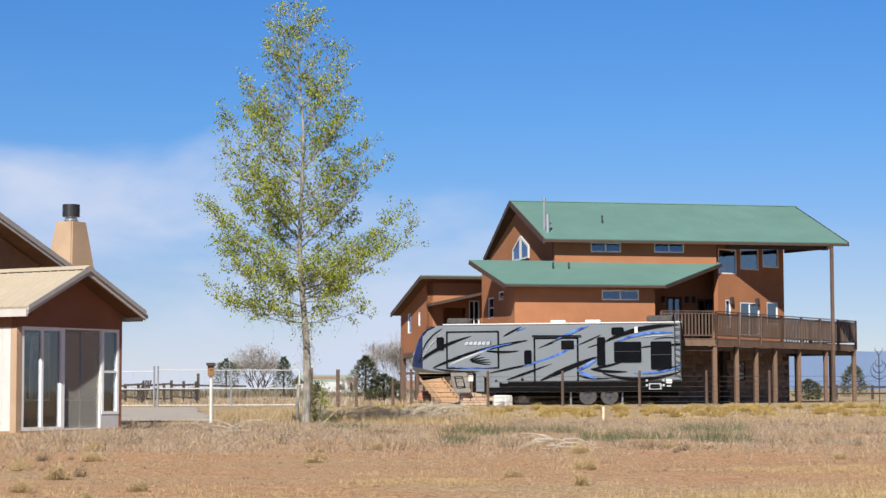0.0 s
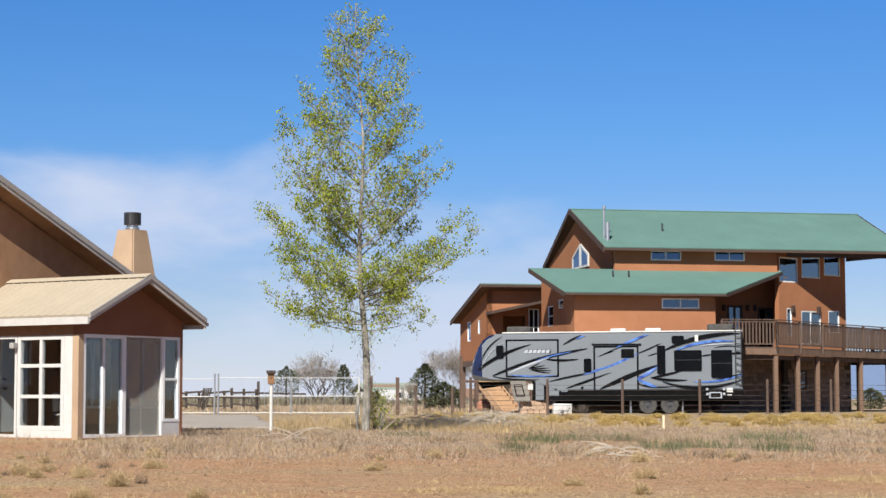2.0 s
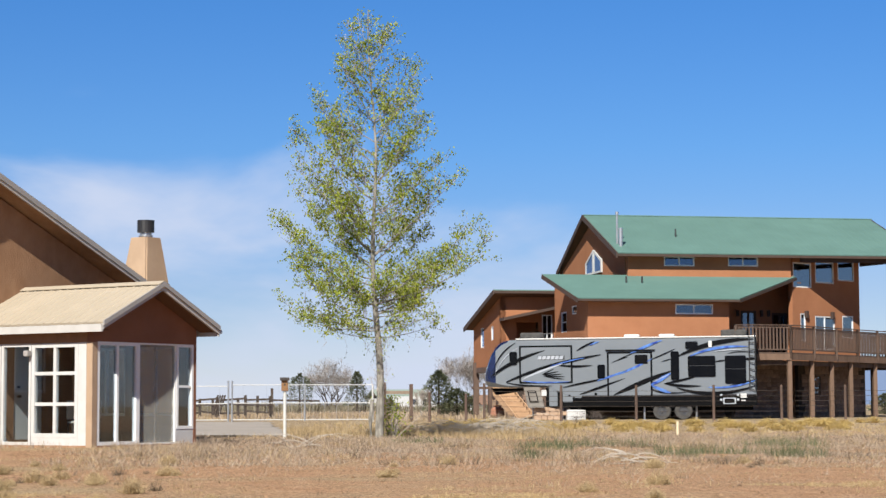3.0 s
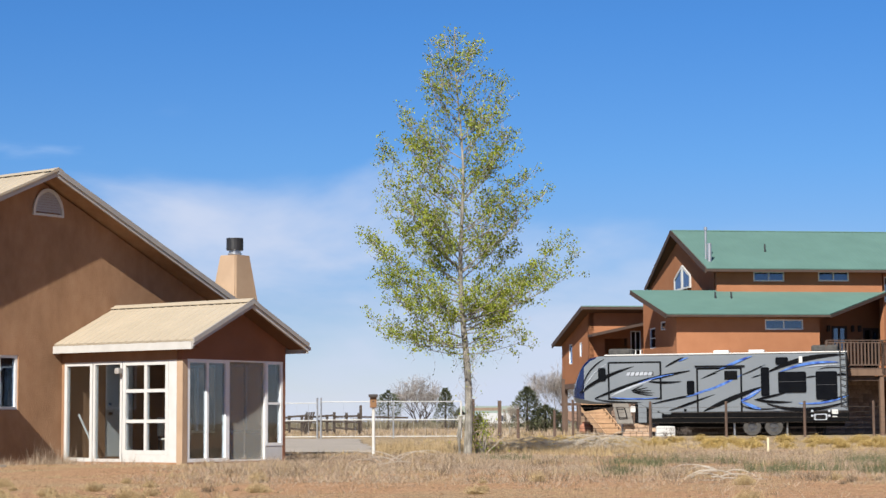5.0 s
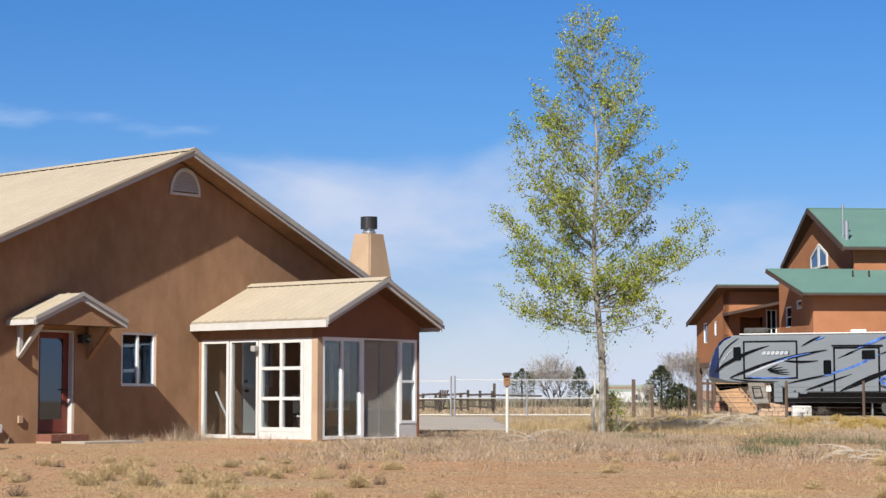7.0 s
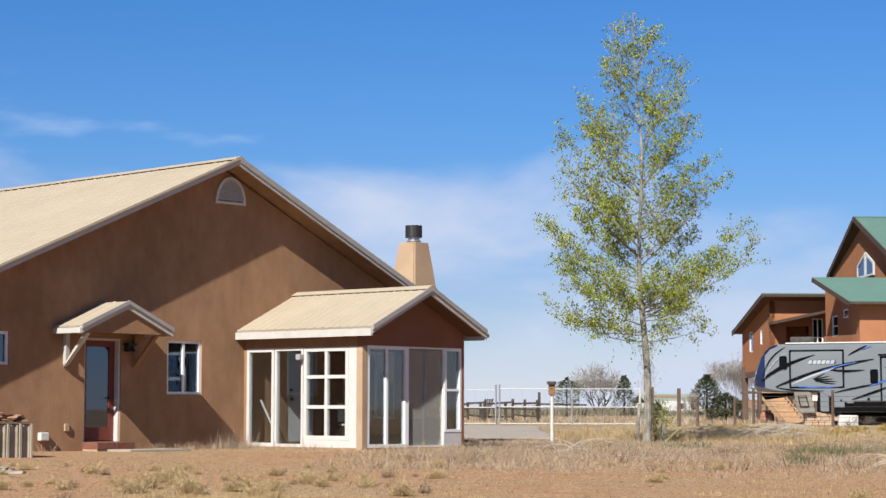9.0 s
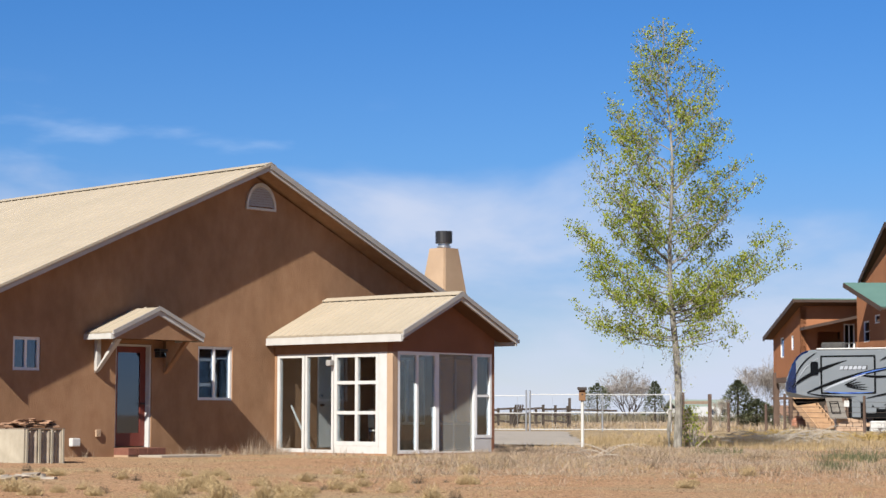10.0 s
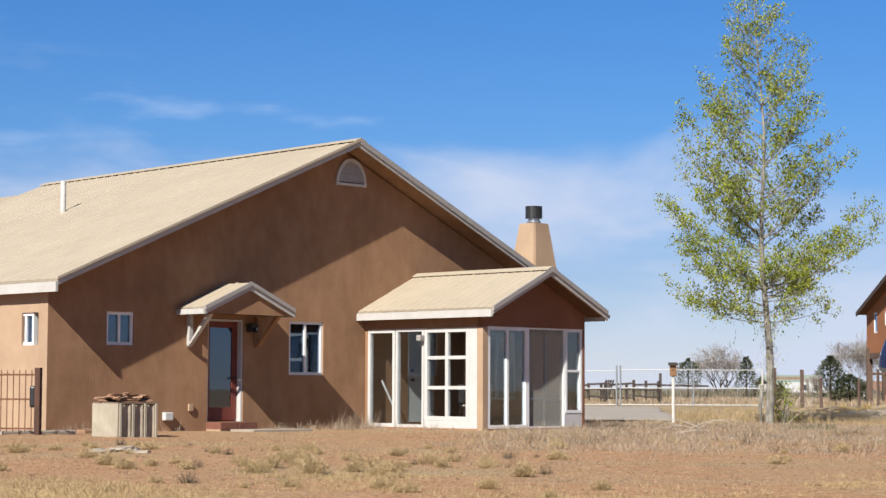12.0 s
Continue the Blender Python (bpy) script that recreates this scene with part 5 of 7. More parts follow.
    # front storage bay: black block as its shade, grey hatch doors, one of them open
    part("storage_bay", bm_box(1.2, 2.76, 0.05, 1.9, 0.56, 1.44), SKIRT, t, "black block for shade in the front storage bay")
    part("hatch", rounded(1.36, 1.72, 0.63, 1.45, 0.045, 0.03, 0.02), SKIN, t)
    part("hatch", rounded(1.95, 2.38, 0.80, 1.42, 0.045, 0.03, 0.03), SKIN, t)
    part("latch", bm_box(2.2, 2.3, 0.0, 0.014, 1.05, 1.16, 0.01), DARK, t)
    part("hatch", rounded(2.42, 2.84, 0.88, 1.34, 0.045, 0.03, 0.03), DARK, t)
    part("hatch_pane", rounded(2.48, 2.78, 0.98, 1.26, 0.014, 0.02, 0.03), SKIN, t)
    part("hatch", rounded(3.35, 3.46, 1.09, 1.2, -0.002, 0.03, 0.02), DARK, t)
    part("tank_cover", rounded(1.02, 1.24, 1.08, 1.34, 0.03, 0.02, 0.03), VINYL, t)
    hatch_grey = material("grey_hatch_panel", (0.1118, 0.0989, 0.086), 0.6, second=(0.1462, 0.129, 0.1118), scale=3)
    bm = bmesh.new()
    hexa(bm, [(0.47, -0.4, 0.57), (1.18, -0.3, 0.57), (1.18, -0.27, 0.57), (0.47, -0.37, 0.57), (0.25, -0.2, 1.47), (0.93, -0.05, 1.47), (0.93, -0.02, 1.47), (0.25, -0.17, 1.47)])
    flap = part("open_hatch", bm, hatch_grey, t, "open storage hatch door")
    bm = bmesh.new()
    for p, q in (((0.55, -0.34, 0.85), (0.45, -0.26, 1.3)), ((0.45, -0.26, 1.3), (0.78, -0.18, 1.3)), ((0.78, -0.18, 1.3), (0.90, -0.27, 0.85)), ((0.90, -0.27, 0.85), (0.55, -0.34, 0.85))):
        beam(bm, (p[0], p[1] - 0.06, p[2]), (q[0], q[1] - 0.06, q[2]), 0.03, 0.03)
    part("stiffener", bm, SKIRT, flap)
    for x in (8.78, 9.5):
        for z in (0.80, 1.0):
            part("marker_light", rounded(x, x + 0.1, z, z + 0.1, -0.006, 0.03, 0.03), SILVER, t)
    part("gas_hatch", rounded(8.91, 9.46, 0.66, 0.93, -0.006, 0.03, 0.03), SILVER, t)
    part("gas_hatch_door", rounded(8.97, 9.40, 0.70, 0.89, -0.037, 0.01, 0.03), SKIRT, t)
    part("outlet_panel", rounded(9.66, 9.92, 0.92, 1.11, -0.006, 0.03, 0.02), VINYL, t)
    part("outlet_panel", rounded(9.68, 9.88, 0.78, 0.83, -0.006, 0.03, 0.02), VINYL, t)
    # roof gear
    for x in (4.97, 6.5):
        part("roof_vent", bm_box(x - 0.35, x + 0.35, 0.6, 1.3, 3.61, 3.75, 0.06), VINYL, t, "white domed roof vent")
    part("air_conditioner", bm_box(0.02, 1.08, 0.7, 1.5, 3.61, 3.89, 0.08), RUBBER, t, "black roof air conditioner")
    part("air_conditioner", bm_box(8.85, 9.98, 0.7, 1.5, 3.61, 3.91, 0.08), RUBBER, t, "black roof air conditioner")
    bm = bmesh.new()
    for a, b in (((1.0, 0.3, 3.6), (1.0, 0.3, 3.82)), ((1.3, 0.3, 3.6), (1.3, 0.3, 3.82)), ((1.0, 0.3, 3.82), (1.55, 0.3, 3.82)), ((1.55, 0.3, 3.6), (1.55, 0.3, 3.82))):
        tube(bm, a, b, 0.02, sides=6)
    part("roof_rack", bm, BLACK, t)
    # ladder at the back
    for x in (10.06, 10.31):
        bm = bmesh.new()
        tube(bm, (x, -0.09, 1.25), (x, -0.09, 3.6), 0.022, sides=6)
        tube(bm, (x, -0.09, 3.6), (x, 0.1, 3.72), 0.022, sides=6)
        tube(bm, (x, -0.09, 1.3), (x, 0.0, 1.3), 0.022, sides=6)
        part("ladder_rail", bm, BLACK, t)
    for k in range(8):
        bm = bmesh.new()
        tube(bm, (10.06, -0.09, 1.35 + k * 0.28), (10.31, -0.09, 1.2 + k * 0.3), 0.02, sides=6)
        part("rung", bm, BLACK, t)
    # wheels
    for x in (6.27, 7.2):
        for y in (0.16, Wd - 0.16):
            bm = bmesh.new()
            prof = [(0.2, -0.10), (0.36, -0.11), (0.39, -0.07), (0.39, 0.07), (0.36, 0.11), (0.2, 0.10)]
            rings = []
            for k in range(24):
                a = math.tau * k / 24
                rings.append([bm.verts.new((x + r * math.cos(a), y + o, 0.385 + r * math.sin(a))) for r, o in prof])
            for k in range(24):
                for j in range(len(prof)):
                    bm.faces.new((rings[k][j], rings[(k + 1) % 24][j], rings[(k + 1) % 24][(j + 1) % len(prof)], rings[k][(j + 1) % len(prof)]))
            tyre = part("wheel", bm, RUBBER, t, "black rubber tyre")
            bm = bmesh.new()
            tube(bm, (x, y - 0.05, 0.385), (x, y + 0.05, 0.385), 0.21, sides=20)
            tube(bm, (x, y - 0.10, 0.385), (x, y - 0.04, 0.385), 0.07, sides=12)
            for k in range(6):
                a = math.tau * k / 6
                beam(bm, (x, y - 0.07, 0.385), (x + 0.2 * math.cos(a), y - 0.06, 0.385 + 0.2 * math.sin(a)), 0.03, 0.045)
            part("rim", bm, ALLOY, tyre, "dark spoked alloy rim")
    for x in (6.27, 7.2):
        bm = bmesh.new()
        for k in range(9):
            a0, a1 = radians(15 + k * 16.6), radians(15 + (k + 1) * 16.6)
            pts = [(x + r * math.cos(a), 0.385 + r * math.sin(a)) for a in (a0, a1) for r in (0.42, 0.5)]
            hexa(bm, [(pts[0][0], -0.01, pts[0][1]), (pts[2][0], -0.01, pts[2][1]), (pts[2][0], 0.2, pts[2][1]), (pts[0][0], 0.2, pts[0][1]), (pts[1][0], -0.01, pts[1][1]), (pts[3][0], -0.01, pts[3][1]), (pts[3][0], 0.2, pts[3][1]), (pts[1][0], 0.2, pts[1][1])])
        part("fender", bm, SKIRT, t)
    for x in (0.62, 0.85, 1.9, 5.5, 7.75):
        bm = bmesh.new()
        tube(bm, (x, 0.35, -0.02), (x, 0.35, 1.4 if x < 2 else 0.7), 0.045, sides=8)
        tube(bm, (x, 0.35, -0.03), (x, 0.35, 0.03), 0.11, sides=10)
        part("jack", bm, STEEL, t, "steel levelling jack")
    bm = bmesh.new()
    hexa(bm, [(-1.1, 0.8, 1.15), (0.0, 0.8, 1.3), (0.0, 1.6, 1.3), (-1.1, 1.6, 1.15), (-1.3, 0.8, 1.44), (0.2, 0.8, 1.44), (0.2, 1.6, 1.44), (-1.3, 1.6, 1.44)])
    part("pin_box", bm, SKIRT, t, "black hitch pin box")
    part("chassis", bm_box(2.2, 10.2, 0.5, 1.95, 0.40, 0.66), SKIRT, t)
    bm = bmesh.new()
    beam(bm, (6.27, 0.3, 0.385), (6.27, Wd - 0.3, 0.385), 0.09, 0.09)
    beam(bm, (7.2, 0.3, 0.385), (7.2, Wd - 0.3, 0.385), 0.09, 0.09)
    part("axle", bm, SKIRT, t)


build_trailer()


# ---------------------------------------------------------------- plants
def leafy(name, c0, c1, through_light=0.35, rough=0.7):
    """Leaves or blades: colour varied leaf by leaf, with some light passing through."""
    m = bpy.data.materials.new(name)
    m.use_nodes = True
    nt = m.node_tree
    bsdf = nt.nodes["Principled BSDF"]
    bsdf.inputs["Roughness"].default_value = rough
    bsdf.inputs["Specular IOR Level"].default_value = 0.15
    geo = nt.nodes.new("ShaderNodeNewGeometry")
    ramp = nt.nodes.new("ShaderNodeValToRGB")
    ramp.color_ramp.elements[0].color, ramp.color_ramp.elements[1].color = (*c0, 1), (*c1, 1)
    nt.links.new(geo.outputs["Random Per Island"], ramp.inputs[0])
    nt.links.new(ramp.outputs[0], bsdf.inputs["Base Color"])
    tr = nt.nodes.new("ShaderNodeBsdfTranslucent")
    nt.links.new(ramp.outputs[0], tr.inputs[0])
    mix = node(nt, "ShaderNodeMixShader", Fac=through_light)
    nt.links.new(bsdf.outputs[0], mix.inputs[1])
    nt.links.new(tr.outputs[0], mix.inputs[2])
    nt.links.new(mix.outputs[0], nt.nodes["Material Output"].inputs[0])
    return m


LEAF = leafy("fresh_leaf", (0.095, 0.135, 0.014), (0.45, 0.50, 0.085), 0.5)
LIMB = material("grey_limb_bark", (0.1462, 0.1333, 0.1161), 0.95, second=(0.258, 0.2365, 0.2064), scale=11, bump=0.4, bump_scale=18)
STRAW = leafy("straw_blade", (0.2322, 0.1634, 0.086), (0.4816, 0.3698, 0.215), 0.25)
GREYWEED = leafy("grey_dry_weed", (0.172, 0.129, 0.0903), (0.4816, 0.387, 0.2924), 0.2)
DARKWEED = leafy("dark_dead_weed", (0.0731, 0.05332, 0.0387), (0.1892, 0.1419, 0.0946), 0.1)
YELLOW = leafy("yellow_dry_brush", (0.2924, 0.2107, 0.1032), (0.5332, 0.4085, 0.2236), 0.25)
GREENWEED = leafy("green_weed", (0.0731, 0.086, 0.043), (0.172, 0.1763, 0.0946), 0.3)
NEEDLE = leafy("dark_needle", (0.0559, 0.0688, 0.0387), (0.1978, 0.2107, 0.1247), 0.3)
SAGE = leafy("dull_sagebrush", (0.129, 0.1118, 0.0774), (0.2408, 0.2107, 0.1505), 0.2)
TWIG = leafy("grey_twig", (0.1892, 0.1634, 0.1419), (0.3956, 0.3526, 0.3053), 0.0, 0.9)
BRUSH = leafy("golden_brush", (0.3268, 0.2279, 0.0774), (0.602, 0.4472, 0.1806), 0.3)
PALE_TWIG = leafy("bleached_twig", (0.23, 0.20, 0.17), (0.46, 0.41, 0.345), 0.0, 0.9)
BARK = material("pale_cottonwood_bark", (0.1118, 0.1015, 0.086), 0.95, second=(0.3096, 0.2924, 0.258), scale=11, bump=0.8, bump_scale=18, stretch=(1, 1, 0.35), stain=0.25, stain_scale=1.4)
TUFT = leafy("pale_tuft_blade", (0.3096, 0.2236, 0.1204), (0.5676, 0.4386, 0.2494), 0.25)
CLOD = leafy("dirt_clod", (0.129, 0.0731, 0.04128), (0.258, 0.1677, 0.1032), 0.0, 0.95)
BARK_DARK = material("dark_bark", (0.0473, 0.03612, 0.02924), 0.95, second=(0.0774, 0.0602, 0.0473), scale=9, bump=0.6, bump_scale=18)


def joined(name, verts, faces, mat, parent=None, label="", kind=""):
    me = bpy.data.meshes.new(name)
    me.from_pydata(verts, [], faces)
    me.materials.append(mat)
    ob = new(name, me)
    ob.parent = parent
    if label:
        ob["label"] = label
    if kind:
        ob["kind"] = kind
    return ob


def blade(verts, faces, base, tip, width, rng):
    a = rng.uniform(0, math.tau)
    dx, dy = math.cos(a) * width / 2, math.sin(a) * width / 2
    i = len(verts)
    verts += [(base[0] - dx, base[1] - dy, base[2]), (base[0] + dx, base[1] + dy, base[2]), tip]
    faces.append((i, i + 1, i + 2))


def leaf(verts, faces, p, size, rng):
    """A small folded diamond leaf in a random turn."""
    q = Euler((rng.uniform(0, math.tau), rng.uniform(0, math.tau), rng.uniform(0, math.tau))).to_quaternion()
    i = len(verts)
    for v in ((-0.5, 0, 0), (0, 0.42, 0.08), (0.5, 0, 0), (0, -0.42, 0.08)):
        r = q @ Vector(v) * size + p
        verts.append((r.x, r.y, r.z))
    faces.append((i, i + 1, i + 2, i + 3))


def bent(start, way, length, lift, steps, rng, wander=0.12):
    """Points of a branch that bends upwards on its way."""
    pts, d = [Vector(start)], Vector(way).normalized()
    for k in range(steps):
        d = (d + Vector((rng.uniform(-wander, wander), rng.uniform(-wander, wander), lift + rng.uniform(-wander, wander) * 0.5))).normalized()
        pts.append(pts[-1] + d * (length / steps))
    return pts


def limb_mesh(bm, pts, r0, r1, sides=6):
    """A tapering bent bar in one skin along the points."""
    n = len(pts) - 1
    prev = None
    for k, p in enumerate(pts):
        d = pts[min(n, k + 1)] - pts[max(0, k - 1)]
        q = d.to_track_quat("Z", "Y")
        r = r0 + (r1 - r0) * k / n
        ring = [bm.verts.new(p + q @ Vector((r * math.cos(i * math.tau / sides), r * math.sin(i * math.tau / sides), 0))) for i in range(sides)]
        if prev:
            for i in range(sides):
                bm.faces.new((prev[i], prev[(i + 1) % sides], ring[(i + 1) % sides], ring[i]))
        else:
            bm.faces.new(ring[::-1])
        prev = ring
    bm.faces.new(prev)


def build_cottonwood():
    rng = random.Random(41)
    t = thing("tree", "tall young cottonwood with pale bark and sparse spring leaves", "tree", pose(3.09, 48.35, 0.0))
    H = 10.6
    axis = lambda z: Vector((-0.21 * z / H + 0.07 * math.sin(z * 1.1), 0.05 * math.sin(z * 0.9), z))
    bm = bmesh.new()
    pts = [axis(-0.3 + (H + 0.3) * k / 16) for k in range(17)]
    prev = None
    for k, p in enumerate(pts):
        r = 0.012 + 0.100 * (1 - k / 16) ** 1.5
        ring = [bm.verts.new((p.x + r * math.cos(i * 0.628), p.y + r * math.sin(i * 0.628), p.z)) for i in range(10)]
        if prev:
            for i in range(10):
                bm.faces.new((prev[i], prev[(i + 1) % 10], ring[(i + 1) % 10], ring[i]))
        prev = ring
    bm.faces.new(prev)
    part("trunk", bm, BARK, t, "pale grey-brown trunk")
    bm = bmesh.new()
    limb_mesh(bm, [Vector((-0.19, -0.03, -0.2)), Vector((-0.21, -0.04, 0.45)), Vector((-0.16, -0.02, 0.95))], 0.06, 0.05, 8)
    part("stump", bm, BARK, t, "cut side stem")
    twig_v, twig_f, leaf_v, leaf_f = [], [], [], []
    # reach of the crown on the left and right by height
    left = [(2.7, 1.1), (2.97, 1.8), (3.4, 2.2), (3.67, 2.75), (4.0, 2.2), (4.2, 1.7), (4.45, 2.1), (5.35, 2.4), (5.75, 2.05), (6.3, 2.45), (6.7, 2.3), (7.2, 2.0), (7.9, 1.95), (8.3, 1.5), (9.05, 1.4), (9.2, 0.85), (9.9, 0.75), (10.3, 0.4), (10.6, 0.1)]
    right = [(2.7, 1.2), (3.3, 2.15), (3.5, 1.6), (3.9, 1.95), (4.6, 2.65), (5.05, 2.95), (5.4, 3.05), (5.75, 2.5), (6.0, 1.45), (6.4, 1.75), (7.05, 2.2), (7.3, 1.3), (8.1, 1.5), (8.9, 1.1), (9.4, 0.95), (9.6, 0.65), (10.2, 0.6), (10.6, 0.1)]

    def reach(z, side):
        table = left if side < 0 else right
        for (z0, r0), (z1, r1) in zip(table, table[1:]):
            if z0 <= z <= z1:
                return r0 + (r1 - r0) * (z - z0) / (z1 - z0)
        return 0.2

    def along(pts, f):
        g = min(0.999, max(0.0, f)) * (len(pts) - 1)
        return pts[int(g)].lerp(pts[int(g) + 1], g - int(g))

    def leaf_clump(p, n, spread):
        for _ in range(n):
            q = p + Vector((rng.gauss(0, spread), rng.gauss(0, spread), rng.gauss(0, spread * 0.9)))
            leaf(leaf_v, leaf_f, q, rng.uniform(0.036, 0.068), rng)

    def spray(p, way, length, fullness):
        """A side shoot that turns upwards, with short twigs and clumps of leaves."""
        line = bent(p, way, length, 0.16, 4, rng, 0.25)
        for k in range(4):
            blade(twig_v, twig_f, line[k], tuple(line[k + 1]), 0.017, rng)
            blade(twig_v, twig_f, line[k + 1], tuple(line[k]), 0.013, rng)
        for k in range(max(3, int(length * 11))):
            q = along(line, rng.uniform(0.12, 1.0))
            a = rng.uniform(0, math.tau)
            e = q + Vector((math.cos(a) * 0.8, math.sin(a) * 0.8, rng.uniform(-0.15, 1.0))).normalized() * rng.uniform(0.06, 0.2)
            blade(twig_v, twig_f, q, tuple(e), 0.012, rng)
            if rng.random() < fullness:
                leaf_clump(e, rng.randint(7, 14), 0.06)
            elif rng.random() < 0.75:
                leaf_clump(e, rng.randint(1, 4), 0.05)

    count = 84
    for i in range(count):
        s = i / (count - 1)
        tip_z = 2.72 + 7.6 * s
        az = (0.0 if i % 2 else math.pi) + rng.choice((-1, 1)) * rng.uniform(0.0, 1.15)
        side = math.cos(az)
        r = reach(tip_z + 0.15, side) * (0.4 + 0.6 * abs(side)) * (rng.uniform(1.0, 1.1) if i % 3 else rng.uniform(0.7, 0.95))
        # low limbs spread flat, upper ones climb steeply
        climb = 0.12 + 0.55 * min(1.0, s / 0.35) + 0.9 * max(0.0, s - 0.35)
        z0 = max(2.45 + 1.1 * s, tip_z - r * climb * rng.uniform(0.85, 1.2) - 0.05)
        foot = axis(z0)
        tip = Vector((axis(tip_z).x + side * r, math.sin(az) * r, tip_z))
        length = (tip - foot).length
        knee = foot.lerp(tip, 0.55) + Vector((0, 0, -0.10 * length)) + Vector((rng.gauss(0, 0.04), rng.gauss(0, 0.04), rng.gauss(0, 0.03))) * length
        line = [foot * (1 - f) ** 2 + knee * 2 * f * (1 - f) + tip * f * f + Vector((rng.gauss(0, 0.02), rng.gauss(0, 0.02), rng.gauss(0, 0.02))) * (f > 0) for f in [k / 8 for k in range(9)]]
        bm = bmesh.new()
        limb_mesh(bm, line, 0.008 + 0.009 * min(1.5, length / 2), 0.003, 6)
        part("limb", bm, LIMB, t)
        out = Vector((math.cos(az), math.sin(az), 0))
        thick = rng.uniform(0.55, 1.0) * (0.72 if s < 0.10 else 0.95 if s < 0.42 else 0.72 if s < 0.75 else 0.5)
        for j in range(max(4, int(length * 9.5))):
            f = rng.uniform(0.10, 0.97) ** 0.8
            a2 = rng.uniform(0, math.tau)
            way = out * rng.uniform(0.1, 0.7) + Vector((math.cos(a2) * 0.7, math.sin(a2) * 0.7, rng.uniform(-0.6 if s < 0.3 else -0.1, 1.0)))
            spray(along(line, f), way, rng.uniform(0.25, 0.85) * (1.2 - 0.6 * f), thick * 0.64)
        spray(along(line, 0.97), tip - line[-2], rng.uniform(0.15, 0.3), thick * 0.5)
    # short leafy shoots on the stem itself
    for i in range(34):
        z = rng.uniform(3.2, 9.8)
        a = rng.uniform(0, math.tau)
        spray(axis(z), Vector((math.cos(a), math.sin(a), rng.uniform(0.2, 1.0))), rng.uniform(0.25, 0.6), 0.45 if z < 7 else 0.25)
    # bare drooping twigs under the crown
    for i in range(170):
        a, z = rng.uniform(0, math.tau), rng.uniform(1.2, 3.5)
        p = axis(z) + Vector((math.cos(a), math.sin(a), 0)) * rng.uniform(0.05, 1.7 if z > 2.5 else 0.2)
        for k in range(4):
            e = p + Vector((rng.uniform(-0.14, 0.14), rng.uniform(-0.14, 0.14), rng.uniform(-0.2, 0.12)))
            blade(twig_v, twig_f, p, tuple(e), 0.012, rng)
            p = e
        if z > 2.2 or rng.random() < 0.3:
            leaf(leaf_v, leaf_f, p, 0.05, rng)
    joined("twig_work", twig_v, twig_f, TWIG, t, "fine grey twigs", "stuff")
    joined("crown", leaf_v, leaf_f, LEAF, t, "sparse small yellow-green leaves", "stuff")
    # shrub sprouting behind the trunk
    v, f = [], []
    for i in range(620):
        z = rng.uniform(0.05, 1.05)
        w = 0.55 * (1 - 0.55 * z) * rng.uniform(0.5, 1.2)
        leaf(v, f, Vector((rng.gauss(0, w * 0.5), rng.gauss(0, w * 0.5), z)), rng.uniform(0.035, 0.065), rng)
    sh = thing("shrub", "leafy yellow-green shrub at the foot of the tree", "shrub", pose(3.45, 49.0, 0))
    joined("foliage", v, f, LEAF, sh, kind="stuff")
    v, f = [], []
    for i in range(60):
        blade(v, f, (rng.gauss(0, 0.06), rng.gauss(0, 0.06), -0.05), (rng.gauss(0, 0.3), rng.gauss(0, 0.3), rng.uniform(0.4, 1.0)), 0.03, rng)
    joined("stem_work", v, f, TWIG, sh, kind="stuff")


build_cottonwood()


def tufts(name, mat, spots, rng, blades, h0, h1, spread, width, label, category, lean=0.4):
    """Many clumps of blades as one mesh."""
    verts, faces = [], []
    for x, y in spots:
        z = rise(x, y) - 0.02
        size = rng.uniform(0.6, 1.3)
        for k in range(rng.randint(blades // 2, blades)):
            a, r = rng.uniform(0, math.tau), rng.uniform(0, spread) * size
            h = rng.uniform(h0, h1) * size
            bx, by = x + math.cos(a) * r * 0.5, y + math.sin(a) * r * 0.5
            blade(verts, faces, (bx, by, z), (bx + math.cos(a) * lean * h * rng.uniform(0.2, 1.2), by + math.sin(a) * lean * h * rng.uniform(0.2, 1.2), z + h), width * rng.uniform(0.6, 1.3), rng)
    return tagged(joined(name, verts, faces, mat), label, category, kind="stuff")


def on_building(x, y):
    u = (x + 10.732) * 0.63 + (y - 35.058) * 0.7766
    v = (x + 10.732) * 0.7766 - (y - 35.058) * 0.63
    return (-0.1 < u < 15.5 and v < 0.05) or (7.6 < u < 11.2 and v < 3.6) or (u <= -0.1 and v < 0 and y > 36)


def scatter(n, y0, y1, rng, keep=None, more=0.0):
    spots = []
    while len(spots) < n:
        y = math.sqrt(rng.uniform(y0 * y0, y1 * y1))
        x = rng.uniform(-0.36 * y - more, 0.40 * y + more)
        if on_building(x, y) or (keep and not keep(x, y)):
            continue
        spots.append((x, y))
    return spots


def on_drive(x, y):
    return 53 < y < 79 and -14 < x < 1.1 - 0.02 * (y - 53)


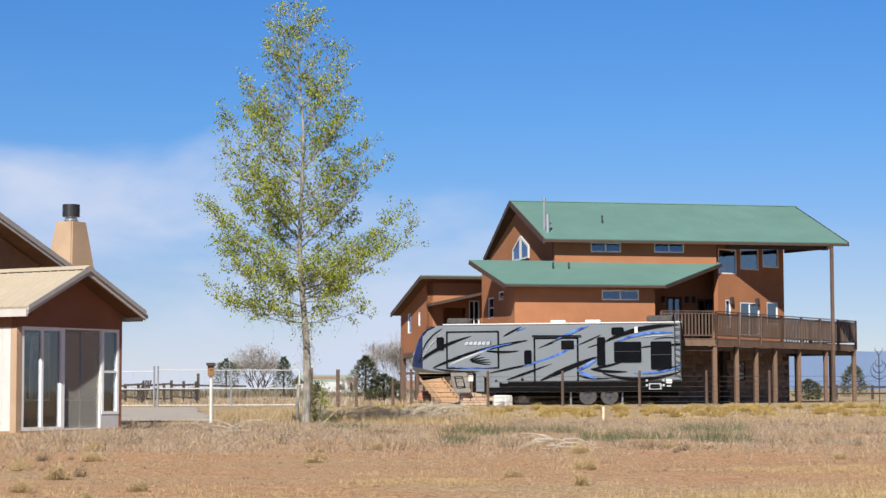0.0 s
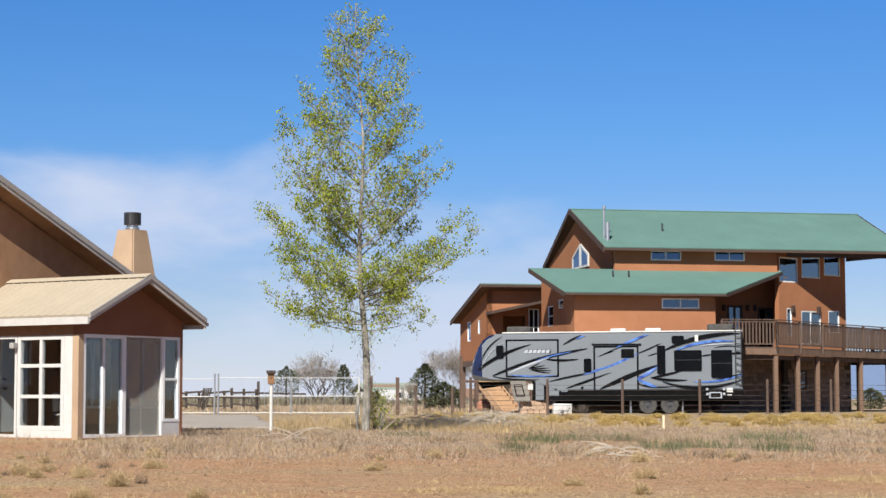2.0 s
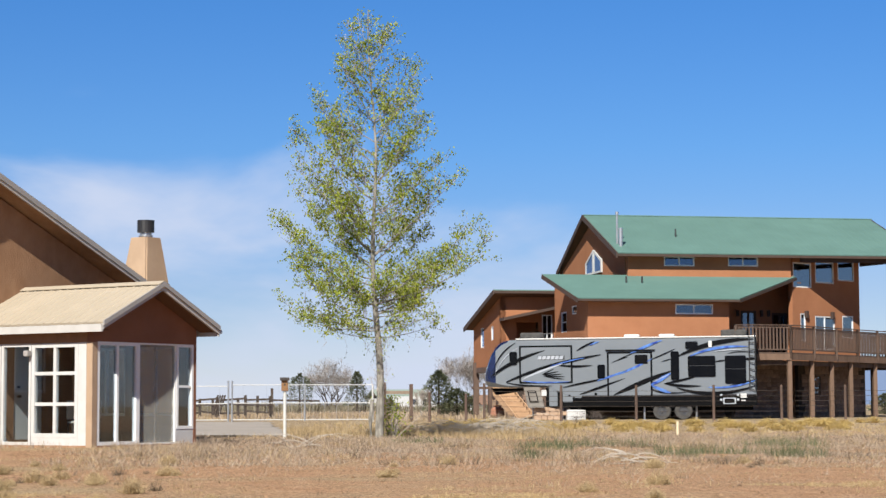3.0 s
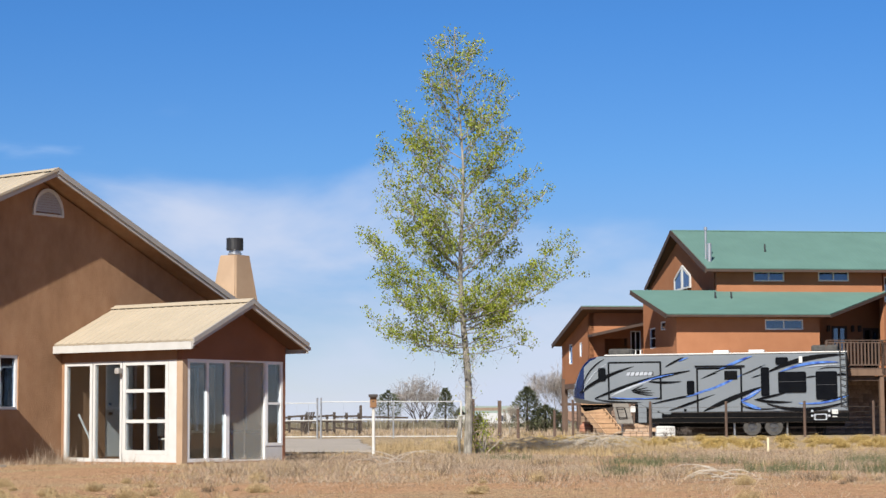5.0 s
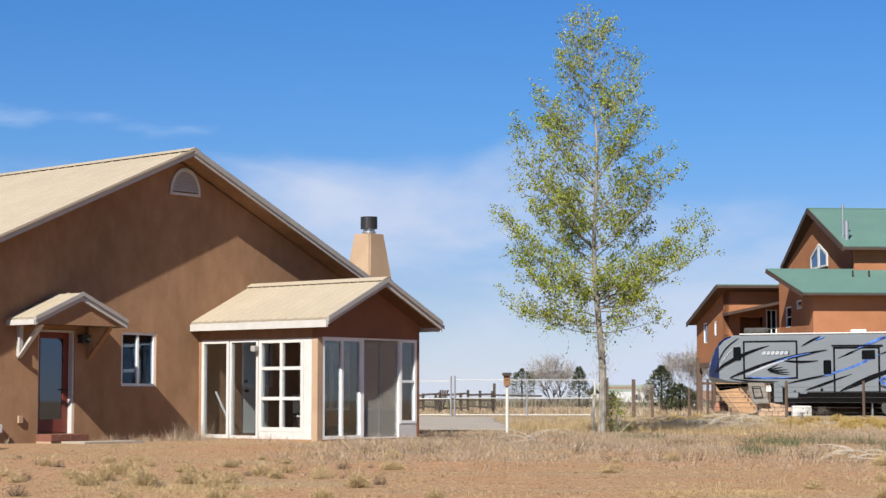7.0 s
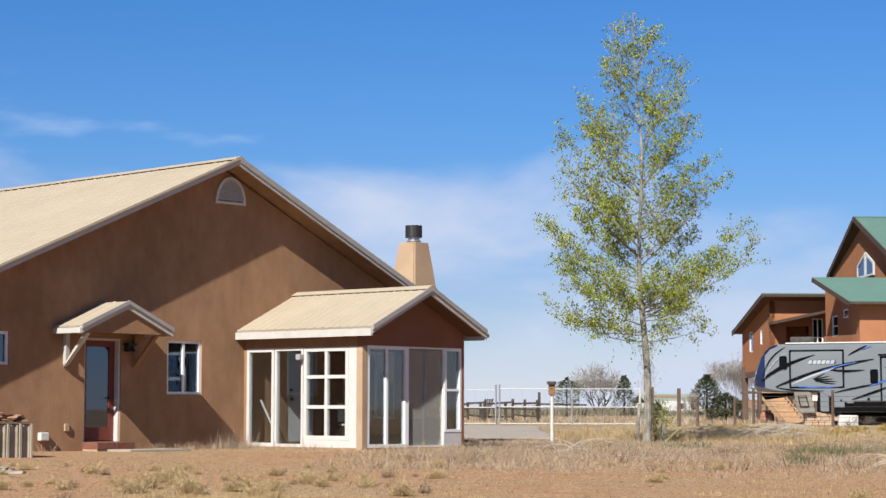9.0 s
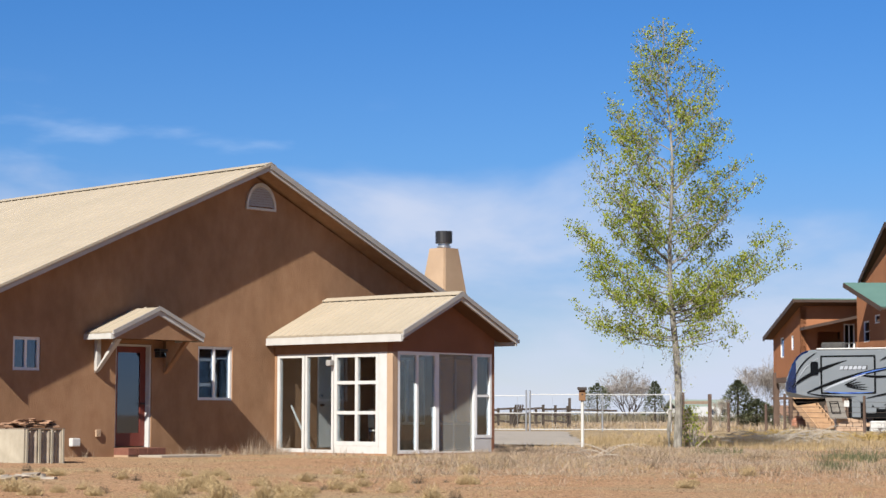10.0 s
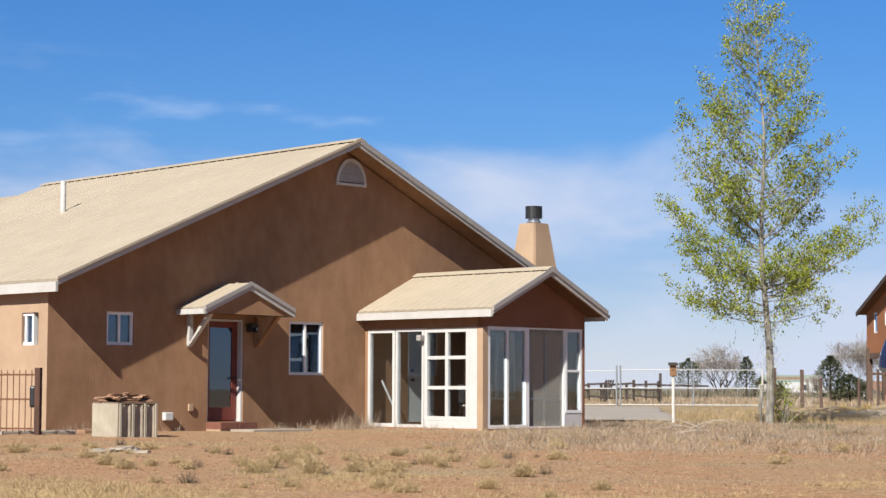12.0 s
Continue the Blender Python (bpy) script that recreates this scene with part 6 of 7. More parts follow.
def build_plants():
    rng = random.Random(7)
    dense = lambda s, lo: (lambda x, y: noise.noise((x * s, y * s * 1.3, 5.5)) > lo)
    tufts("straw_mat", YELLOW, scatter(6500, 13.5, 20.0, rng, lambda x, y: noise.noise((x * 0.45, y * 0.5, 5.5)) > -0.05 + (y - 14) * 0.06 + rng.gauss(0, 0.12)), rng, 20, 0.015, 0.055, 0.2, 0.007, "low yellow mats of dead grass on the near ground", "grass", 1.2)
    tufts("dry_grass", STRAW, scatter(900, 13.5, 19.5, rng, dense(0.35, 0.02)), rng, 16, 0.02, 0.07, 0.15, 0.008, "short straw-coloured grass on the near ground", "grass")
    tufts("dry_grass", STRAW, scatter(900, 19, 27, rng, dense(0.5, 0.05)), rng, 10, 0.02, 0.07, 0.13, 0.008, "thin straw-coloured grass on red dirt", "grass")
    tufts("dry_weeds", GREYWEED, scatter(12500, 18, 49, rng, lambda x, y: rng.random() < ((y - 17.5) / 12) ** 3 and not on_drive(x, y) and x > -2.6 + noise.noise((0, y * 0.4, 3.3)) and noise.noise((x * 0.3, y * 0.4, 1.5)) > -0.25), rng, 16, 0.02, 0.13, 0.22, 0.008, "grey-brown dead weeds and grass litter", "weeds", 1.3)
    tufts("dry_weeds", STRAW, scatter(1500, 27, 48, rng, lambda x, y: x > -3 and noise.noise((x * 0.3, y * 0.4, 5.5)) > -0.05), rng, 10, 0.04, 0.15, 0.14, 0.012, "pale dry grass among the weeds", "weeds", 0.6)
    tufts("dry_grass", STRAW, scatter(1500, 24, 40, rng, lambda x, y: x < -1.5 and noise.noise((x * 0.5, y * 0.5, 5.5)) > -0.1), rng, 9, 0.02, 0.075, 0.12, 0.009, "short trampled straw before the house", "grass", 1.0)
    tufts("dead_weeds", DARKWEED, scatter(420, 25, 49, rng, lambda x, y: x > -2.6 and noise.noise((x * 0.6, y * 0.5, 2.2)) > 0.05), rng, 22, 0.05, 0.17, 0.22, 0.010, "dark brown dead weeds among the grass", "weeds", 0.7)
    tufts("dead_weeds", DARKWEED, scatter(150, 15.5, 27, rng), rng, 22, 0.02, 0.075, 0.09, 0.006, "small dark dead weeds on the dirt", "weeds", 0.8)
    tufts("yellow_grass", STRAW, scatter(900, 49, 60, rng, lambda x, y: 1.0 < x < 8.5), rng, 16, 0.08, 0.32, 0.3, 0.016, "tall dry grass behind the tree", "grass", 0.5)
    tufts("straw_litter", STRAW, scatter(7500, 14, 44, rng), rng, 5, 0.004, 0.02, 0.25, 0.012, "loose straw litter lying on the dirt", "litter", 9.0)
    tufts("straw_litter", GREYWEED, scatter(3200, 14, 44, rng), rng, 5, 0.004, 0.02, 0.25, 0.014, "loose grey plant litter lying on the dirt", "litter", 8.0)
    tufts("dry_weeds", GREYWEED, [(-10.732 + 0.63 * u + 0.7766 * v, 35.058 + 0.7766 * u - 0.63 * v) for u, v in [(rng.uniform(4.8, 8.0), rng.uniform(0.1, 0.6)) for _ in range(110)] + [(rng.uniform(0, 3), rng.uniform(0.1, 0.5)) for _ in range(50)] + [(rng.uniform(7.0, 7.75), rng.uniform(0.2, 3.4)) for _ in range(60)] + [(rng.uniform(7.6, 11.4), rng.uniform(3.55, 4.0)) for _ in range(90)]], rng, 12, 0.05, 0.22, 0.1, 0.008, "dry weeds along the foot of the house wall", "weeds", 0.4)
    tufts("dry_weeds", GREYWEED, scatter(2200, 46, 69, rng, lambda x, y: not on_drive(x, y) and (x > 0.03 * y or y < 56)), rng, 9, 0.03, 0.12, 0.25, 0.02, "grey-brown dead weeds on the back lot", "weeds", 0.8)
    tufts("yellow_grass", YELLOW, scatter(1900, 46, 69, rng, lambda x, y: not on_drive(x, y) and (x > 0.03 * y or y < 56) and noise.noise((x * 0.25, y * 0.3, 8.8)) > 0.0), rng, 9, 0.04, 0.17, 0.25, 0.022, "golden dry grass field", "grass", 0.6)
    tufts("far_grass", STRAW, scatter(1500, 84, 150, rng, lambda x, y: -0.08 * y < x < 0.14 * y and noise.noise((x * 0.15, y * 0.1, 2.8)) > -0.2), rng, 8, 0.08, 0.3, 0.5, 0.05, "dry grass on the far lot", "grass", 0.7)
    tufts("far_grass", GREYWEED, scatter(2200, 84, 150, rng, lambda x, y: -0.08 * y < x < 0.14 * y), rng, 9, 0.1, 0.35, 0.6, 0.05, "grey-brown weeds on the far lot", "weeds", 0.7)
    tufts("far_brush", SAGE, scatter(700, 150, 330, rng, lambda x, y: -0.1 * y < x < 0.16 * y), rng, 40, 0.3, 1.1, 1.6, 0.12, "low grey-brown sagebrush on the far flats", "brush", 0.7)
    tufts("tall_dead_weeds", GREYWEED, [(-10.732 + 0.63 * u + 0.7766 * v, 35.058 + 0.7766 * u - 0.63 * v) for u, v in [(rng.uniform(6.7, 7.7), rng.uniform(0.15, 0.6)) for _ in range(9)] ], rng, 60, 0.12, 0.55, 0.3, 0.005, "tall brown dead weeds beside the sunroom", "weeds", 0.5)
    tufts("green_weeds", GREENWEED, scatter(130, 29, 38, rng, lambda x, y: x > 0.13 * y and noise.noise((x * 0.7, y * 0.3, 9.5)) > 0.22), rng, 46, 0.05, 0.25, 0.36, 0.012, "dusty green weeds in a loose band", "weeds", 0.5)
    tufts("green_weeds", GREENWEED, [(3.6 + rng.gauss(0, 0.35), 41.4 + rng.gauss(0, 0.8)) for _ in range(26)], rng, 16, 0.06, 0.2, 0.2, 0.016, "dusty green weeds", "weeds", 0.5)

    # clods and small stones that break up the dirt
    verts, faces = [], []
    for x, y in scatter(12000, 14, 36, rng):
        z, s = rise(x, y), rng.uniform(0.006, 0.022) * (1 + (rng.random() < 0.06))
        i = len(verts)
        for k in range(5):
            a = k * math.tau / 5 + rng.uniform(-0.4, 0.4)
            verts.append((x + s * math.cos(a) * rng.uniform(0.7, 1.4), y + s * math.sin(a), z - 0.006))
        verts.append((x + rng.gauss(0, s * 0.3), y + rng.gauss(0, s * 0.3), z + s * rng.uniform(0.3, 0.7)))
        faces += [(i + k, i + (k + 1) % 5, i + 5) for k in range(5)]
    tagged(joined("dirt_clods", verts, faces, CLOD), "small reddish clods and stones on the dirt", "stones", kind="stuff")

    def clump(name, mat, seed, n, radius, height, width):
        r = random.Random(seed)
        v, f = [], []
        for k in range(n):
            a, e = r.uniform(0, math.tau), r.uniform(0.15, 1.0)
            d = Vector((math.cos(a) * math.sqrt(1 - e * e), math.sin(a) * math.sqrt(1 - e * e), e))
            s = r.uniform(0.75, 1.08)
            blade(v, f, (d.x * 0.12 * radius, d.y * 0.12 * radius, -0.02), (d.x * radius * s, d.y * radius * s, d.z * height * s), width, r)
            q = Vector((d.x * radius, d.y * radius, d.z * height)) * r.uniform(0.6, 0.95)
            blade(v, f, q, (q.x + r.gauss(0, radius * 0.16), q.y + r.gauss(0, radius * 0.16), q.z + height * r.uniform(0.05, 0.22)), width, r)
        me = bpy.data.meshes.new(name)
        me.from_pydata(v, [], f)
        me.materials.append(mat)
        return me

    # low dry tufts on the near dirt
    kinds = [clump("dry_tuft", TUFT, 1, 460, 0.17, 0.18, 0.007), clump("dry_tuft", DARKWEED, 2, 150, 0.12, 0.13, 0.006), clump("dry_tuft", TUFT, 3, 400, 0.16, 0.15, 0.007)]
    for i, (x, y) in enumerate(scatter(78, 15.0, 28, rng, lambda x, y: x < -0.04 * y or rng.random() < 0.22)):
        ob = new("dry_tuft", kinds[i % 3])
        s = rng.uniform(0.4, 1.0)
        ob.matrix_world = Matrix.Translation((x, y, rise(x, y) - 0.01)) @ Matrix.Rotation(rng.uniform(0, 6), 4, "Z") @ Matrix.Diagonal((s * rng.uniform(0.9, 1.5), s, s, 1))
        tagged(ob, "small dark dead weed tuft on dirt" if i % 3 == 1 else "small domed tuft of dry grass on dirt", "grass tuft", "dry tufts")
    # a loose row of fuller tufts before the house
    for i in range(24):
        x, y = rng.uniform(-5.6, -1.4), rng.gauss(20.5, 1.1)
        ob = new("dry_tuft", kinds[0 if i % 4 else 2])
        s = rng.uniform(0.55, 1.05)
        ob.matrix_world = Matrix.Translation((x, y, rise(x, y) - 0.01)) @ Matrix.Rotation(rng.uniform(0, 6), 4, "Z") @ Matrix.Diagonal((s * 1.2, s, s, 1))
        tagged(ob, "full rounded tuft of pale dry grass", "grass tuft", "dry tufts")
    kinds = [clump("rabbitbrush", BRUSH, s, 420, 0.42, 0.44, 0.02) for s in (5, 6, 7)]
    for i in range(120):
        y = rng.uniform(55, 68)
        x = y * rng.uniform(0.10, 0.385)
        ob = new("rabbitbrush", kinds[i % 3])
        s = rng.uniform(0.4, 0.85)
        ob.matrix_world = Matrix.Translation((x, y, rise(x, y) - 0.02)) @ Matrix.Rotation(rng.uniform(0, 6), 4, "Z") @ Matrix.Diagonal((s * 1.25, s, s * 0.85, 1))
        tagged(ob, "rounded golden rabbitbrush in the dry field", "shrub", "rabbitbrush")

    def dead_branches(label, x, y, n, length, height, width, seed):
        r = random.Random(seed)
        th = thing("brush_pile", label, "branches", pose(x, y, rise(x, y)))
        for k in range(n):
            bm = bmesh.new()
            side = r.choice((-1, 1))
            start = Vector((r.gauss(0, width * 0.25), r.gauss(0, 0.3), r.uniform(0.0, height * 0.4)))
            line = bent(start, (side, r.uniform(-0.5, 0.5), r.uniform(0.2, 0.9)), r.uniform(0.5, 1.0) * length, -0.16, 7, r, 0.14)
            line = [Vector((p.x, p.y, max(0.0, p.z))) for p in line]
            limb_mesh(bm, line, 0.010, 0.003, 5)
            part("branch", bm, PALE_TWIG, th)

    dead_branches("bleached dead branch lying arched on the ground", 5.05, 26.6, 10, 0.75, 0.30, 0.4, 3)
    dead_branches("pale dead branches lying in the weeds", 0.95, 37.0, 8, 1.2, 0.32, 0.7, 4)
    dead_branches("wide heap of grey cut branches", 5.9, 52.3, 110, 1.7, 0.65, 3.4, 5)


build_plants()


# ---------------------------------------------------------------- yard
def build_drive():
    stone = material("pale_gravel", (0.258, 0.2253, 0.1961), 0.95, second=(0.3354, 0.2967, 0.258), scale=14, bump=0.6, bump_scale=40, stain=0.12, stain_scale=0.4)
    bm = bmesh.new()
    xs = [-16 + i * 0.9 for i in range(20)]
    ys = [53.5 + i * 1.0 for i in range(26)]
    grid = [[bm.verts.new((min(x, 1.0 - 0.02 * (y - 53)) + 0.3 * noise.noise((x, y, 2)), y + 0.4 * noise.noise((x * 0.5, y, 4)), rise(x, y) + 0.03)) for x in xs] for y in ys]
    for j in range(len(ys) - 1):
        for i in range(len(xs) - 1):
            bm.faces.new((grid[j][i], grid[j][i + 1], grid[j + 1][i + 1], grid[j + 1][i]))
    ob = part("driveway", bm, stone, None)
    tagged(ob, "pale grey gravel driveway behind the sunroom", "driveway", kind="structure")


def build_fences():
    f = thing("pipe_fence", "white pipe fence and gate with grey mesh along the drive", "fence", pose(0, 80, 0.1))
    for x0, x1, z in ((-6.0, -0.95, 1.50), (-6.0, -0.95, 0.8), (-6.0, -0.95, 0.15), (-0.8, 4.86, 1.55), (-0.8, 4.86, 0.82), (-0.8, 4.86, 0.15)):
        bm = bmesh.new()
        tube(bm, (x0, 0, z), (x1, 0, z), 0.016 if z > 1.4 else 0.019, sides=8)
        part("rail", bm, WHITE_PIPE, f)
    for x, mat in ((-6.0, STEEL), (-3.4, STEEL), (-0.95, STEEL), (-0.8, STEEL), (2.12, STEEL), (4.86, WHITE_PIPE)):
        bm = bmesh.new()
        tube(bm, (x, 0, -0.2), (x, 0, 1.72 if mat is STEEL and x < 0 else 1.56), 0.035, sides=8)
        part("post", bm, mat, f)
    wire = bmesh.new()
    for k in range(24):
        tube(wire, (-6 + k * 0.47, 0.02, 0.06), (-6 + k * 0.47, 0.02, 1.5), 0.004, sides=3)
    part("mesh_wire", wire, STEEL, f, "thin upright fence wires")["kind"] = "stuff"
    c = thing("corral_fence", "dark weathered wooden corral fence", "fence", pose(0, 100, 0.15))
    rng = random.Random(12)
    for x in (-5.4, -4.2, -3.2, -2.6, -1.96, -1.75, -0.7, -0.33, 0.28, 0.9, 1.0):
        part("post", bm_box(x - 0.07, x + 0.07, -0.07, 0.07, -0.2, rng.uniform(1.0, 1.25) + (0.4 if x == 1.0 else 0)), WOOD_DARK, c)
    for x0, x1 in ((-5.5, -2.6), (-2.6, -1.75), (-1.75, -0.3), (-0.3, 0.95)):
        for z in (0.35, 0.72, 0.98):
            bm = bmesh.new()
            beam(bm, (x0, -0.09, z + rng.uniform(-0.06, 0.06)), (x1, -0.09, z + rng.uniform(-0.06, 0.06)), 0.06, 0.1)
            part("rail", bm, WOOD_DARK, c)
    for k in range(4):
        bm = bmesh.new()
        beam(bm, (-2.0 + k * 0.1, -0.4, 0), (-1.7 + k * 0.12, -0.15, 1.2), 0.09, 0.05)
        part("leaning_board", bm, WOOD_DARK, c)
    bm = bmesh.new()
    beam(bm, (0.95, 0, 0.95), (3.4, 0, 0.9), 0.06, 0.09)
    part("rail", bm, WOOD_DARK, c)
    g = thing("gate_frame", "plain wooden gate frame with a cross beam", "gate", pose(0, 78, 0.1))
    for x, h in ((5.2, 1.62), (6.26, 1.55)):
        part("post", bm_box(x - 0.07, x + 0.07, -0.07, 0.07, -0.2, h), WOOD_DECK, g)
    part("beam", bm_box(5.27, 6.19, -0.05, 0.05, 1.16, 1.28), WOOD_GREY, g)
    # line of wire-fence posts before the trailer
    model = None
    for x, h in ((6.9, 1.15), (8.35, 1.1), (9.06, 1.5), (12.08, 1.42), (15.11, 1.42), (18.17, 1.42), (20.99, 1.42), (23.48, 1.42), (26.26, 1.5), (28.9, 1.3)):
        if model is None:
            bm = bmesh.new()
            tube(bm, (0, 0, -0.3), (0, 0, 1.0), 0.06, 0.052, 10)
            model = solid("fence_post", bm, WOOD_DECK, pose(x, 77, 0.16), "round weathered wooden fence post", "post", "line of fence posts")
            model.scale = (1, 1, h)
        else:
            ob = copy_thing(model, pose(x, 77 + 0.2 * math.sin(x), 0.16))
            ob.scale = (1, 1, h)
    w = thing("wire_fence", "thin grey wires strung along the fence posts", "fence", pose(0, 76.9, 0.16))
    for k in range(6):
        bm = bmesh.new()
        limb_mesh(bm, [Vector((9.06 + i * 2.2, 0.0, 0.18 + k * 0.2 + 0.01 * math.sin(i * 3 + k))) for i in range(10)], 0.007, 0.007, 4)
        part("wire", bm, WOOD_DARK, w)
    r = thing("rail_fence", "dark three-rail ranch fence far behind the deck", "fence", pose(40.5, 122, 0.1))
    for x in (0, 1.2, 2.4, 3.6, 4.8):
        part("post", bm_box(x - 0.07, x + 0.07, -0.07, 0.07, -0.2, 1.0), WOOD_DARK, r)
    for z in (0.45, 0.85):
        part("rail", bm_box(-0.1, 4.9, -0.13, -0.075, z - 0.06, z + 0.06), WOOD_DARK, r)
    b = thing("birdhouse", "brown wooden birdhouse on a white pole", "birdhouse", pose(0.8, 48.6, 0))
    bm = bmesh.new()
    tube(bm, (0, 0, -0.3), (0, 0, 1.17), 0.04, sides=12)
    part("pole", bm, WHITE_PIPE, b, "white pole")
    hut = part("hut", bm_box(-0.085, 0.075, -0.08, 0.12, 1.17, 1.43, 0.006), material("brown_hut_wood", (0.172, 0.0903, 0.043), 0.8, second=(0.2322, 0.129, 0.0645), scale=8, bump=0.3), b)
    bm = bmesh.new()
    hexa(bm, [(-0.12, -0.14, 1.42), (0.11, -0.14, 1.42), (0.11, 0.16, 1.47), (-0.12, 0.16, 1.47), (-0.12, -0.14, 1.445), (0.11, -0.14, 1.445), (0.11, 0.16, 1.50), (-0.12, 0.16, 1.50)])
    part("roof", bm, WOOD_DARK, b)
    bm = bmesh.new()
    tube(bm, (-0.005, -0.083, 1.32), (-0.005, -0.079, 1.32), 0.022, sides=12)
    part("entry_hole", bm, BLACK, hut)
    bm = bmesh.new()
    box(bm, -0.025, 0.025, -0.012, 0.012, -0.2, 0.38)
    solid("survey_stake", bm, material("pale_raw_pine", (0.5332, 0.4558, 0.3096), 0.85, second=(0.602, 0.516, 0.3612), scale=6), pose(10.86, 50, 0.0), "short pale wooden survey stake in the grass", "stake")


def build_crate():
    c = thing("planter_box", "pale wooden box with corrugated metal side and rubble on top", "box", pose(-8.60, 32.05, 0.0, 0, 0, 50.953))
    pale = material("pale_plywood", (0.2924, 0.2537, 0.1935), 0.85, second=(0.3612, 0.3182, 0.2494), scale=5, bump=0.2, stain=0.12, stain_scale=2)
    tin = material("weathered_corrugated_tin", (0.2838, 0.2322, 0.1806), 0.6, metal=0.3, second=(0.3784, 0.3182, 0.2494), scale=6, stain=0.2, stain_scale=2)
    part("side", bm_box(0.0, 0.04, 0.0, 0.72, -0.05, 0.56), pale, c)
    part("side", bm_box(0.045, 0.84, 0.68, 0.72, -0.05, 0.55), pale, c)
    part("side", bm_box(0.80, 0.84, 0.03, 0.675, -0.05, 0.55), pale, c)
    bm = bmesh.new()
    n = 60
    prev = None
    for i in range(n + 1):
        x = 0.045 + 0.75 * i / n
        y = 0.02 + 0.018 * math.sin(i / n * math.tau * 6)
        cur = [bm.verts.new((x, y, -0.05)), bm.verts.new((x, y, 0.54)), bm.verts.new((x, y + 0.004, 0.54)), bm.verts.new((x, y + 0.004, -0.05))]
        if prev:
            for k in range(4):
                bm.faces.new((prev[k], prev[(k + 1) % 4], cur[(k + 1) % 4], cur[k]))
        prev = cur
    part("corrugated_sheet", bm, tin, c, "corrugated metal sheet")
    for x in (0.05, 0.30, 0.55, 0.78):
        part("batten", bm_box(x - 0.015, x + 0.02, -0.025, -0.002, -0.05, 0.56), pale, c)
    part("lid", bm_box(0.005, 0.835, 0.0, 0.71, 0.562, 0.58), WOOD_GREY, c)
    rng = random.Random(5)
    flag = material("red_brown_flagstone", (0.2064, 0.1118, 0.0688), 0.9, second=(0.3096, 0.1892, 0.1204), scale=6, bump=0.4, random_tone=0.3)
    for k in range(22):
        w, d, hgt = rng.uniform(0.12, 0.3), rng.uniform(0.1, 0.22), rng.uniform(0.015, 0.035)
        bm = bm_box(-w / 2, w / 2, -d / 2, d / 2, 0, hgt)
        for v in bm.verts:
            v.co += Vector((rng.uniform(-0.03, 0.03), rng.uniform(-0.03, 0.03), rng.uniform(-0.005, 0.005)))
        ob = solid("flagstone", bm, flag, pose(-8.60, 32.05, 0, 0, 0, 50.953) @ pose(rng.uniform(0.05, 0.78), rng.uniform(0.05, 0.66), 0.592 + 0.022 * (k // 4), rng.uniform(-6, 6), rng.uniform(-6, 6), rng.uniform(0, 180)), "thin broken reddish flagstone stacked on the box", "stone", "flagstones on the box")
    # slabs and chips on the ground
    conc = material("pale_concrete", (0.258, 0.215, 0.1763), 0.9, second=(0.3268, 0.2795, 0.2322), scale=6, bump=0.3)
    house = pose(-10.732, 35.058, 0, 0, 0, 50.953)
    solid("concrete_slab", bm_box(-0.75, 0.75, -0.35, 0.35, -0.05, 0.035, 0.01), conc, house @ pose(4.55, -0.95, 0.0), "low pale concrete slab before the door step", "slab")
    for x, y, s in ((-0.5, -0.9, 0.8), (0.5, -0.75, 0.55), (-1.2, -0.8, 0.7)):
        bm = bm_box(-0.5 * s, 0.5 * s, -0.25 * s, 0.25 * s, -0.03, 0.07, 0.02)
        solid("stone_slab", bm, flag if x > 0 else conc, house @ pose(x, y, 0), "flat stone slab lying by the house corner", "stone", "stone slabs")
    for k in range(9):
        bm = bm_box(-0.1, 0.1, -0.08, 0.08, -0.02, rng.uniform(0.01, 0.045))
        for v in bm.verts:
            v.co += Vector((rng.uniform(-0.04, 0.04), rng.uniform(-0.04, 0.04), rng.uniform(-0.01, 0.02)))
        x, y = -6.52 + rng.gauss(0, 0.25), 24.65 + rng.gauss(0, 0.3)
        solid("concrete_chip", bm, conc, pose(x, y, rise(x, y)), "pale broken concrete chip on the dirt", "stone", "concrete chips")
    # iron gate beside the house corner
    g = thing("iron_gate", "rust-brown iron bar gate with a dark wooden post", "gate", pose(-10.25, 33.0, 0.0, 0, 0, 176))
    part("post", bm_box(-0.05, 0.05, -0.06, 0.06, -0.2, 1.16, 0.01), material("red_brown_post_wood", (0.086, 0.043, 0.02924), 0.9, second=(0.043, 0.0258, 0.02064), scale=8, bump=0.5, stretch=(1, 1, 0.3)), g, "weathered red-brown gate post")
    iron = material("rusty_iron", (0.1118, 0.0516, 0.0301), 0.7, metal=0.3, second=(0.172, 0.0774, 0.043), scale=9)
    for z in (0.12, 0.62, 1.04):
        part("rail", bm_box(0.08, 1.6, -0.015, 0.015, z - 0.015, z + 0.015), iron, g)
    for k in range(14):
        bm = bmesh.new()
        tube(bm, (0.12 + k * 0.11, 0, 0.06), (0.12 + k * 0.11, 0, 1.12), 0.009, sides=6)
        part("bar", bm, iron, g)
    part("latch_box", bm_box(0.03, 0.15, -0.08, 0.05, 0.48, 0.85, 0.04), BLACK, g, "black gate latch box")


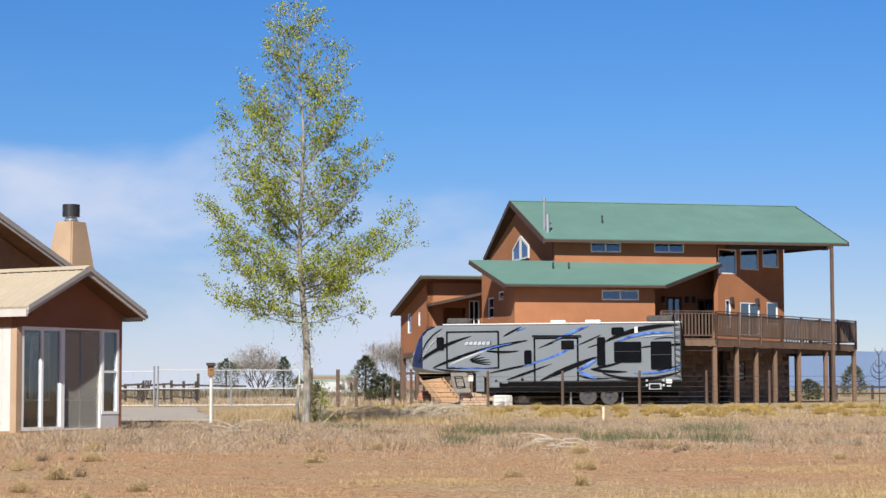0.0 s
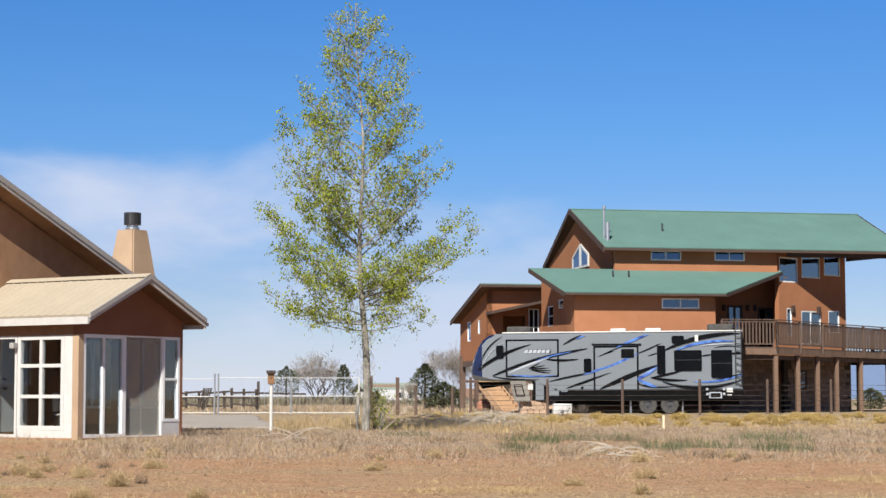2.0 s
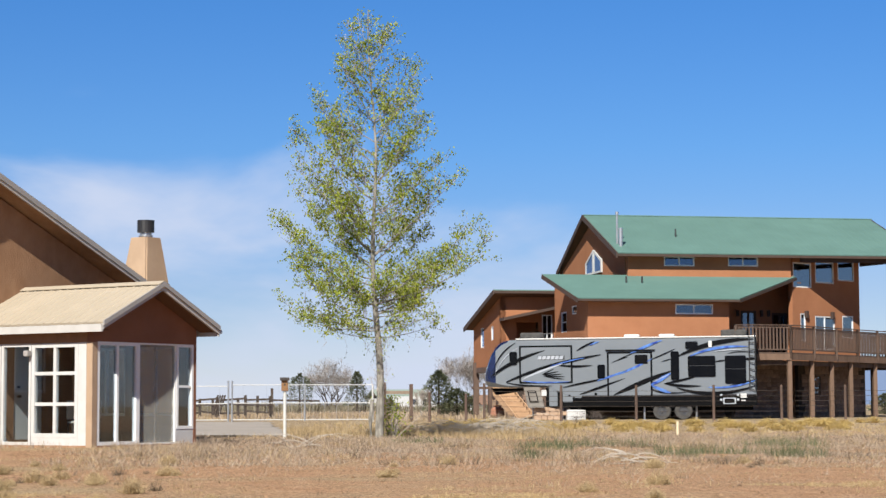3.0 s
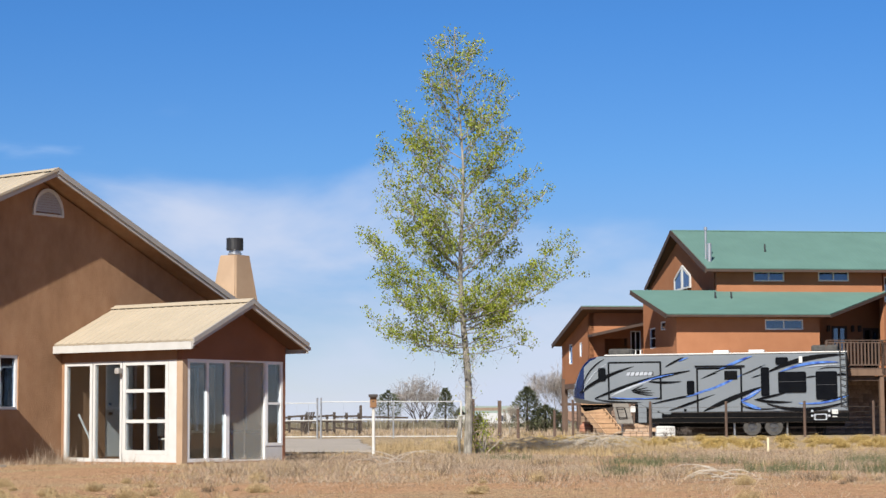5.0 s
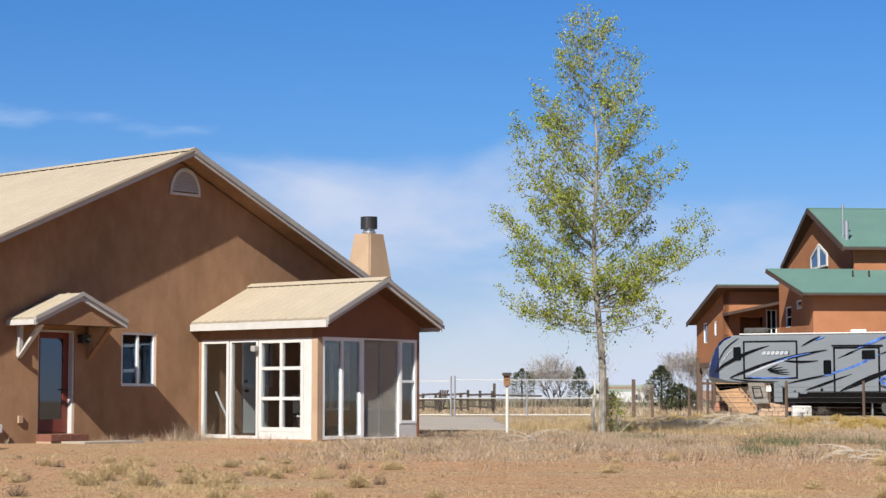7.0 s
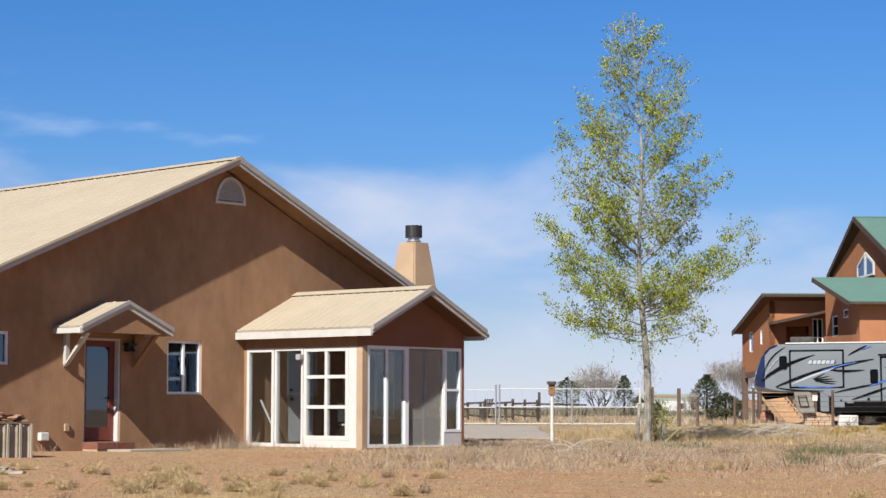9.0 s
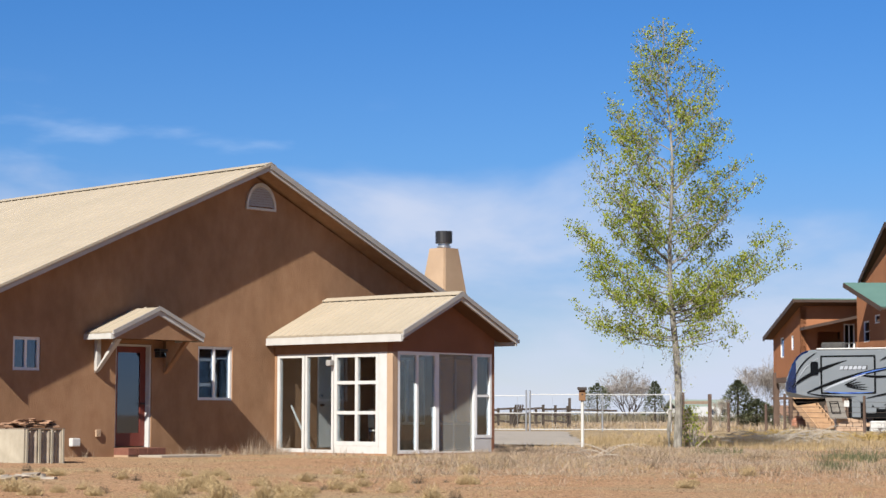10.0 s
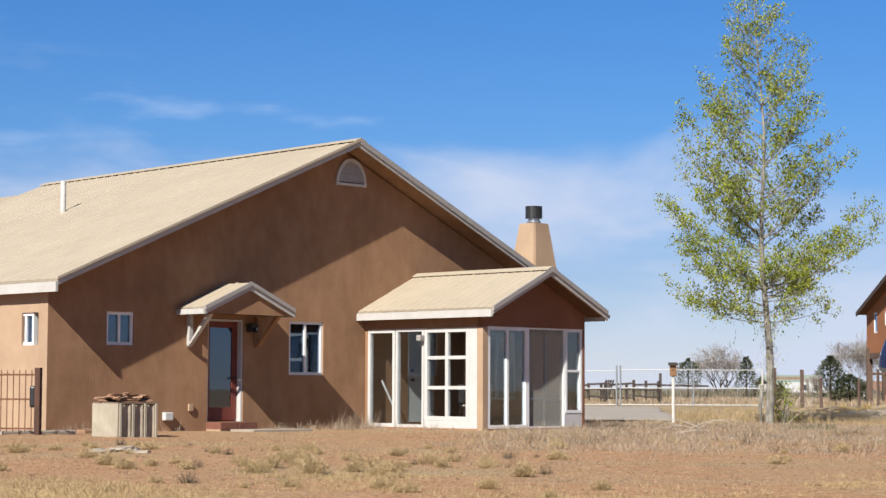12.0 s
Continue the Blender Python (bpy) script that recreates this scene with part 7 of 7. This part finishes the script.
def build_chair():
    h = pose(-10.732, 35.058, 0.05, 0, 0, 50.953)
    pale = material("pale_chair_plastic", (0.4472, 0.4042, 0.344), 0.5, second=(0.516, 0.473, 0.4128), scale=4)
    for x, y, rz in ((8.75, -2.3, 30), (9.6, -1.7, -60)):
        c = thing("patio_chair", "pale patio chair inside the sunroom", "chair", h @ pose(x, y, 0, 0, 0, rz), "sunroom chairs")
        part("seat", bm_box(-0.22, 0.22, -0.22, 0.22, 0.42, 0.46, 0.015), pale, c)
        part("backrest", bm_box(-0.22, 0.22, 0.2, 0.24, 0.5, 0.88, 0.03), pale, c)
        for sx in (-0.2, 0.2):
            for sy in (-0.2, 0.2):
                part("leg", bm_box(sx - 0.018, sx + 0.018, sy - 0.018, sy + 0.018, 0, 0.5 if sy > 0 else 0.42), BLACK, c)


def build_background():
    rng = random.Random(21)

    def conifer(name, label, x, y, h, w, seed, trunk=0.5, dome=0.0):
        r = random.Random(seed)
        t = thing(name, label, "tree", pose(x, y, rise(x, y)))
        bm = bmesh.new()
        tube(bm, (0, 0, -0.3), (0, 0, h * 0.9), 0.09, 0.03, 8)
        part("trunk", bm, BARK_DARK, t)
        v, f = [], []
        for k in range(2300):
            s = r.random() ** 0.8
            z = trunk + (h - trunk) * s
            rad = w * 0.58 * ((1 - s) ** 0.8 * (1 - dome) + dome * math.sqrt(max(0.0, 1 - (1.9 * s - 0.75) ** 2))) * (0.85 + 0.5 * noise.noise((s * 7, (k % 7) * 1.3, seed))) + 0.05
            a = r.uniform(0, math.tau)
            rr = rad * math.sqrt(r.uniform(0.25, 1.1))
            p = Vector((math.cos(a) * rr, math.sin(a) * rr, z))
            blade(v, f, p, (p.x + math.cos(a) * 0.15, p.y + math.sin(a) * 0.15, z + r.uniform(-0.06, 0.14)), 0.11, r)
        joined("crown", v, f, NEEDLE, t, kind="stuff")

    def bare(name, label, x, y, h, w, seed, stems=5, bark=BARK, twigs=TWIG):
        r = random.Random(seed)
        t = thing(name, label, "tree", pose(x, y, rise(x, y)))
        v, f = [], []
        bm = bmesh.new()

        def grow(p, d, length, rad, depth):
            e = p + d * length
            if rad > 0.03 or depth == 5:
                tube(bm, p, e, rad, rad * 0.7, 6, caps=False)
            else:
                blade(v, f, p, tuple(e), max(0.004 * h, rad * 1.4), r)
                blade(v, f, e, tuple(p), max(0.003 * h, rad), r)
            if depth:
                for k in range(r.randint(3, 4)):
                    a = r.uniform(0, math.tau)
                    n = (d + Vector((math.cos(a) * w, math.sin(a) * w, r.uniform(0.0, 0.35))) * 0.75).normalized()
                    grow(p.lerp(e, r.uniform(0.55, 1.0)), n, length * r.uniform(0.6, 0.82), rad * 0.55, depth - 1)

        for k in range(stems):
            a = math.tau * k / stems
            grow(Vector((0.1 * math.cos(a), 0.1 * math.sin(a), -0.2)), Vector((math.cos(a) * w * 0.5, math.sin(a) * w * 0.5, 1)).normalized(), h * 0.32, 0.009 * h, 5)
        part("trunk", bm, bark, t)
        joined("branch_work", v, f, twigs, t, kind="stuff")

    FAR_TWIG = leafy("grey_brown_twig", (0.1892, 0.1677, 0.1548), (0.3096, 0.2795, 0.258), 0.0, 0.9)
    DARK_TWIG = leafy("dark_twig", (0.086, 0.0688, 0.0602), (0.1462, 0.1204, 0.1032), 0.0, 0.9)
    conifer("conifer", "dark green pine beyond the fence", 3.83, 160, 3.2, 2.3, 2, 0.9, 0.85)
    conifer("conifer", "dark green young spruce beyond the fence", 7.92, 150, 3.2, 2.1, 3, 0.6)
    conifer("juniper", "dense dark juniper by the fence", 9.9, 105, 2.45, 1.9, 4, 0.35, 0.4)
    conifer("juniper", "low dark juniper by the fence", 11.0, 106, 1.5, 1.9, 5, 0.1, 0.8)
    conifer("conifer", "dark conifer far behind the deck", 43.9, 125, 2.3, 1.8, 6, 0.2, 0.5)
    conifer("juniper", "low dark shrub far behind the deck", 39.2, 120, 1.25, 1.7, 7, 0.0, 0.8)
    bare("bare_tree", "wide leafless tree in the distance", 8.8, 220, 7.0, 1.0, 8, 8, BARK_DARK, FAR_TWIG)
    bare("bare_tree", "leafless grey tree beside the rust house", 14.1, 128, 5.1, 0.7, 9, 7, BARK_DARK, FAR_TWIG)
    bare("bare_shrub", "small leafless shrub before the trailer", 9.48, 55, 1.0, 0.8, 10, 2, BARK_DARK, DARK_TWIG)
    bare("bare_shrub", "thin leafless sapling by the fence", 8.6, 100, 1.9, 0.3, 11, 3)

    def shed(label, x, y, w, d, h, pitch, wall, roof):
        s = thing("outbuilding", label, "building", pose(x, y, 0.1, 0, 0, 12))
        part("wall", bm_box(0, w, 0, d, -0.3, h), wall, s)
        for k in (-1, 1):
            bm = bmesh.new()
            yy = d / 2 + k * (d / 2 + 0.4)
            sheet_roof(bm, (-0.4, yy, h - 0.05), (w + 0.4, yy, h - 0.05), (w + 0.4, d / 2, h + pitch), (-0.4, d / 2, h + pitch), 0.08, 0.8)
            part("roof", bm, roof, s)
        for k in range(2):
            window(s, pose(w * (0.25 + 0.4 * k), -0.03, 0.6), 0.9, 0.8)

    grey = material("pale_siding", (0.516, 0.516, 0.4988), 0.8, second=(0.5676, 0.5676, 0.5418), scale=2)
    shed("small white-roofed shed in the distance", 14.3, 190, 3.2, 5, 0.7, 0.9, grey, VINYL)
    shed("far low house with grey-green roof", 15.6, 240, 6.0, 6, 1.6, 1.1, grey, material("grey_green_roofing", (0.1892, 0.2322, 0.1978), 0.7, second=(0.2236, 0.2666, 0.2322), scale=1))
    shed("far low cottage with brown roof", 20.6, 175, 4.0, 5, 0.85, 0.8, grey, material("brown_shingle", (0.1892, 0.1118, 0.0774), 0.8, second=(0.2236, 0.1376, 0.0946), scale=2))
    # garden wind sculpture
    w = thing("wind_sculpture", "dark metal garden wind sculpture with curled arms on a pole", "sculpture", pose(29.95, 82, 0.15))
    bm = bmesh.new()
    tube(bm, (0, 0, -0.2), (0, 0, 2.1), 0.022, sides=8)
    part("pole", bm, BLACK, w)
    for k, (r, z) in enumerate(((0.38, 1.55), (0.28, 1.75), (0.16, 1.95))):
        for s in (-1, 1):
            bm = bmesh.new()
            pts = [Vector((s * r * math.sin(a), 0, z - 0.2 - 0.3 * math.cos(a) * r / 0.3 + 0.35 * r)) for a in [i * 0.36 for i in range(8)]]
            limb_mesh(bm, pts, 0.022, 0.01, 6)
            part("arm", bm, BLACK, w)
    bm = bmesh.new()
    for s in (-1, 1):
        limb_mesh(bm, [Vector((0, 0, 2.1)), Vector((s * 0.12, 0, 2.32)), Vector((s * 0.2, 0, 2.36)), Vector((s * 0.14, 0, 2.46))], 0.02, 0.01, 6)
    part("finial", bm, BLACK, w)
    # far mesa and hills, aerial haze mixed into their bluish base colours
    haze = material("haze_blue_mesa", (0.1075, 0.1505, 0.2451), 1.0, second=(0.1204, 0.1634, 0.258), scale=0.004, spec=0.0)

    pale = material("haze_pale_hills", (0.1978, 0.2236, 0.2752), 1.0, second=(0.215, 0.2408, 0.2924), scale=0.004, spec=0.0)

    def ridge(label, x0, x1, y, top, base_w, seed, mat):
        bm = bmesh.new()
        n = 70
        prev = None
        for i in range(n + 1):
            s = i / n
            x = x0 + (x1 - x0) * s
            edge = min(1.0, s / 0.18, (1 - s) / 0.1)
            h = top * max(0, edge) * (0.86 + 0.14 * noise.noise((s * 6, seed, 0.5)) + 0.05 * noise.noise((s * 31, seed, 1.5)))
            cur = [bm.verts.new((x, y, -5)), bm.verts.new((x, y + base_w, h)), bm.verts.new((x, y + base_w * 3, h * 0.9)), bm.verts.new((x, y + base_w * 4, -5))]
            if prev:
                for k in range(3):
                    bm.faces.new((prev[k], prev[k + 1], cur[k + 1], cur[k]))
            prev = cur
        ob = part("mesa", bm, mat, None)
        tagged(ob, label, "mountain", kind="structure")

    ridge("distant hazy blue mesa", 620, 3200, 3300, 78, 150, 1, haze)
    ridge("distant low hazy hills", -1900, 900, 3000, 5.5, 60, 2, pale)


build_drive()
build_fences()
build_crate()
build_chair()
build_background()
